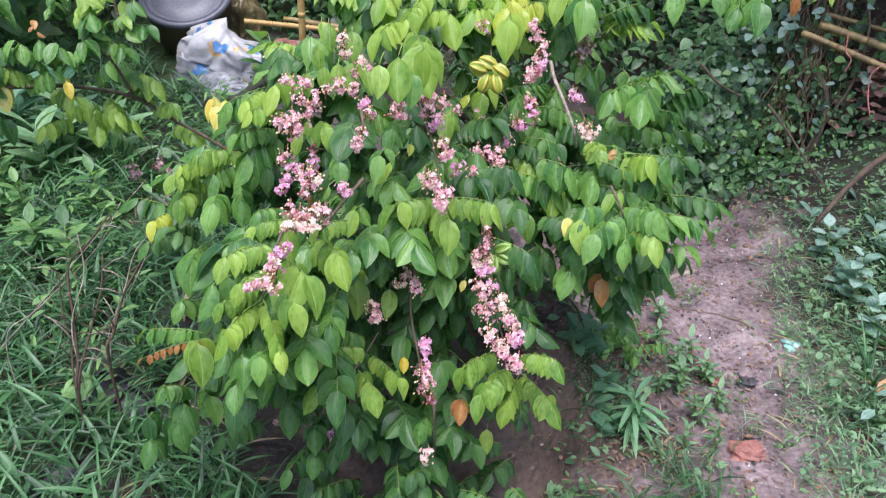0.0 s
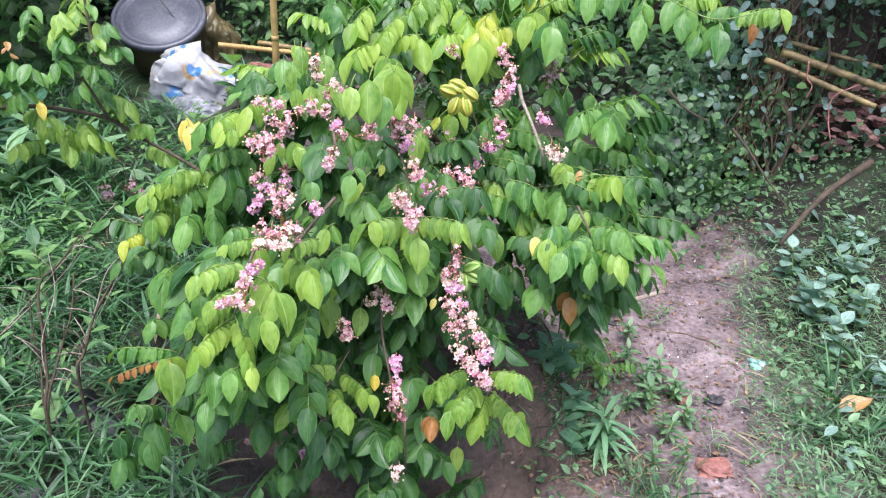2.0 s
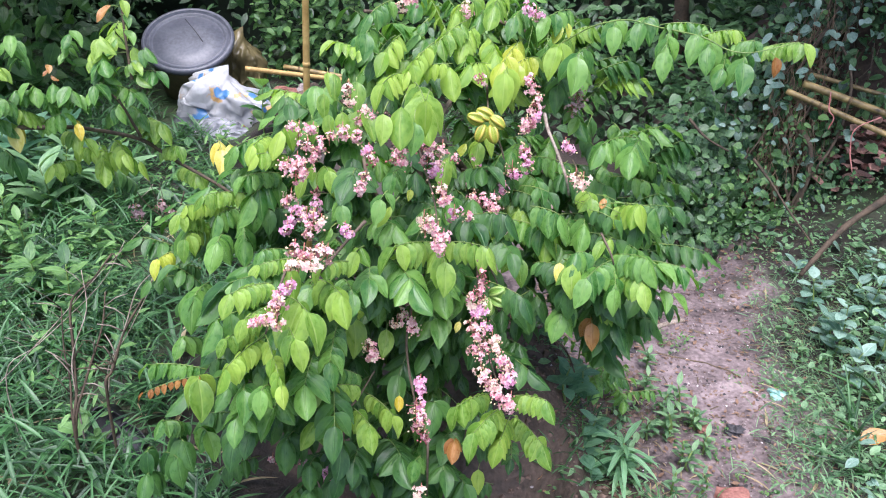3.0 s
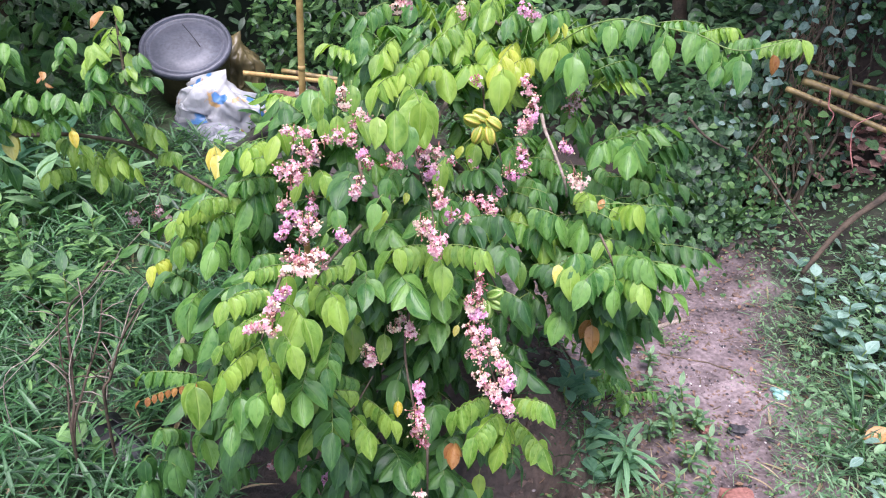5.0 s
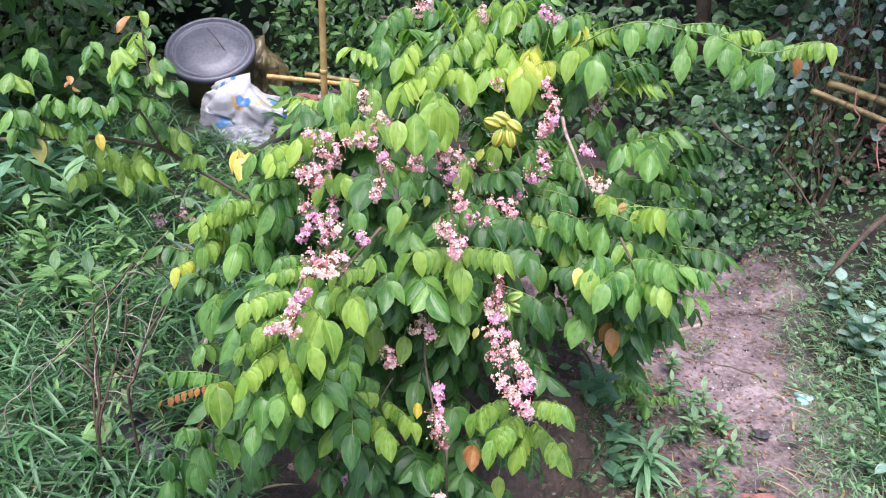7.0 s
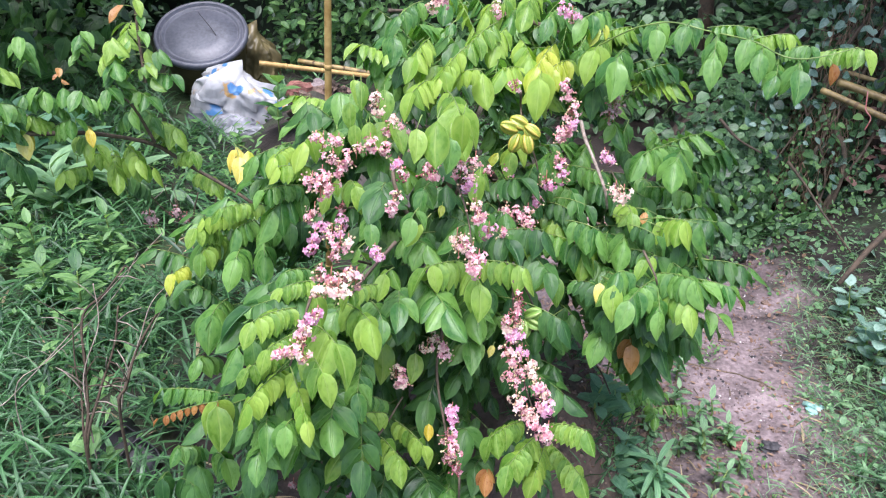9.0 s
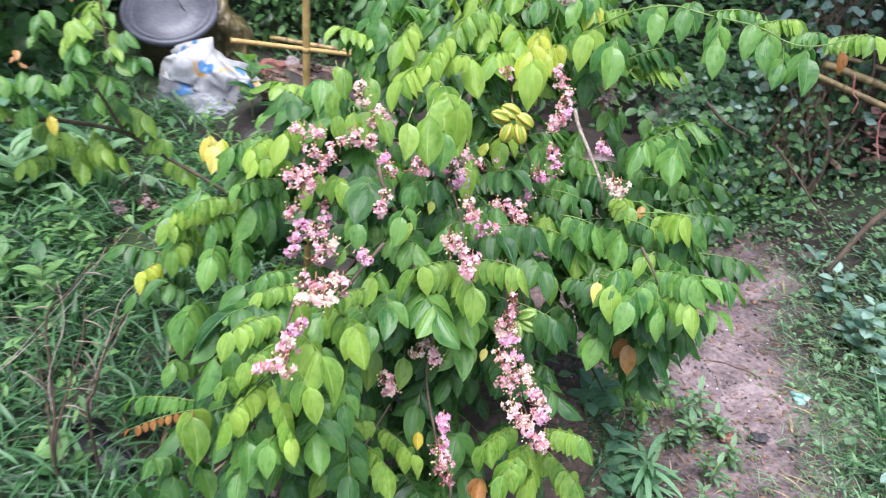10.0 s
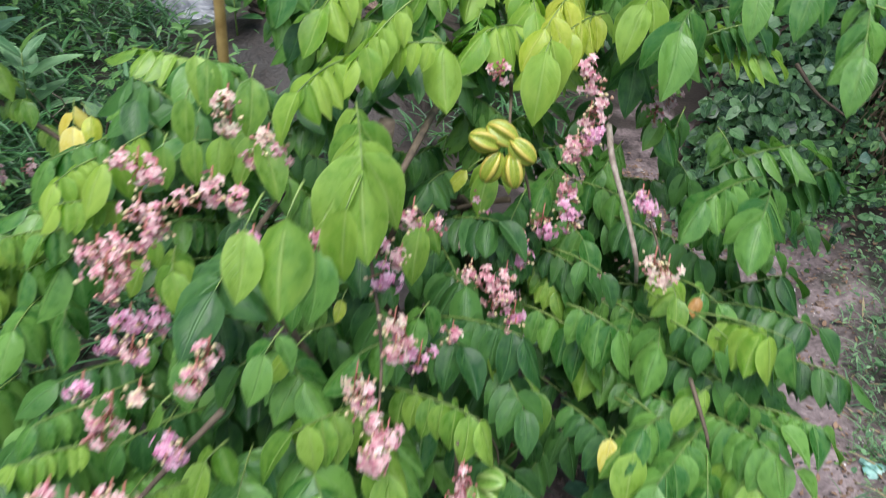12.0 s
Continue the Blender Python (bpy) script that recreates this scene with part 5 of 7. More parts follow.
blossom((-0.193, 1.421, 0.989), 0.035, 'p')
blossom((-0.173, 1.397, 0.987), 0.042, 'p')
blossom((-0.160, 1.415, 0.988), 0.034, 'p')
blossom((-0.101, 1.520, 1.111), 0.027, 'w')
blossom((-0.096, 1.514, 1.092), 0.027, 'w')
blossom((-0.072, 1.546, 1.061), 0.028, 'w')
blossom((-0.059, 1.540, 1.051), 0.034, 'p')
blossom((-0.081, 1.530, 1.046), 0.023, 'p')
blossom((-0.206, 1.492, 0.900), 0.033, 'p')
blossom((-0.209, 1.470, 0.897), 0.024, 'p')
blossom((-0.147, 1.447, 0.932), 0.021, 'r')
blossom((-0.143, 1.423, 0.916), 0.031, 'v')
blossom((-0.135, 1.375, 0.920), 0.024, 'v')
blossom((-0.181, 1.438, 0.893), 0.038, 'v')
blossom((-0.187, 1.408, 0.891), 0.029, 'v')
blossom((-0.176, 1.334, 0.906), 0.030, 'v')
blossom((-0.153, 1.385, 0.911), 0.024, 'p')
blossom((-0.118, 1.279, 0.948), 0.041, 'p')
blossom((-0.112, 1.314, 0.936), 0.025, 'w')
blossom((-0.121, 1.267, 0.937), 0.024, 'p')
blossom((-0.061, 1.253, 0.955), 0.024, 'v')
blossom((-0.052, 1.253, 0.947), 0.018, 'v')
blossom((-0.132, 1.204, 0.937), 0.032, 'p')
blossom((-0.117, 1.201, 0.933), 0.032, 'p')
blossom((-0.100, 1.203, 0.930), 0.027, 'w')
blossom((-0.082, 1.216, 0.928), 0.033, 'p')
blossom((-0.091, 1.215, 0.935), 0.022, 'p')
blossom((-0.103, 1.184, 0.923), 0.037, 'w')
blossom((-0.120, 1.182, 0.920), 0.032, 'w')
blossom((-0.095, 1.188, 0.915), 0.027, 'w')
blossom((-0.133, 1.180, 0.918), 0.021, 'w')
blossom((-0.033, 1.277, 1.035), 0.027, 'p')
blossom((-0.036, 1.260, 1.029), 0.031, 'p')
blossom((-0.049, 1.426, 1.030), 0.024, 'v')
blossom((-0.041, 1.398, 1.024), 0.024, 'r')
blossom((0.003, 1.459, 1.020), 0.033, 'r')
blossom((0.009, 1.451, 1.004), 0.035, 'p')
blossom((-0.006, 1.449, 1.010), 0.025, 'r')
blossom((0.038, 1.534, 1.004), 0.034, 'r')
blossom((0.057, 1.546, 1.005), 0.032, 'p')
blossom((0.076, 1.552, 0.998), 0.035, 'p')
blossom((0.053, 1.491, 0.995), 0.036, 'p')
blossom((0.065, 1.457, 0.990), 0.037, 'v')
blossom((0.075, 1.493, 0.986), 0.025, 'p')
blossom((0.100, 1.584, 0.968), 0.020, 'r')
blossom((0.136, 1.732, 0.909), 0.027, 'r')
blossom((0.145, 1.725, 0.899), 0.024, 'v')
blossom((0.084, 1.417, 0.969), 0.030, 'w')
blossom((0.094, 1.421, 0.955), 0.033, 'p')
blossom((0.089, 1.398, 0.956), 0.026, 'p')
blossom((0.140, 1.684, 0.872), 0.031, 'p')
blossom((0.143, 1.645, 0.863), 0.036, 'p')
blossom((0.166, 1.652, 0.849), 0.041, 'p')
blossom((0.186, 1.658, 0.858), 0.036, 'p')
blossom((0.190, 1.641, 0.843), 0.043, 'p')
blossom((0.176, 1.639, 0.832), 0.036, 'p')
blossom((0.204, 1.638, 0.819), 0.033, 'v')
blossom((0.207, 1.617, 0.809), 0.033, 'p')
blossom((0.110, 1.433, 0.917), 0.035, 'm')
blossom((0.135, 1.525, 0.869), 0.029, 'p')
blossom((0.139, 1.534, 0.853), 0.027, 'w')
blossom((0.058, 1.385, 0.923), 0.036, 'w')
blossom((0.071, 1.372, 0.921), 0.034, 'p')
blossom((0.063, 1.367, 0.912), 0.026, 'w')
blossom((0.086, 1.344, 0.922), 0.033, 'p')
blossom((0.097, 1.334, 0.914), 0.033, 'p')
blossom((0.087, 1.319, 0.910), 0.033, 'p')
blossom((0.094, 1.318, 0.900), 0.025, 'p')
blossom((0.199, 1.702, 0.880), 0.032, 'v')
blossom((0.206, 1.689, 0.865), 0.031, 'v')
blossom((0.221, 1.734, 0.899), 0.037, 'p')
blossom((0.230, 1.721, 0.890), 0.027, 'v')
blossom((0.242, 1.746, 0.942), 0.027, 'p')
blossom((0.247, 1.734, 0.924), 0.039, 'v')
blossom((0.253, 1.725, 0.908), 0.032, 'v')
blossom((0.243, 1.810, 1.072), 0.037, 'p')
blossom((0.251, 1.802, 1.055), 0.039, 'p')
blossom((0.262, 1.796, 1.036), 0.041, 'p')
blossom((0.254, 1.787, 1.020), 0.041, 'p')
blossom((0.261, 1.776, 1.005), 0.039, 'v')
blossom((0.244, 1.765, 0.991), 0.039, 'p')
blossom((0.239, 1.761, 0.978), 0.032, 'p')
blossom((0.253, 1.768, 0.998), 0.032, 'p')
blossom((0.331, 1.690, 0.969), 0.035, 'v')
blossom((0.324, 1.694, 0.979), 0.023, 'v')
blossom((0.347, 1.637, 0.928), 0.039, 'w')
blossom((0.363, 1.634, 0.923), 0.037, 'w')
blossom((0.356, 1.627, 0.913), 0.030, 'w')
blossom((0.309, 1.768, 0.795), 0.038, 's')
blossom((0.318, 1.780, 0.766), 0.044, 's')
blossom((0.302, 1.669, 0.792), 0.037, 's')
blossom((0.290, 1.761, 0.831), 0.030, 's')
blossom((0.361, 1.936, 1.021), 0.042, 's')
blossom((0.370, 1.935, 0.998), 0.045, 's')
blossom((0.350, 1.885, 0.993), 0.036, 's')
blossom((0.140, 1.710, 1.094), 0.028, 'r')
blossom((0.247, 1.920, 1.192), 0.042, 'v')
blossom((0.228, 1.937, 1.200), 0.035, 'v')
blossom((0.089, 2.033, 1.178), 0.045, 'w')
blossom((0.101, 2.018, 1.166), 0.034, 'p')
blossom((-0.032, 1.762, 1.224), 0.037, 'w')
blossom((-0.014, 1.780, 1.228), 0.032, 'p')
blossom((-0.137, 1.121, 0.901), 0.022, 'p')
blossom((-0.134, 1.117, 0.890), 0.031, 'p')
blossom((-0.141, 1.111, 0.886), 0.022, 'p')
blossom((-0.145, 1.097, 0.874), 0.034, 'p')
blossom((-0.136, 1.095, 0.866), 0.026, 'w')
blossom((-0.156, 1.097, 0.866), 0.020, 'p')
blossom((-0.172, 1.105, 0.857), 0.019, 'p')
blossom((-0.130, 1.129, 0.907), 0.022, 'v')
blossom((-0.126, 1.147, 0.905), 0.017, 'v')
blossom((0.037, 1.398, 0.805), 0.029, 'r')
blossom((0.033, 1.379, 0.759), 0.034, 'r')
blossom((0.028, 1.353, 0.744), 0.025, 'w')
blossom((0.022, 1.342, 0.732), 0.031, 'w')
blossom((0.048, 1.335, 0.739), 0.037, 'p')
blossom((0.056, 1.331, 0.726), 0.031, 'p')
blossom((-0.028, 1.318, 0.688), 0.031, 'w')
blossom((-0.020, 1.315, 0.679), 0.038, 'p')
blossom((-0.014, 1.313, 0.669), 0.029, 'w')
blossom((0.169, 1.383, 0.822), 0.023, 'r')
blossom((0.173, 1.385, 0.803), 0.027, 'r')
blossom((0.166, 1.371, 0.792), 0.033, 'r')
blossom((0.157, 1.368, 0.782), 0.029, 'p')
blossom((0.178, 1.373, 0.769), 0.029, 'w')
blossom((0.153, 1.370, 0.759), 0.027, 'w')
blossom((0.166, 1.365, 0.747), 0.038, 'm')
blossom((0.174, 1.370, 0.753), 0.029, 'm')
blossom((0.157, 1.350, 0.733), 0.027, 'w')
blossom((0.167, 1.342, 0.724), 0.037, 'p')
blossom((0.185, 1.356, 0.729), 0.029, 'm')
blossom((0.172, 1.344, 0.714), 0.027, 'p')
blossom((0.167, 1.335, 0.689), 0.029, 'p')
blossom((0.178, 1.333, 0.679), 0.036, 'p')
blossom((0.184, 1.343, 0.692), 0.023, 'p')
blossom((0.199, 1.362, 0.698), 0.036, 'w')
blossom((0.208, 1.352, 0.687), 0.036, 'w')
blossom((0.216, 1.337, 0.673), 0.038, 'p')
blossom((0.224, 1.332, 0.667), 0.032, 'v')
blossom((0.233, 1.327, 0.663), 0.034, 'w')
blossom((0.182, 1.317, 0.656), 0.029, 'w')
blossom((0.191, 1.312, 0.645), 0.038, 'p')
blossom((0.202, 1.307, 0.637), 0.031, 'p')
blossom((0.228, 1.315, 0.653), 0.038, 'p')
blossom((0.239, 1.309, 0.648), 0.033, 'm')
blossom((0.209, 1.300, 0.636), 0.029, 'w')
blossom((0.215, 1.290, 0.626), 0.033, 'p')
blossom((0.241, 1.283, 0.620), 0.037, 'p')
blossom((0.235, 1.277, 0.612), 0.027, 'p')
blossom((0.074, 1.283, 0.646), 0.023, 'm')
blossom((0.078, 1.277, 0.634), 0.029, 'm')
blossom((0.070, 1.257, 0.607), 0.035, 'p')
blossom((0.080, 1.262, 0.614), 0.029, 'm')
blossom((0.075, 1.243, 0.597), 0.037, 'p')
blossom((0.086, 1.242, 0.587), 0.035, 'p')
blossom((0.073, 1.243, 0.576), 0.029, 'p')
blossom((0.089, 1.243, 0.560), 0.029, 'r')
blossom((-0.122, 1.395, 0.318), 0.031, 'm')
blossom((-0.113, 1.389, 0.305), 0.039, 'm')
blossom((-0.108, 1.379, 0.287), 0.036, 'r')
blossom((0.090, 1.220, 0.440), 0.036, 'w')
blossom((-0.808, 2.128, 0.533), 0.045, 's')
blossom((-0.791, 2.123, 0.522), 0.039, 's')
blossom((-0.734, 2.139, 0.548), 0.042, 's')
blossom((-0.706, 2.134, 0.535), 0.039, 's')
blossom((-0.906, 1.809, 0.896), 0.039, 'w')
blossom((-0.168, 1.398, 0.329), 0.022, 's')
blossom((-0.238, 1.395, 0.330), 0.022, 's')
blossom((0.250, 1.680, 0.541), 0.039, 's')


# ---- fruit ----


def fruit_mesh(material):
    v, f = [], []
    rings, sides = 10, 30
    for i in range(rings + 1):
        t = i / rings
        r = 0.55 * math.sin(math.pi * min(0.985, max(0.015, t))) ** 0.46
        for k in range(sides):
            a = 2 * math.pi * k / sides
            c = abs(math.cos(2.5 * a)) ** 1.6
            v.append((math.cos(a) * r * (0.46 + 0.36 * c), math.sin(a) * r * (0.46 + 0.36 * c), t * 1.2))
    for i in range(rings):
        for k in range(sides):
            f.append((i * sides + k, i * sides + (k + 1) % sides, (i + 1) * sides + (k + 1) % sides, (i + 1) * sides + k))
    f.append(tuple(range(sides - 1, -1, -1)))
    f.append(tuple(rings * sides + k for k in range(sides)))
    me = mesh_of("star_fruit", v, f, material)
    me.materials.append(RIDGE if material is FRUIT else RIDGE_PALE)
    for p in me.polygons:
        if len(p.vertices) == 4:
            a = math.atan2(p.center.y, p.center.x)
            if abs(math.cos(2.5 * a)) > 0.93:
                p.material_index = 1
    return me


RIPE, UNRIPE = fruit_mesh(FRUIT), fruit_mesh(FRUIT_GREEN)


def fruits(centre, mesh, ways, size, label):
    c = Vector(centre)
    for w in ways:
        d = Vector(w).normalized()
        q = d.to_track_quat("Z", "Y").to_matrix() @ Matrix.Rotation(rnd(0, 1.2), 3, "Z")
        ob = part("star_fruit", mesh, TREE, c + d * 0.003, label, q)
        ob.matrix_basis = ob.matrix_basis @ Matrix.Scale(size * rnd(0.9, 1.08), 4)


for shift, way in (((-0.026, 0, 0.016), (-1, -0.2, 0.35)), ((-0.002, 0.012, 0.024), (-0.8, 0.1, 0.35)), ((0.028, 0, 0.010), (0.75, -0.2, -0.45)), ((-0.010, -0.006, -0.020), (-0.35, -0.3, -1)), ((0.020, -0.008, -0.018), (0.3, -0.4, -1))):
    d = Vector(way).normalized()
    fruits(Vector((0.156, 1.690, 1.006)) + Vector(shift) * 0.8 - d * 0.022, RIPE, (d,), 0.0355, "ribbed yellow-green star fruit")
fruits((0.186, 1.436, 0.752), UNRIPE, ((0.7, -0.3, 0.5), (0.8, -0.4, -0.2), (0.1, -0.5, -0.8)), 0.032, "ribbed unripe green star fruit")
# ---- behind the tree ----


def lathe(profile, sides=40):
    v, f = [], []
    for r, z in profile:
        for k in range(sides):
            a = 2 * math.pi * k / sides
            v.append((math.cos(a) * r, math.sin(a) * r, z))
    for i in range(len(profile) - 1):
        for k in range(sides):
            f.append((i * sides + k, i * sides + (k + 1) % sides, (i + 1) * sides + (k + 1) % sides, (i + 1) * sides + k))
    f.append(tuple(range(sides - 1, -1, -1)))
    f.append(tuple((len(profile) - 1) * sides + k for k in range(sides)))
    return v, f


def storage_tub():
    top = Vector((-1.526, 4.603, 0.427))
    axis = Vector((0.05, -0.50, 0.86)).normalized()
    q = axis.to_track_quat("Z", "Y").to_matrix()
    base = top - axis * 0.50
    ob = thing("storage_tub", base, "olive brown plastic tub tilted under a black lid", "tub")
    v, f = lathe([(0.16, 0.0), (0.185, 0.02), (0.205, 0.2), (0.225, 0.40), (0.232, 0.46), (0.226, 0.47)])
    part("body", mesh_of("tub_body", v, f, TUB), ob, base, "", q)
    v, f = lathe([(0.236, 0.0), (0.252, 0.004), (0.256, 0.02), (0.252, 0.036), (0.240, 0.040), (0.232, 0.037), (0.229, 0.020), (0.221, 0.019), (0.217, 0.033), (0.206, 0.034),
                  (0.201, 0.022), (0.194, 0.021), (0.190, 0.026), (0.10, 0.028), (0.001, 0.029)], 64)
    lid = part("lid", mesh_of("lid", v, f, LID), ob, base + axis * 0.462, "dusty black lid with a ribbed rim", q)
    v, f = tube(smooth_line([(-0.01, 0.13, 0.031), (0.05, 0.05, 0.031), (0.10, -0.03, 0.031)]), [0.0026] * 13, 5)
    part("scratch", mesh_of("scratch", v, f, BLACK), lid, base + axis * 0.462, "", q)


storage_tub()


def plastic_bag(centre, size, label, seed):
    """A crumpled film bag: a creased lump."""
    c = Vector(centre)
    v, f = [], []
    n, m = 22, 30
    for i in range(n + 1):
        th = math.pi * i / n
        for k in range(m):
            a = 2 * math.pi * k / m
            d = Vector((math.sin(th) * math.cos(a), math.sin(th) * math.sin(a), math.cos(th)))
            q = d + 0.35 * Vector((noise.noise(d * 2.2 + Vector((seed, 3, 0))), noise.noise(d * 2.2 + Vector((3, seed, 0))), noise.noise(d * 2.2 + Vector((0, 3, seed)))))
            s = 1.02 + 0.30 * noise.noise(d * 1.5 + Vector((seed, 0, 0))) - 0.34 * abs(noise.noise(q * 2.8 + Vector((0, seed, 0)))) - 0.16 * abs(noise.noise(q * 6.5)) + rnd(-0.02, 0.02)
            v.append((d.x * size[0] * s, d.y * size[1] * s, d.z * size[2] * s))
    for i in range(n):
        for k in range(m):
            f.append((i * m + k, i * m + (k + 1) % m, (i + 1) * m + (k + 1) % m, (i + 1) * m + k))
    me = mesh_of("plastic_bag", v, f, FILM, smooth=False)
    return thing("plastic_bag", c, label, "bag", "rubbish bags", mesh=me)




def film_point(a, t, seed=3.0):
    """A point on the draped bag: a the way round, t from its top down to its spread foot."""
    c, w = math.cos(a), math.sin(a)
    r = 0.165 * math.sin(min(1.0, t * 3.2) * 1.5708) ** 0.8 + 0.055 * t
    fold = 0.055 * noise.noise(Vector((c * 1.8, w * 1.8, t * 1.6 + seed))) + 0.045 * noise.noise(Vector((c * 4 + t, w * 4, t * 2.4 + seed))) - 0.050 * abs(noise.noise(Vector((c * 6, w * 6 + t * 2, t * 5 + seed)))) - 0.022 * abs(noise.noise(Vector((c * 13, w * 13 + t * 3, t * 9 + seed))))
    r += fold * min(1.0, t * 4)
    return Vector((c * r + 0.07 * (1 - t), w * r * 0.7, 0.33 * (1 - t) + 0.05 * noise.noise(Vector((c * 2.5, w * 2.5, t * 5))) * min(1.0, t * 3) - 0.05 * c * (1 - t)))


def stretched(p):
    return Vector((p.x * 1.34, p.y * 1.2, p.z * 1.14))


def draped_bag():
    base = Vector((-1.285, 4.25, -0.04))
    n, m = 90, 44
    ob = thing("plastic_bag", base, "draped whitish plastic bag with orange and blue print", "bag", "rubbish bags")
    for name, lo, hi, material, label in (("printed_film", 0, 26, FILM_PRINTED, "whitish film printed orange and blue"), ("clear_film", 26, m, FILM, "crumpled clear film at the foot")):
        v = [stretched(film_point(2 * math.pi * i / n, j / m)) for j in range(lo, hi + 1) for i in range(n)]
        f = [(j * n + i, j * n + (i + 1) % n, (j + 1) * n + (i + 1) % n, (j + 1) * n + i) for j in range(hi - lo) for i in range(n)]
        part(name, mesh_of(name, v, f, material), ob, None, label)


draped_bag()


def olive_sack():
    """A thin olive sack slumped behind the tub."""
    base = Vector((-1.315, 4.86, ground_z(-1.315, 4.86) - 0.02))
    n, m = 80, 44
    v = []
    for j in range(m + 1):
        for i in range(n):
            p = film_point(2 * math.pi * i / n, j / m, 8.0)
            v.append((p.x * 0.72 - 0.02, p.y * 0.8, p.z * 1.12))
    f = [(j * n + i, j * n + (i + 1) % n, (j + 1) * n + (i + 1) % n, (j + 1) * n + i) for j in range(m) for i in range(n)]
    thing("plastic_sack", base, "slumped olive brown plastic sack behind the tub", "sack", "rubbish bags", mesh=mesh_of("plastic_sack", v, f, FILM_OLIVE))


olive_sack()
plastic_bag((-1.200, 4.060, 0.055), (0.20, 0.13, 0.09), "crumpled silver grey plastic sheet on the ground", 4.0)


def bamboo(name, a, b, radius, label, material, joint=0.28, group="", bend=0.0):
    p, q = Vector(a), Vector(b)
    ob = thing(name, p, label, "bamboo", group)
    n = 24
    length = (q - p).length
    pts, rad = [], []
    for i in range(n + 1):
        t = i / n
        pts.append((q - p) * t + Vector((0, 0, -bend * 4 * t * (1 - t))))
        rad.append(radius * (1 - 0.18 * t))
    v, f = tube(pts, rad, 12, wobble=0.06)
    part("cane", mesh_of("cane", v, f, material), ob)
    k = rnd(0.4, 1.0) * joint
    while k < length - 0.02:
        t = k / length
        c = (q - p) * t + Vector((0, 0, -bend * 4 * t * (1 - t)))
        d = (q - p).normalized()
        r = radius * (1 - 0.18 * t)
        v, f = tube([c - d * 0.006, c - d * 0.002, c + d * 0.002, c + d * 0.006], [r * 1.02, r * 1.14, r * 1.14, r * 1.02], 12)
        part("joint", mesh_of("joint", v, f, NODE_DARK if material is BAMBOO_OLD else material), ob)
        k += joint * rnd(0.85, 1.15)
    return ob


bamboo("bamboo_stake", (-0.318, 2.150, 0.0), (-0.262, 1.910, 1.50), 0.0092, "upright dry yellow bamboo stake behind the tree", BAMBOO, 0.55)
bamboo("bamboo_cane", (-1.178, 4.504, 0.309), (-0.390, 4.874, 0.168), 0.014, "thin dry bamboo cane lying across the rubble", BAMBOO, 0.2, "canes on the rubble")
bamboo("bamboo_cane", (-1.097, 5.050, 0.187), (0.119, 4.946, 0.101), 0.016, "old bamboo cane lying on the rubble", BAMBOO_OLD, 0.2, "canes on the rubble")
bamboo("bamboo_pole", (1.349, 3.349, 0.700), (1.689, 3.068, 0.622), 0.0125, "weathered yellow bamboo pole on the bank", BAMBOO_OLD, 0.35, "stacked bamboo poles")
bamboo("bamboo_pole", (1.454, 3.476, 0.704), (1.801, 3.248, 0.640), 0.016, "greenish bamboo pole stacked on the bank", BAMBOO_OLD, 0.35, "stacked bamboo poles")
bamboo("bamboo_pole", (1.497, 3.571, 0.724), (1.859, 3.397, 0.679), 0.010, "thin dark bamboo pole on top of the stack", BAMBOO_OLD, 0.35, "stacked bamboo poles")


def lump(name, centre, size, label, category, material, seed, group="", rough=0.25, n=10, parent=None, boxy=0.0):
    v, f = [], []
    m = n + 4
    for i in range(n + 1):
        th = math.pi * i / n
        for k in range(m):
            a = 2 * math.pi * k / m
            d = Vector((math.sin(th) * math.cos(a), math.sin(th) * math.sin(a), math.cos(th)))
            s = 1 + rough * noise.noise(d * 1.5 + Vector((seed, seed * 2, 0))) + rough * 0.4 * noise.noise(d * 4 + Vector((0, seed, 0)))
            if boxy:
                s *= 1 / max(abs(d.x), abs(d.y), abs(d.z)) ** boxy
            v.append((d.x * size[0] * s, d.y * size[1] * s, d.z * size[2] * s))
    for i in range(n):
        for k in range(m):
            f.append((i * m + k, i * m + (k + 1) % m, (i + 1) * m + (k + 1) % m, (i + 1) * m + k))
    me = mesh_of(name, v, f, material, smooth=not boxy)
    return thing(name, centre, label, category, group, mesh=me)


lump("stone", (-1.002, 4.684, 0.114), (0.075, 0.06, 0.055), "pale reddish stone on the rubble heap", "stone", BRICK, 1, "stones behind the tree", 0.45, 9, boxy=0.5)
lump("stone", (-0.897, 4.770, 0.110), (0.06, 0.05, 0.05), "grey rounded stone on the rubble heap", "stone", STONE, 2, "stones behind the tree", 0.45, 9, boxy=0.5)
lump("stone", (-0.708, 4.742, 0.089), (0.09, 0.06, 0.04), "flat grey stone on the rubble heap", "stone", STONE, 3, "stones behind the tree", 0.45, 9, boxy=0.5)
lump("stone", (-0.999, 4.426, 0.083), (0.10, 0.08, 0.05), "brown earthy stone on the rubble heap", "stone", MOUND, 4, "stones behind the tree", 0.45, 9, boxy=0.5)
lump("stone", (0.980, 4.913, 0.245), (0.05, 0.045, 0.035), "dark reddish stone among dry sticks", "stone", MOUND, 5, "stones behind the tree", 0.45, 9, boxy=0.5)

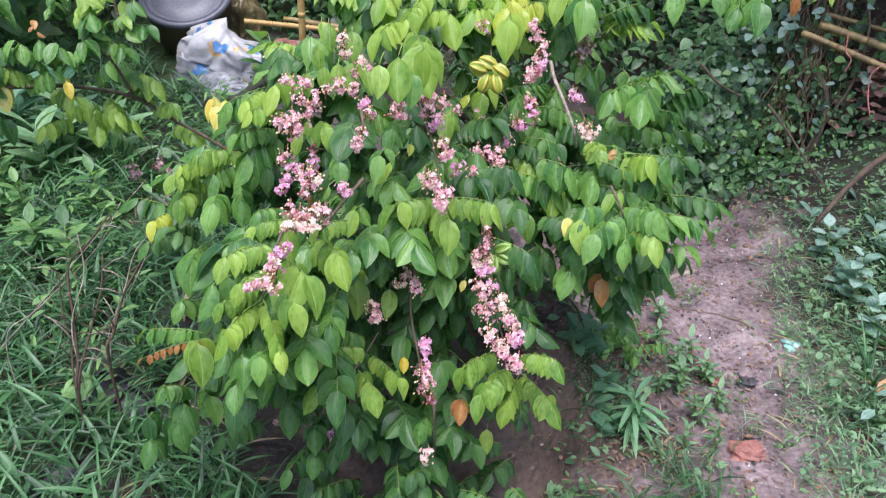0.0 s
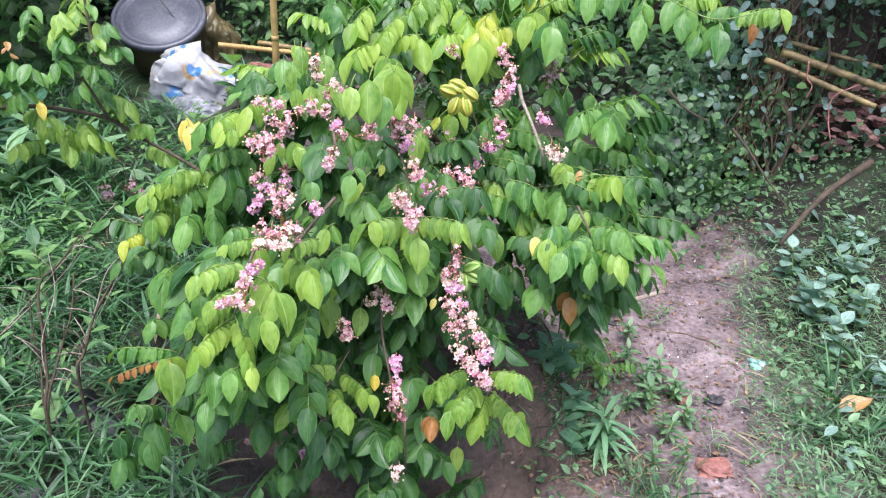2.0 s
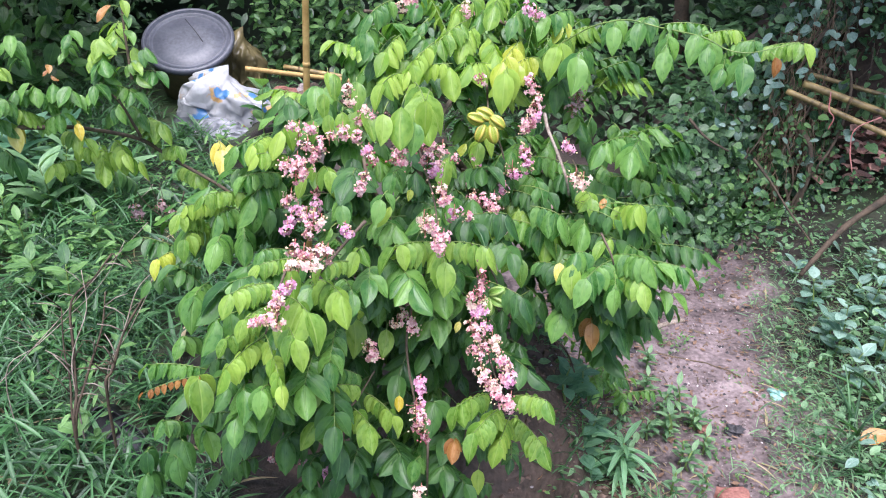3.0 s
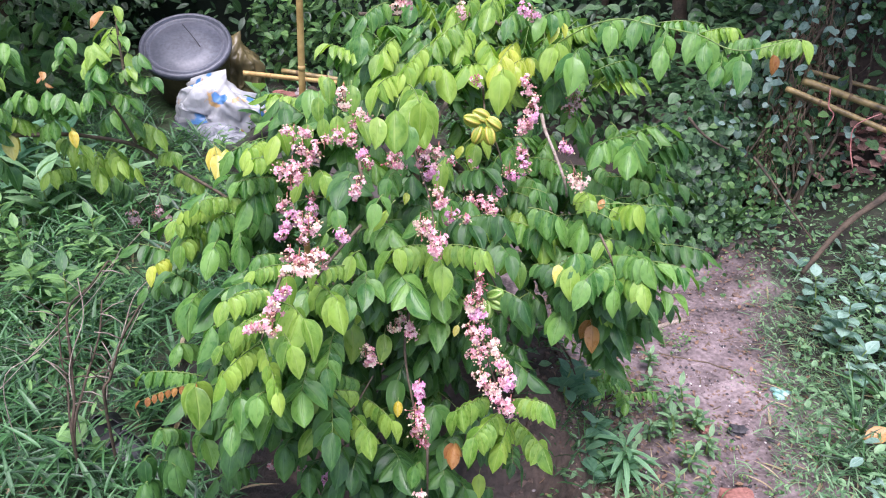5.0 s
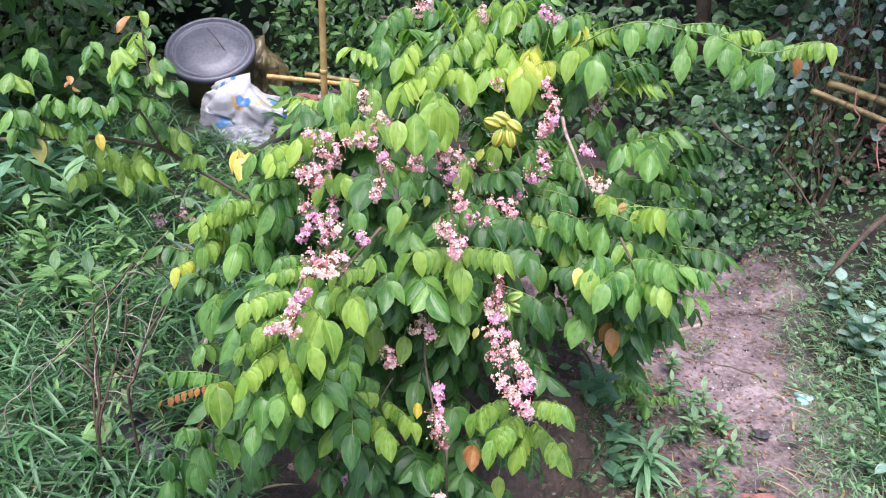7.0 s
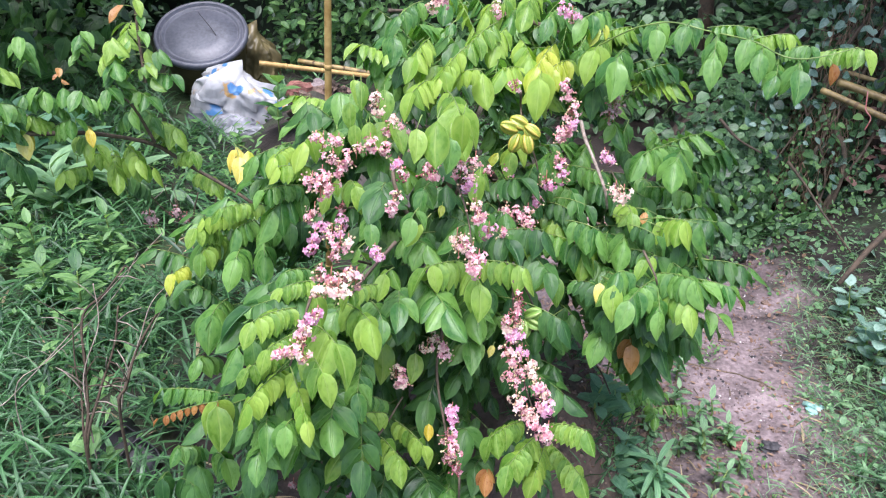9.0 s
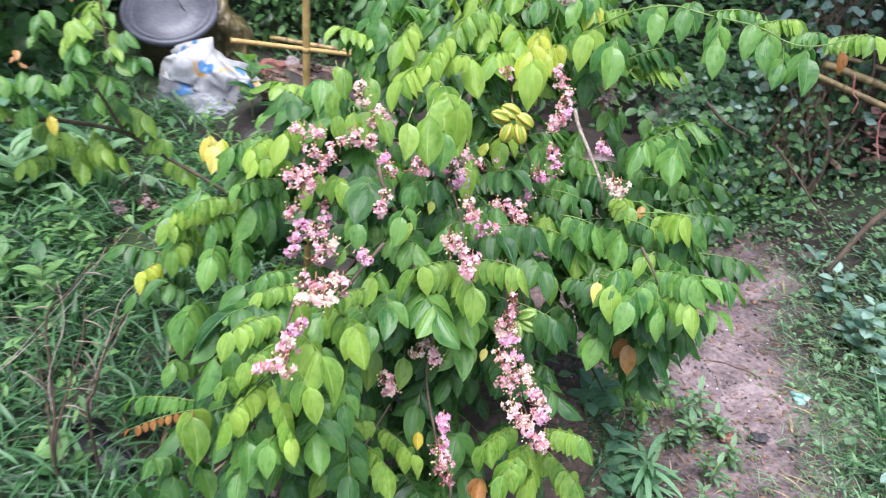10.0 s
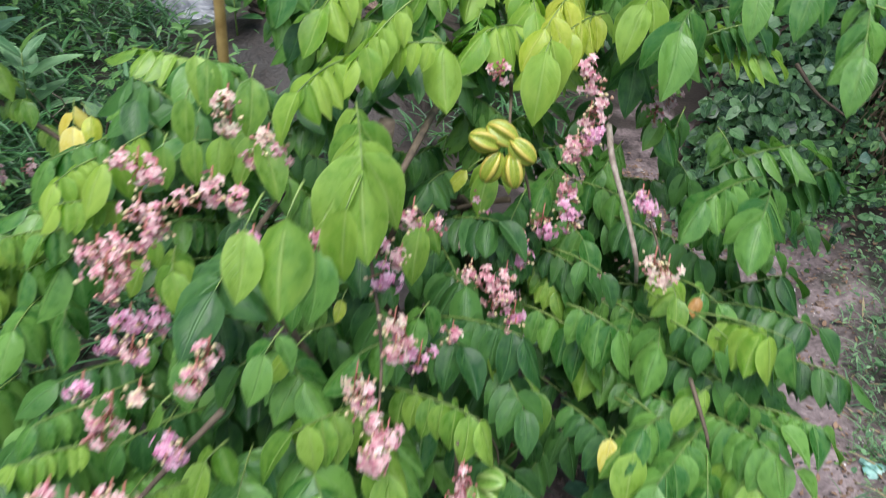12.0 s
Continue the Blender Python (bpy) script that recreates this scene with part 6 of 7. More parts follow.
for i in range(90):
    a, r = rnd(0, 6.283), rnd(0.05, 1.0) ** 0.6
    x, y = -0.50 + math.cos(a) * 0.36 * r, 4.02 + math.sin(a) * 0.55 * r
    z = rnd(0.012, 0.05)
    lump("earth_clod", (x, y, ground_z(x, y) + z * 0.2), (z, z * rnd(.7, 1), z * rnd(.5, .8)), "brown clod of earth on the rubble heap", "earth", rng.choice((MOUND, MOUND, HUMUS)), i * 2.1, "earth clods", 0.9, 9, boxy=0.12)

# ---- right bank ----
HANG = blade(5, 2, 0.58, 0.42, 0.12, 0.16, sharp=0.85)


def bank_face(u, w):
    """The overgrown bank: u runs along it from the path, w from its foot to its top."""
    x = 0.98 + 1.9 * u + 0.10 * math.sin(u * 7) + 0.12 * w * (1 - u)
    y = 3.35 + 0.25 * u + 0.30 * w + 0.10 * math.sin(u * 11) - 0.45 * max(0.0, u - 0.35)
    z = w * (0.55 + 0.85 * min(1.0, u * 3.0)) * (1.0 if u < 0.42 else max(0.45, 1 - 2.4 * (u - 0.42)))
    return Vector((x, y, z))


def vines(name, count, size, material, label, u=(0, 1), w=(0, 1), depth=0.16):
    mats = []
    for i in range(count):
        uu, ww = rnd(*u), rnd(*w)
        if 0.29 < uu < 0.85 and 0.2 < ww and bank_face(uu, ww).z < 0.62 and rng.random() < 0.8:
            continue
        if uu > 0.30 and noise.noise(bank_face(uu, ww) * 4.5) + 0.5 * noise.noise(bank_face(uu, ww) * 11) < -0.12 + 0.18 * ww and rng.random() < 0.8:
            continue
        p = bank_face(uu, ww) + Vector((rnd(-.05, .05), rnd(-depth, 0.12), rnd(-.05, .05)))
        d = Vector((rnd(-.8, .8), rnd(-.8, .1), rnd(-0.9, 0.25)))
        mats.append(frame_at(p, d, (rnd(-.7, .6), rnd(-1.0, -0.3), rnd(0.2, 1.0)), size[0] + (size[1] - size[0]) * rng.random() ** 1.8, rnd(0.7, 1.2)))
    return thing(name, (0, 0, 0), label, "vines", kind="stuff", mesh=scatter(name, [(HANG, mats[::2]), (HEART, mats[1::2])], material))


def bank():
    nu, nw = 40, 16
    v, f = [], []
    for i in range(nu + 1):
        for j in range(nw + 1):
            p = bank_face(i / nu * 1.25 - 0.1, j / nw)
            p.y += 0.10 + 0.08 * noise.noise(p * 4)
            p.x += 0.05 * noise.noise(p * 5 + Vector((3, 0, 0)))
            if j == 0:
                p.z = -0.1
            v.append(p)
    for i in range(nu):
        for j in range(nw):
            a = i * (nw + 1) + j
            f.append((a, a + nw + 1, a + nw + 2, a + 1))
    back = [(p[0] + 0.3, p[1] + 0.9, p[2]) for p in v]
    k = len(v)
    f += [(a + k, b + k, c + k, d + k) for d, c, b, a in f[:]]
    for i in range(nu):
        a, b = i * (nw + 1) + nw, (i + 1) * (nw + 1) + nw
        f.append((a, b, b + k, a + k))
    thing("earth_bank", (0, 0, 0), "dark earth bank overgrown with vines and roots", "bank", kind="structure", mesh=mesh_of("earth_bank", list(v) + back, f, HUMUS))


bank()
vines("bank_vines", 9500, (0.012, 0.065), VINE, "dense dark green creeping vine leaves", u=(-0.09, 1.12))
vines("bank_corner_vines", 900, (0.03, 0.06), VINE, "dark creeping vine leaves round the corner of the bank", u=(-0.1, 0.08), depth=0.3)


def bank_top():
    mats = []
    for i in range(2600):
        q = bank_face(rnd(-0.1, 1.15), 1.0) + Vector((rnd(0, 0.3), rnd(0.1, 1.0), rnd(0.0, 0.12)))
        mats.append(frame_at(q, (rnd(-1, 1), rnd(-1, 1), rnd(-0.3, 0.4)), (0, -0.2, 1), rnd(0.05, 0.10), rnd(0.8, 1.2)))
    thing("bank_top_vines", (0, 0, 0), "creeping vines on the top of the bank", "vines", kind="stuff", mesh=scatter("bank_top_vines", [(HANG, mats)], VINE))


bank_top()
vines("bank_vines_light", 700, (0.010, 0.045), WEED, "small light green leaves among the vines", depth=0.2)
# paler leaves among the dark ones; their glints are in the leaf colour
vines("bank_vines_pale", 430, (0.022, 0.055), VINE_PALE, "pale grey-green vine leaves, the light on them put into the colour", u=(0.0, 0.9), depth=0.24)
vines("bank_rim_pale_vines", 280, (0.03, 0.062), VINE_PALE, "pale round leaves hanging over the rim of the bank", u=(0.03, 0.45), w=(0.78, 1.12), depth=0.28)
vines("bank_face_weeds", 800, (0.015, 0.045), WEED, "bright green leafy weeds on the lower bank", u=(-0.08, 0.22), w=(0.0, 0.62), depth=0.30)
vines("bank_rim_vines", 1300, (0.02, 0.065), VINE, "dark vine leaves hanging over the rim of the bank", u=(-0.1, 0.95), w=(0.9, 1.12), depth=0.16)
vines("bank_foot_creepers", 1100, (0.018, 0.04), VINE, "small dark creepers at the foot of the bank", w=(-0.05, 0.4), depth=0.6)
vines("bank_foot_weeds", 1500, (0.010, 0.024), WEED, "small bright green weeds at the foot of the bank", w=(-0.05, 0.4), depth=0.6)


def rootlets():
    """Dry hanging roots and stems on the bank."""
    vs, fs = [], []
    for i in range(110):
        p = bank_face(rnd(0.0, 0.4) if i < 60 else rnd(0.15, 0.28), rnd(0.35, 1.05)) + Vector((0, rnd(-0.1, 0.02), 0))
        q = p + Vector((rnd(-.1, .1), rnd(-.05, .05), -rnd(0.08, 0.35)))
        v, f = tube(smooth_line([p, p.lerp(q, 0.5) + Vector((rnd(-.04, .04), -0.03, 0)), q], 3), [rnd(0.0008, 0.0024)] * 7, 4)
        k = len(vs)
        vs += v
        fs += [tuple(a + k for a in g) for g in f]
    thing("hanging_roots", (0, 0, 0), "tangle of dry brown roots hanging from the bank", "roots", kind="stuff", mesh=mesh_of("hanging_roots", vs, fs, BARK))


rootlets()


def fibrous_roots():
    vs, fs = [], []
    for i in range(420):
        p = bank_face(rng.gauss(0.18, 0.030), rnd(0.3, 1.0)) + Vector((0, rnd(-0.16, -0.02), 0))
        q = p + Vector((rnd(-.06, .06), rnd(-.04, .04), -rnd(0.06, 0.3)))
        v, f = tube(smooth_line([p, p.lerp(q, 0.5) + Vector((rnd(-.04, .04), -0.03, 0)), q], 3), [rnd(0.0006, 0.0017)] * 7, 4)
        k = len(vs)
        vs += v
        fs += [tuple(a + k for a in g) for g in f]
    thing("fibrous_roots", (0, 0, 0), "mat of fine pale brown roots hanging down", "roots", kind="stuff", mesh=mesh_of("fibrous_roots", vs, fs, ROOT))


fibrous_roots()


def vine_trunks():
    """Woody stems twisting up the bank."""
    for k, (u, r) in enumerate(((0.20, 0.012), (0.215, 0.008), (0.24, 0.007), (0.17, 0.005), (0.13, 0.004), (0.07, 0.005))):
        pts = []
        for j in range(7):
            pts.append(bank_face(u + 0.04 * math.sin(j * 1.3 + k * 2.1), 0.08 + j * 0.16) + Vector((rnd(-.02, .02), -0.12 + rnd(-.03, .02), 0)))
        pts = smooth_line(pts, 5)
        v, f = tube([p - pts[0] for p in pts], [r * (1 - 0.4 * i / len(pts)) for i in range(len(pts))], 8, wobble=0.4)
        thing("vine_stem", pts[0], "twisted brown woody vine stem on the bank", "vine", "woody vine stems", mesh=mesh_of("vine_stem", v, f, BARK))


vine_trunks()

# ---- woods ----
BIG = blade(5, 2, 0.36, 0.45, 0.12, 0.15)


def woods(name, count, box, size, label, material, down=0.5):
    k1, k2 = [], []
    for i in range(count):
        p = (rnd(box[0], box[1]), rnd(box[2], box[3]), rnd(box[4], box[5]))
        if -1.95 < p[0] < 0.1 and p[1] < 5.15 and p[2] < 1.2:
            continue
        d = (rnd(-1, 1), rnd(-1, 0.3), rnd(-1, 0.6) - down * 0.3)
        (k1 if rng.random() < 0.5 else k2).append(frame_at(p, d, (rnd(-.4, .4), -0.5, 0.8), rnd(*size), rnd(0.8, 1.3)))
    return thing(name, (0, 0, 0), label, "trees", kind="stuff", mesh=scatter(name, [(BIG, k1), (HANG, k2)], material))


woods("woods_leaves", 14000, (-5, 5, 4.9, 6.2, 0.0, 2.6), (0.035, 0.11), "dense undergrowth of the woods, forest shade put into its dark leaves", WOODS)
# unseen leaves added overhead to keep skylight off the woods
woods("woods_canopy", 4500, (-6, 6, 4.9, 8, 2.5, 3.6), (0.12, 0.3), "unseen leaf canopy added to shade the woods", WOODS)
# likewise added out of view, only to darken the bank below
woods("bank_canopy", 1400, (1.05, 3.6, 2.7, 4.6, 1.7, 2.6), (0.12, 0.24), "unseen leaves added above the bank to shade it", WOODS)
woods("woods_edge", 4200, (-3.6, 1.2, 4.45, 5.2, 0.0, 0.75), (0.025, 0.08), "green bushes at the edge of the woods", VINE)
woods("rubble_bush", 1500, (-1.35, 0.3, 5.16, 5.5, 0.05, 0.85), (0.03, 0.085), "green leaves of a bush behind the rubble", WEED)
woods("side_branches", 420, (-2.5, -1.4, 2.9, 3.7, 0.95, 1.6), (0.11, 0.19), "broad glossy leaves of a bush beside the clearing", LEAF["g"], 1.2)
woods("woods_side", 2600, (-4.0, -1.75, 3.3, 4.8, 0.0, 1.9), (0.07, 0.15), "dark broad-leaved branches at the side", LEAF["d"])


# Near-black curved wall added behind the leaves; its colour stands for deep shade.
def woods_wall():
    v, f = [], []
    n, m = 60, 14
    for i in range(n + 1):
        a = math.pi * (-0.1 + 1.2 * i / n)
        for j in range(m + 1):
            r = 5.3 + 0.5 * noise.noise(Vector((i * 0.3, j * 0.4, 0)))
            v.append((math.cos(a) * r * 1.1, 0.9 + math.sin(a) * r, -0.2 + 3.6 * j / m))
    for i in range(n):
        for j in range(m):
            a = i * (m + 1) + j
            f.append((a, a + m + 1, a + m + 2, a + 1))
    thing("backdrop", (0, 0, 0), "near-black wall painting the unlit depth of the woods", "backdrop", kind="structure", mesh=mesh_of("backdrop", v, f, rough_surface("woods_deep_shade", (0.006, 0.012, 0.006), (0.016, 0.03, 0.014), 2, 0.9, 0.5)))


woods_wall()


def tree_stem(a, b, r, label="slim dark bare sapling in the undergrowth"):
    p, q = Vector(a), Vector(b)
    pts = smooth_line([p, p.lerp(q, 0.5) + Vector((rnd(-.1, .1), 0, 0)), q], 6)
    v, f = tube([x - p for x in pts], [r * (1 - 0.3 * i / len(pts)) for i in range(len(pts))], 9, wobble=0.2)
    thing("sapling", p, label, "tree", "saplings in the woods", mesh=mesh_of("sapling", v, f, BARK_DARK))


for i in range(9):
    x = -3.2 + i * 0.75 + rnd(-.3, .3)
    if -2.2 < x < 0.2:
        continue
    tree_stem((x, rnd(4.7, 5.5), 0), (x + rnd(-.3, .3), rnd(4.7, 5.5), 3.0), rnd(0.02, 0.05))

# ---- plants and litter near the path ----
stem_plant("broad_leaf_weed", (1.389, 2.461, 0.0), 0.24, 16, 0.06, WEED_PALE, "leafy plant with pale round leaves beside the path", blade(6, 4, 0.72, 0.48, 0.08, 0.15), group="pale leafy plants")
stem_plant("broad_leaf_weed", (1.371, 2.711, 0.0), 0.20, 12, 0.055, WEED_PALE, "leafy plant with pale round leaves beside the path", blade(6, 4, 0.72, 0.48, 0.08, 0.15), group="pale leafy plants")
stem_plant("broad_leaf_weed", (1.568, 2.631, 0.0), 0.26, 14, 0.06, WEED_PALE, "leafy plant with pale round leaves beside the path", blade(6, 4, 0.72, 0.48, 0.08, 0.15), group="pale leafy plants")
stem_plant("star_weed", (0.590, 1.800, 0.0), 0.13, 26, 0.10, WEED_STAR, "bright green weed with narrow radiating leaves", blade(7, 2, 0.15, 0.5, 0.2, 0.45), tilt=0.15)
stem_plant("broad_leaf_weed", (0.480, 1.760, 0.0), 0.14, 14, 0.065, WEED_BLUE, "leafy weed with bluish green oval leaves", OVAL, group="bluish leafy weeds")
stem_plant("broad_leaf_weed", (0.756, 2.011, 0.0), 0.08, 12, 0.045, WEED_LAWN, "low green weed on the bare soil", blade(6, 2, 0.3, 0.45, 0.15, 0.3), group="green leafy weeds")
for x, y in ((-1.05, 2.15), (-1.25, 2.3), (-1.42, 2.15), (-1.32, 1.95), (-1.62, 2.4), (-1.15, 2.55), (-1.5, 2.6), (-1.75, 2.65), (-1.36, 2.45), (-1.55, 2.25)):
    stem_plant("broad_leaf_weed", (x, y, ground_z(x, y)), rnd(0.18, 0.30), 15, rnd(0.06, 0.10), WEED, "tall weed with long oval green leaves in grass", blade(6, 4, 0.45, 0.45, 0.1, 0.25), group="tall weeds", tilt=0.5)


def dead_stems(place, ways, label):
    """Bare dark stalks of a dead shrub, forking from one foot."""
    base = Vector(place)
    ob = thing("dead_shrub", base, label, "shrub", "dead shrubs")
    for w in ways:
        q = Vector(w)
        pts = smooth_line([Vector((0, 0, 0))] + [q * k + Vector((rnd(-.016, .016), rnd(-.016, .016), 0)) for k in (0.3, 0.65)] + [q], 4)
        v, f = tube(pts, [0.0050 * (1 - 0.6 * i / len(pts)) for i in range(len(pts))], 5, wobble=0.3)
        part("stalk", mesh_of("stalk", v, f, BARK_DARK), ob)
        for k in range(3):
            s = pts[rng.randrange(2, len(pts) - 1)]
            e = s + Vector((rnd(-.12, .14), rnd(-.08, .08), rnd(0.08, 0.24)))
            line = smooth_line([s, s.lerp(e, 0.5) + Vector((rnd(-.02, .02), 0, -0.02)), e], 4)
            v, f = tube(line, [0.0024 * (1 - 0.6 * i / len(line)) for i in range(len(line))], 4)
            part("side_twig", mesh_of("side_twig", v, f, BARK_DARK), ob)
            for q in range(1):
                s2 = line[rng.randrange(3, len(line))]
                e2 = s2 + Vector((rnd(-.06, .06), rnd(-.04, .04), rnd(0.02, 0.09)))
                v, f = tube([s2, s2.lerp(e2, 0.5) + Vector((0.006, 0, 0)), e2], [0.0016, 0.0012, 0.0008], 4)
                part("side_twig", mesh_of("side_twig", v, f, BARK_PALE), ob)


def dead_shrub(stalks, label):
    """Crooked bare stalks of a dead shrub, each rooted in the grass, with short broken side twigs."""
    base = Vector(stalks[0][1][0])
    base.z = ground_z(base.x, base.y)
    ob = thing("dead_shrub", base, label, "shrub", "dead shrubs")
    for r, pts, material in stalks:
        first = Vector(pts[0])
        foot = Vector((first.x, first.y + 0.01, ground_z(first.x, first.y) - 0.01))
        line = smooth_line([foot] + [Vector(p) for p in pts], 5)
        v, f = tube([p - base for p in line], [r * (1 - 0.55 * i / len(line)) for i in range(len(line))], 6, wobble=0.6)
        part("stalk", mesh_of("stalk", v, f, material), ob)
        for k in range(9 if material is BARK_DARK else 3):
            q = line[rng.randrange(len(line) // 3, len(line))]
            e = q + Vector((rnd(-.06, .06), rnd(-.03, .03), rnd(-0.02, 0.07)))
            v, f = tube([q - base, q.lerp(e, 0.5) + Vector((0, 0, 0.006)) - base, e - base], [r * 0.45, r * 0.35, r * 0.2], 4)
            part("side_twig", mesh_of("side_twig", v, f, rng.choice((BARK_DARK, BARK_PALE))), ob)


dead_shrub([(0.0044, [(-0.726, 1.506, 0.27), (-0.728, 1.540, 0.337), (-0.743, 1.586, 0.429), (-0.757, 1.635, 0.528), (-0.713, 1.663, 0.577), (-0.674, 1.692, 0.632)], BARK_DARK),
            (0.0038, [(-0.724, 1.508, 0.27), (-0.706, 1.565, 0.384), (-0.683, 1.614, 0.478), (-0.682, 1.651, 0.552)], BARK_DARK),
            (0.0030, [(-0.729, 1.510, 0.28), (-0.748, 1.560, 0.370), (-0.765, 1.585, 0.428), (-0.779, 1.628, 0.514)], BARK_DARK),
            (0.0020, [(-0.728, 1.540, 0.30), (-0.740, 1.570, 0.42), (-0.716, 1.620, 0.52), (-0.735, 1.660, 0.60)], BARK_PALE)], "bare dark stalks of a dead shrub in the grass")
dead_shrub([(0.0042, [(-0.660, 1.550, 0.35), (-0.651, 1.572, 0.394), (-0.631, 1.614, 0.474), (-0.599, 1.646, 0.535), (-0.580, 1.668, 0.576)], BARK_DARK),
            (0.0019, [(-0.668, 1.570, 0.33), (-0.634, 1.644, 0.490), (-0.617, 1.676, 0.552), (-0.582, 1.699, 0.593)], BARK_PALE),
            (0.0016, [(-0.670, 1.575, 0.36), (-0.625, 1.634, 0.470), (-0.581, 1.689, 0.573), (-0.545, 1.752, 0.695)], BARK_PALE)], "thin dry forked stalks leaning over the grass")
dead_shrub([(0.0016, [(-0.960, 1.530, 0.29), (-0.915, 1.557, 0.343), (-0.832, 1.607, 0.433), (-0.715, 1.680, 0.570), (-0.605, 1.748, 0.692)], BARK_PALE),
            (0.0014, [(-0.900, 1.560, 0.36), (-0.832, 1.604, 0.428), (-0.707, 1.673, 0.553), (-0.655, 1.725, 0.650)], BARK_PALE)], "long straw coloured stalks leaning across the grass")
dead_stems((-0.957, 2.812, 0.0), ((0.03, 0, 0.30), (0.10, 0.02, 0.34), (-0.06, 0, 0.27)), "pale dry stalks among green weeds")


def nursery_bag(place, turn, label):
    """A black plastic planting bag, slumped, with an open rolled rim."""
    b = Vector(place)
    ob = thing("planting_bag", b, label, "plant pot", "black planting bags")
    prof = [(0.060, 0.0), (0.075, 0.01), (0.082, 0.06), (0.086, 0.11), (0.092, 0.118), (0.090, 0.126), (0.082, 0.122), (0.078, 0.10), (0.05, 0.092), (0.001, 0.09)]
    v, f = lathe([(r * 0.62, z * 0.55 - 0.02) for r, z in prof], 28)
    v = [(x * (1 + 0.5 * noise.noise(Vector((x * 20, y * 20, z * 14)))), y * (1 + 0.5 * noise.noise(Vector((y * 20, x * 20, z * 14)))), z) for x, y, z in v]
    part("bag_wall", mesh_of("bag_wall", v, f, BLACK), ob, b, "", Euler(turn).to_matrix())


nursery_bag((POTS[0][0], POTS[0][1], ground_z(*POTS[0])), (0.9, 0.5, 0), "slumped black plastic planting bag in wet grass")
nursery_bag((POTS[1][0], POTS[1][1], ground_z(*POTS[1])), (0.3, -0.4, 1), "black plastic planting bag under low leaves")
nursery_bag((POTS[2][0], POTS[2][1], ground_z(*POTS[2]) + 0.03), (1.4, 0.3, 0.5), "black plastic planting bag lying on its side")

nursery_bag((POTS[3][0], POTS[3][1], ground_z(*POTS[3])), (0.25, -0.2, 0.4), "open black plastic planting bag with a rolled rim in grass")

lump("brick", (0.898, 1.770, 0.0), (0.045, 0.028, 0.022), "broken red brick lying on the path", "brick", BRICK, 11, "broken bricks", 0.35, 9, boxy=0.9)
lump("brick", (0.882, 2.056, 0.0), (0.018, 0.012, 0.010), "small red brick chip in the soil", "brick", BRICK, 12, "broken bricks", 0.6, 7, boxy=0.9)
lump("brick", (0.724, 2.199, 0.0), (0.016, 0.012, 0.008), "small red brick chip in the soil", "brick", BRICK, 13, "broken bricks", 0.6, 7, boxy=0.9)
lump("brick", (-1.021, 1.579, 0.0), (0.05, 0.04, 0.03), "broken red brick in the grass", "brick", BRICK, 14, "broken bricks", 0.2, 10, boxy=0.6)
lump("stone", (0.973, 2.064, 0.0), (0.024, 0.018, 0.014), "dark grey stone on the path", "stone", STONE_DARK, 15, "stones on the path", 0.9, 8, boxy=0.25)
lump("wrapper", (1.161, 2.267, 0.0), (0.03, 0.022, 0.012), "crumpled pale teal wrapper beside the path", "wrapper", PRINT_TEAL, 16, "wrappers", 1.1, 12, boxy=0.3)
lump("wrapper", (1.237, 3.078, 0.0), (0.03, 0.022, 0.014), "crumpled pale teal wrapper at the path edge", "wrapper", PRINT_TEAL, 17, "wrappers", 1.1, 12, boxy=0.3)
for i in range(46):
    y = rnd(1.5, 3.6)
    x = path_centre(y) + rnd(-0.36, 0.3)
    s = rnd(0.006, 0.016)
    lump("pebble", (x, y, ground_z(x, y) + s * 0.2), (s, s * rnd(.6, 1), s * 0.6), "small stone pressed into the damp path", "stone", rng.choice((STONE, STONE_DARK, MOUND)), i * 1.3, "pebbles on the path", 0.5, 6, boxy=0.5)
DEAD = blade(5, 2, 0.5, 0.42, 0.2, -0.2, wave=0.05)
DEAD_MESH = mesh_of("dead_leaf", DEAD[0], DEAD[1], LITTER, DEAD[2])
for i in range(60):
    y = rnd(1.4, 3.7)
    x = path_centre(y) + rnd(-0.6, 0.45)
    a = rnd(0, 6.28)
    ob = thing("dead_leaf", (x, y, ground_z(x, y) + 0.006), "curled brown dead leaf on the soil", "leaf", "dead leaves", mesh=DEAD_MESH)
    ob.matrix_basis = Matrix.Translation((x, y, ground_z(x, y) + 0.006)) @ Matrix(frame_at((0, 0, 0), (math.cos(a), math.sin(a), 0.05), (0, 0, 1), rnd(0.012, 0.035)).tolist())


def fallen_twig(points, r, label):
    pts = [Vector(p) for p in points]
    pts = [Vector((p.x, p.y, ground_z(p.x, p.y) + r * 0.2)) for p in smooth_line(pts, 5)]
    v, f = tube([p - pts[0] for p in pts], [r] * len(pts), 6, wobble=0.3)
    thing("fallen_twig", pts[0], label, "twig", "twigs on the path", mesh=mesh_of("fallen_twig", v, f, BARK_PALE if r > 0.005 else BARK))


fallen_twig([(0.809, 2.452, 0.0), (0.902, 2.433, 0.0), (0.991, 2.397, 0.0), (1.063, 2.344, 0.0)], 0.0032, "thin reddish root lying across the path")
fallen_twig([(0.742, 2.529, 0.0), (0.847, 2.622, 0.0), (0.937, 2.668, 0.0)], 0.010, "pale root half buried in the path")
fallen_twig([(0.946, 2.608, 0.0), (0.997, 2.590, 0.0)], 0.005, "short dark stick on the path")
fallen_twig([(0.932, 2.756, 0.0), (0.983, 2.744, 0.0)], 0.004, "short dark stick on the path")
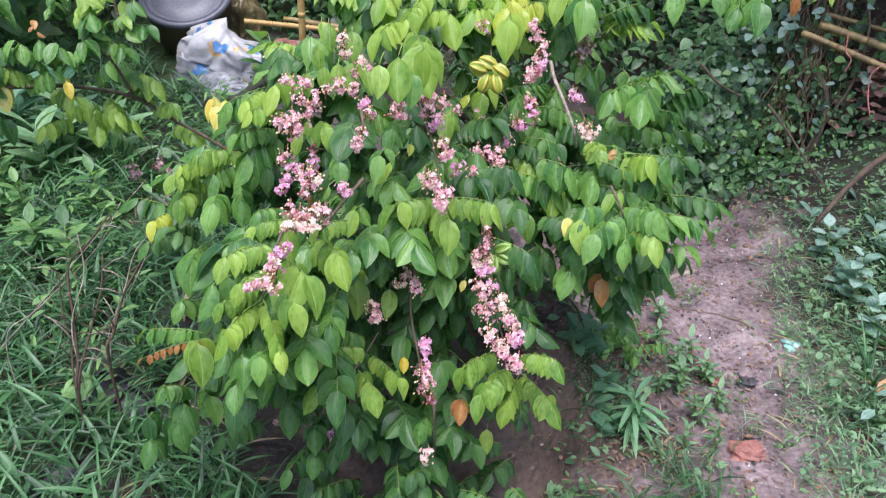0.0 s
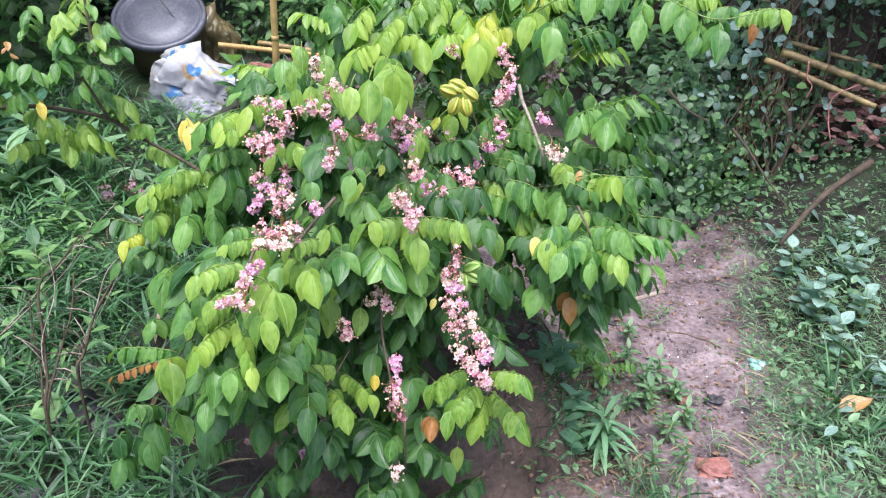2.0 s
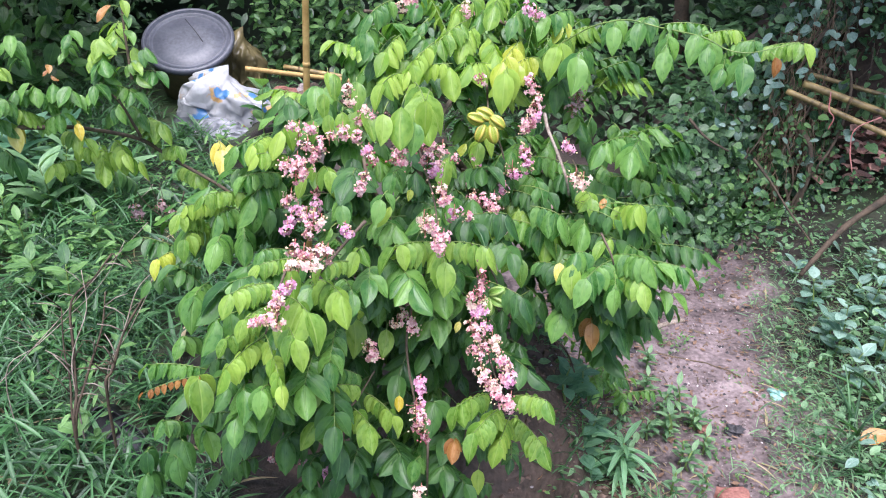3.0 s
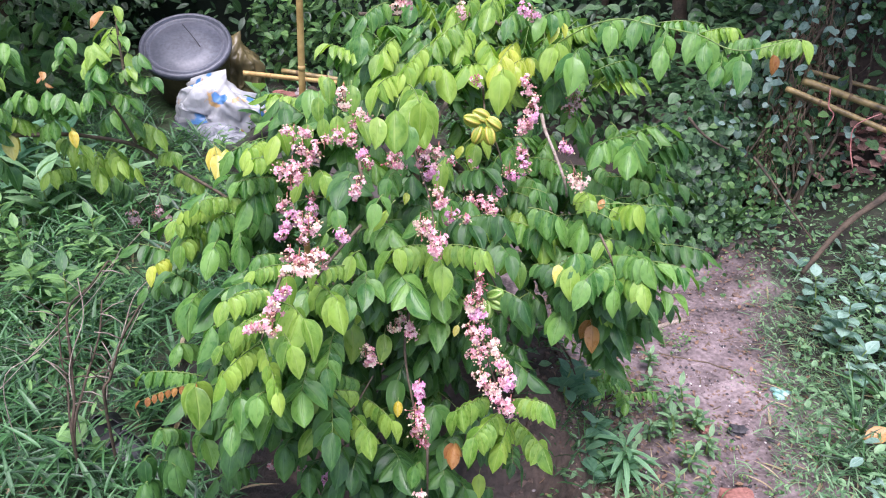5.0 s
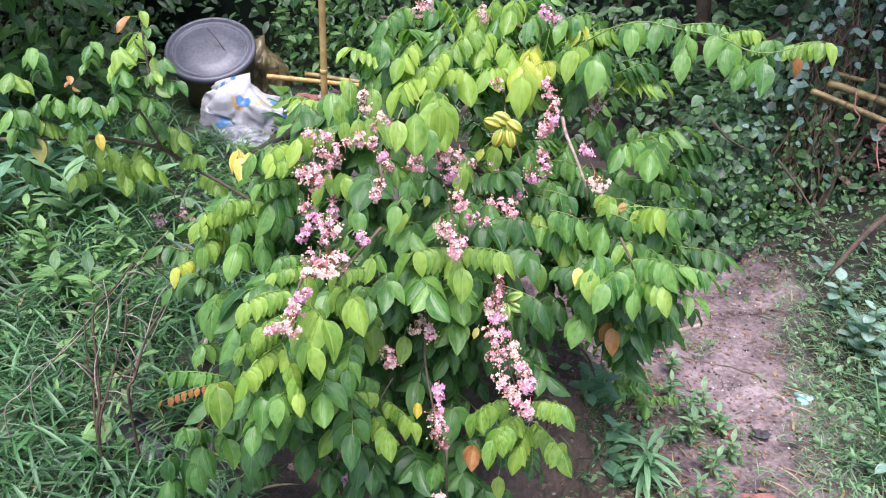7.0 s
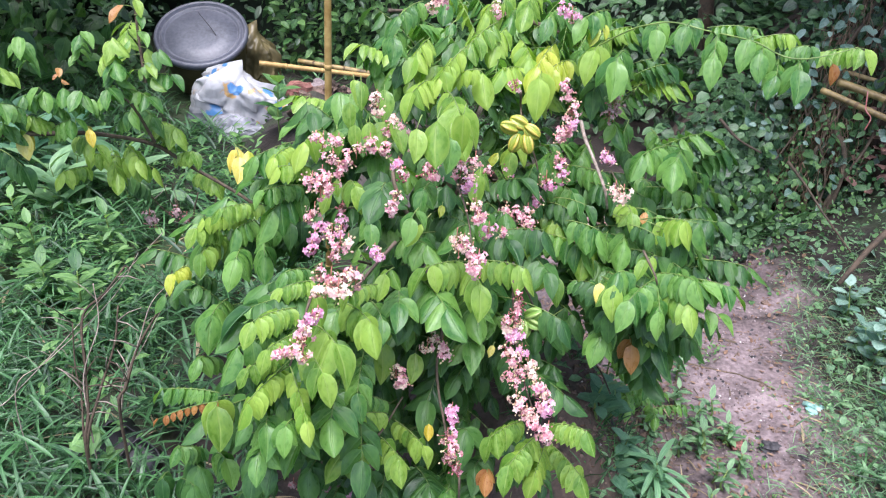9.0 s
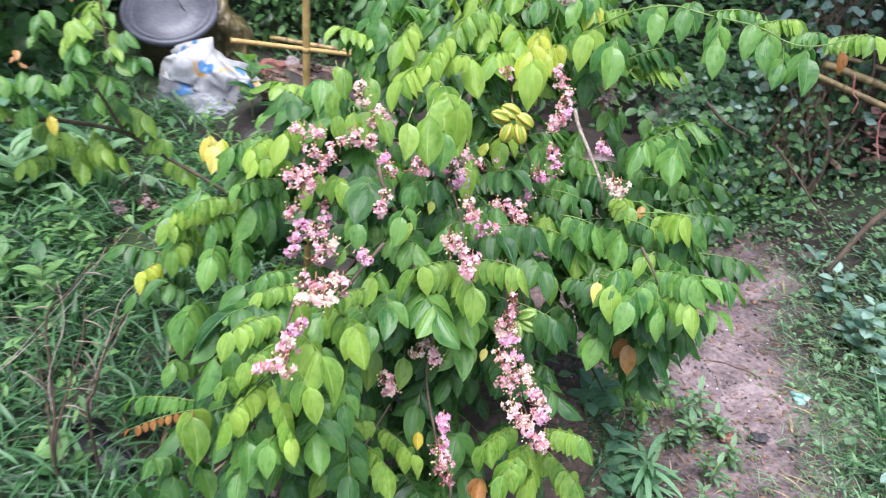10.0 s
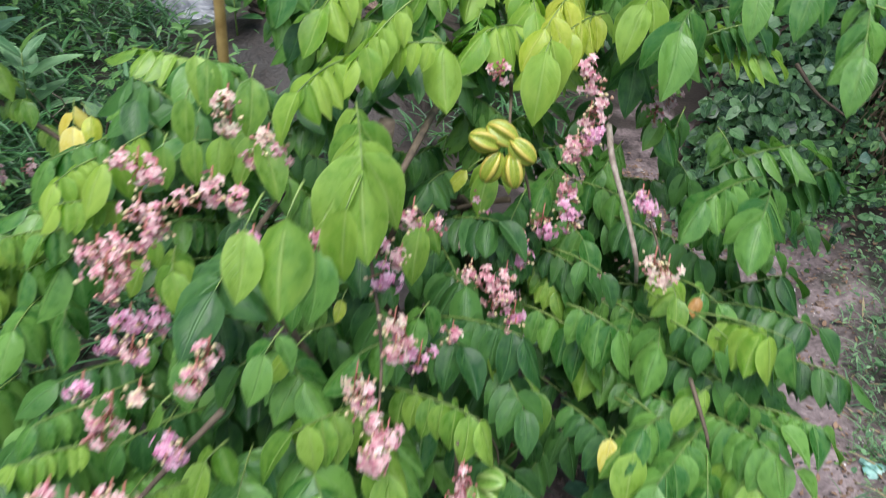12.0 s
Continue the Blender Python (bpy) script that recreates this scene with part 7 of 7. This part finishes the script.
for i in range(60):
    y = rnd(1.6, 3.2)
    x = path_centre(y) + rnd(-0.45, 0.3)
    a = rnd(0, 6.28)
    L = rnd(0.015, 0.05)
    fallen_twig([(x, y, 0), (x + math.cos(a) * L, y + math.sin(a) * L, 0)], rnd(0.0015, 0.003), "short dark stick on the path")

# ---- right bank details ----


def leaning_branch(points, r, label):
    pts = smooth_line(points, 6)
    v, f = tube([p - pts[0] for p in pts], [r * (1 - 0.5 * i / len(pts)) for i in range(len(pts))], 8, wobble=0.3)
    thing("fallen_branch", pts[0], label, "branch", "branches on the bank", mesh=mesh_of("fallen_branch", v, f, BARK_DARK))


leaning_branch([(1.536, 2.692, 0.549), (1.359, 2.590, 0.452), (1.216, 2.475, 0.327)], 0.014, "thick dark branch leaning on the bank")
leaning_branch([(1.139, 2.933, 0.551), (1.192, 2.851, 0.494), (1.235, 2.768, 0.438), (1.296, 2.624, 0.369)], 0.005, "thin bare stem trailing down the bank")
leaning_branch([(0.934, 3.129, 0.622), (0.989, 3.053, 0.578), (1.061, 2.988, 0.554)], 0.006, "thin bare stem trailing down the bank")


def strap():
    pts = smooth_line([(1.477, 3.249, 0.733), (1.461, 3.187, 0.683), (1.480, 3.171, 0.656), (1.468, 3.163, 0.612)], 5)
    v, f = tube([p - pts[0] for p in pts], [0.0026] * len(pts), 6, wobble=0.9)
    thing("strap", pts[0], "faded red plastic strap tied round bamboo poles", "strap", "red straps", mesh=mesh_of("strap", v, f, STRAP))
    pts = smooth_line([(1.542, 2.939, 0.737), (1.473, 2.955, 0.683), (1.467, 2.935, 0.611), (1.482, 2.905, 0.541)], 5)
    v, f = tube([p - pts[0] for p in pts], [0.0022] * len(pts), 6, wobble=0.9)
    thing("strap", pts[0], "faded red plastic strap hanging on the bank", "strap", "red straps", mesh=mesh_of("strap", v, f, STRAP))


strap()
for i in range(90):
    q = bank_face(rnd(0.29, 0.7), rnd(0.2, 0.75)) + Vector((0, rnd(0.02, 0.09), 0))
    if q.z > 0.52:
        continue
    lump("brick", q, (rnd(0.018, 0.038), rnd(0.014, 0.026), rnd(0.008, 0.014)), "broken red brick in a rubble heap", "brick", BRICK, 40 + i, "brick rubble", 0.25, 8, boxy=0.6)

stem_plant("broad_leaf_weed", (-0.833, 3.597, 0.227), 0.26, 11, 0.10, WEED, "leafy weed with reddish tips before the rubble", blade(6, 4, 0.55, 0.5, 0.1, 0.2), group="green leafy weeds", tilt=0.6)
DEAD_PINK = mesh_of("dead_leaf", DEAD[0], DEAD[1], LITTER_PINK, DEAD[2])
for i in range(300):
    q = bank_face(rnd(0.27, 0.6), rnd(0.15, 0.9)) + Vector((0, rnd(-0.10, 0.02), 0))
    if q.z > 0.60:
        continue
    a = rnd(0, 6.28)
    ob = thing("dead_leaf", q, "dry brown leaf among broken bricks", "leaf", "dead leaves", mesh=DEAD_PINK)
    ob.matrix_basis = Matrix.Translation(q) @ Matrix(frame_at((0, 0, 0), (math.cos(a), math.sin(a), rnd(-.3, .3)), (0, -0.4, 1), rnd(0.04, 0.10)).tolist())


def grass_clump(place, count, size, label):
    """A tuft of long arching blades from one root."""
    o = Vector(place)
    o.z = ground_z(o.x, o.y)
    ob = thing("grass_tuft", o, label, "grass", "long grass tufts")
    for t in BLADES:
        me = mesh_of("blade", t[0], t[1], GRASS, t[2])
        for i in range(count // 3):
            a = rnd(0, 6.283)
            d = Vector((math.cos(a), math.sin(a), rnd(0.5, 2.2)))
            bl = part("blade", me, ob, o)
            bl.matrix_basis = Matrix(frame_at((rnd(-.02, .02), rnd(-.02, .02), 0), d, (-d.x, -d.y, 1), size * rnd(0.6, 1.2), 0.5).tolist())


for q, c, z in (((1.323, 2.069, 0.0), 24, 0.20), ((1.469, 2.226, 0.0), 24, 0.24), ((1.192, 1.951, 0.0), 18, 0.15), ((1.316, 1.899, 0.0), 24, 0.20), ((1.140, 3.330, 0.0), 15, 0.30), ((1.255, 3.360, 0.0), 18, 0.34),
                ((-1.326, 2.287, 0.0), 24, 0.26), ((-1.096, 2.060, 0.0), 24, 0.24), ((-0.998, 2.343, 0.0), 24, 0.26), ((-1.142, 1.881, 0.0), 24, 0.22), ((-0.831, 2.166, 0.0), 20, 0.22)):
    grass_clump(q, c, z, "tuft of long arching wet grass blades")

for i in range(110):
    y = rnd(1.45, 3.4)
    x = path_centre(y) + rnd(-0.55, 0.33)
    s = rnd(0.002, 0.006)
    lump("pebble", (x, y, ground_z(x, y) + s * 0.2), (s, s * rnd(.5, 1), s * 0.4), "tiny stone or crumb of soil on the path", "stone", rng.choice((STONE, MOUND, HUMUS)), i * 1.7, "crumbs on the path", 0.5, 4, boxy=0.4)
ob = thing("dead_leaf", (1.294, 1.990, 0.0), "large curled orange dead leaf in the grass", "leaf", "dead leaves", mesh=mesh_of("dead_leaf", DEAD[0], DEAD[1], LEAF["o"], DEAD[2]))
ob.matrix_basis = Matrix.Translation(Vector((1.294, 1.990, 0.0)) + Vector((0, 0, 0.06))) @ Matrix(frame_at((0, 0, 0), (0.9, 0.2, 0.1), (0, -0.4, 1), 0.10).tolist())

# low weeds in the dark leaf tone, the tree's shade put into it
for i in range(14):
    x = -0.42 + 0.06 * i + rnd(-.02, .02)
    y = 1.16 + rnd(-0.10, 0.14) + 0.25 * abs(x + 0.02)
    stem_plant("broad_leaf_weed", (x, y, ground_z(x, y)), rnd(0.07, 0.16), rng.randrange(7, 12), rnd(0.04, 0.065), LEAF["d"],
               "low weed under the tree, its shade put into the dark green leaves", OVAL, group="green leafy weeds", tilt=0.3)


ROUND = blade(6, 4, 0.74, 0.48, 0.08, 0.15)
for q, h in (((1.428, 2.760, 0.0), 0.16), ((1.555, 2.762, 0.0), 0.18), ((1.528, 2.450, 0.0), 0.2), ((1.379, 2.545, 0.0), 0.14), ((1.399, 2.304, 0.0), 0.16), ((1.675, 2.803, 0.0), 0.2), ((1.393, 2.922, 0.0), 0.14), ((1.572, 2.999, 0.0), 0.18), ((1.734, 3.074, 0.0), 0.2), ((1.402, 3.109, 0.0), 0.12)):
    stem_plant("broad_leaf_weed", q, h, 10, rnd(0.045, 0.07), WEED_PALE, "leafy plant with pale round leaves beside the path", ROUND, group="pale leafy plants")
NARROW = blade(5, 2, 0.38, 0.42, 0.12, 0.25)
for q, h in (((0.630, 2.085), 0.07), ((0.702, 1.990), 0.07), ((0.617, 1.833), 0.08), ((0.778, 1.903), 0.07), ((0.858, 2.065), 0.06), ((0.730, 1.761), 0.08), ((0.615, 2.182), 0.06), ((0.810, 1.783), 0.07), ((0.757, 2.359), 0.06), ((0.717, 2.489), 0.06)):
    stem_plant("small_weed", (*q, ground_z(*q)), h, rng.randrange(8, 14), rnd(0.026, 0.040), WEED_LAWN, "small leafy green weed on the bare soil", NARROW, group="small green weeds", tilt=0.4)


def seedling(place, height, fronds, size, material, label, lean=0.0):
    """A young shoot: a thin stem and compound leaves round it."""
    o = Vector(place)
    o.z = ground_z(o.x, o.y)
    ob = thing("tree_seedling", o, label, "seedling", "tree seedlings")
    v, f = tube([Vector((0, 0, -0.01)), Vector((lean * 0.5, 0, height * 0.5)), Vector((lean, 0, height))], [0.003, 0.0025, 0.0018], 5)
    part("stem", mesh_of("stem", v, f, RACHIS), ob)
    for i in range(fronds):
        a = i * 2.4 + rnd(-.3, .3)
        b = o + Vector((lean * 0.6, 0, height * (0.45 + 0.55 * i / fronds)))
        t = b + Vector((math.cos(a), math.sin(a), 0.25)) * rnd(0.07, 0.12)
        part("compound_leaf", leaf_mesh(*leaf_pieces(b, t, rng.randrange(2, 5), size * rnd(0.85, 1.1), 0.75), material), ob, b)


for q, h, n, z in (((0.520, 2.008), 0.12, 6, 0.042), ((0.613, 2.099), 0.15, 5, 0.042), ((0.500, 2.168), 0.22, 5, 0.040)):
    seedling((*q, 0.0), h, n, z, LEAF["g"], "young shoot with dark green compound leaves beside the mound")
for q, h in (((0.463, 1.860), 0.11), ((0.510, 1.815), 0.09), ((0.420, 1.800), 0.10), ((0.585, 1.800), 0.08)):
    stem_plant("broad_leaf_weed", (*q, ground_z(*q)), h, 11, rnd(0.05, 0.065), WEED_BLUE, "leafy weed with bluish green oval leaves", OVAL, group="bluish leafy weeds", tilt=0.35)
for q, h in (((0.808, 2.151), 0.09), ((0.770, 2.110), 0.08), ((0.845, 2.080), 0.07), ((0.760, 2.010), 0.08), ((0.730, 2.215), 0.07), ((0.860, 1.960), 0.06), ((0.800, 1.880), 0.07)):
    stem_plant("small_weed", (*q, ground_z(*q)), h, 12, rnd(0.035, 0.05), WEED_LAWN, "small leafy green weed on the bare soil", NARROW, group="small green weeds", tilt=0.3)
BIG_WEED = blade(7, 4, 0.40, 0.48, 0.1, 0.3, wave=0.012)
for k, (x, y) in enumerate(((-1.68, 3.05), (-1.47, 2.82), (-1.88, 3.30), (-1.45, 3.00), (-1.72, 2.75), (-1.95, 3.00), (-1.58, 3.25), (-1.25, 2.95))):
    stem_plant("broad_leaf_weed", (x, y, ground_z(x, y)), rnd(0.22, 0.32), 14, rnd(0.13, 0.18), WEED_LAWN if k % 2 else WEED_BLUE, "lush tall weed with long fresh green leaves", BIG_WEED, group="tall weeds", tilt=0.8)


def grit(name, count, size, material, label, low=-0.5, high=0.32):
    """Loose crumbs strewn over the path."""
    v = np.array([(1, 0, 0), (-0.8, 0.2, 0.1), (0.1, 0.9, 0), (0, -0.8, -0.1), (0.1, 0.1, 0.8), (-0.1, 0, -0.7)])
    f = np.array([(0, 2, 4), (2, 1, 4), (1, 3, 4), (3, 0, 4), (2, 0, 5), (1, 2, 5), (3, 1, 5), (0, 3, 5)])
    mats = []
    while len(mats) < count:
        y = rnd(1.25, 3.5)
        x = path_centre(y) + rnd(low, high)
        if noise.noise(Vector((x * 6, y * 6, 2))) < rnd(-0.5, 0.2):
            continue
        a = rnd(0, 6.283)
        mats.append(frame_at((x, y, ground_z(x, y)), (math.cos(a), math.sin(a), rnd(-.3, .3)), (rnd(-.4, .4), 0, 1), rnd(*size), rnd(0.6, 1.3)))
    me = scatter(name, [((v, f, np.zeros((6, 2))), mats)], material)
    me.polygons.foreach_set("use_smooth", [False] * len(me.polygons))
    thing(name, (0, 0, 0), label, "gravel", kind="stuff", mesh=me)


grit("path_grit", 2600, (0.0015, 0.005), STONE, "grey and pinkish grit on the damp path")
grit("path_crumbs", 700, (0.0015, 0.005), HUMUS, "dark crumbs of soil on the path")
grit("path_clods", 1200, (0.003, 0.009), MOUND, "brown crumbs of earth on the path")
grit("mound_clods", 2200, (0.004, 0.014), MOUND, "loose brown clods of earth fallen from the mound", -0.62, -0.16)
grit("path_chips", 220, (0.004, 0.011), STONE_DARK, "flat dark chips of bark and stone on the path", -0.5, 0.28)
grit("path_flecks", 110, (0.002, 0.005), PALE, "tiny pale flecks on the damp path", -0.55, 0.28)


def leaf_bits():
    mats = []
    for i in range(1700):
        y = rnd(1.2, 3.5)
        x = path_centre(y) + rnd(-0.55, 0.4)
        a = rnd(0, 6.283)
        mats.append(frame_at((x, y, ground_z(x, y) + 0.003), (math.cos(a), math.sin(a), rnd(-.1, .2)), (rnd(-.3, .3), 0, 1), rnd(0.006, 0.024), rnd(0.4, 1.1)))
    thing("leaf_litter", (0, 0, 0), "bits of dry brown leaf strewn on the path", "leaf litter", kind="stuff", mesh=scatter("leaf_litter", [(blade(3, 2, 0.5, 0.42, 0.2, -0.2), mats)], LITTER))


leaf_bits()
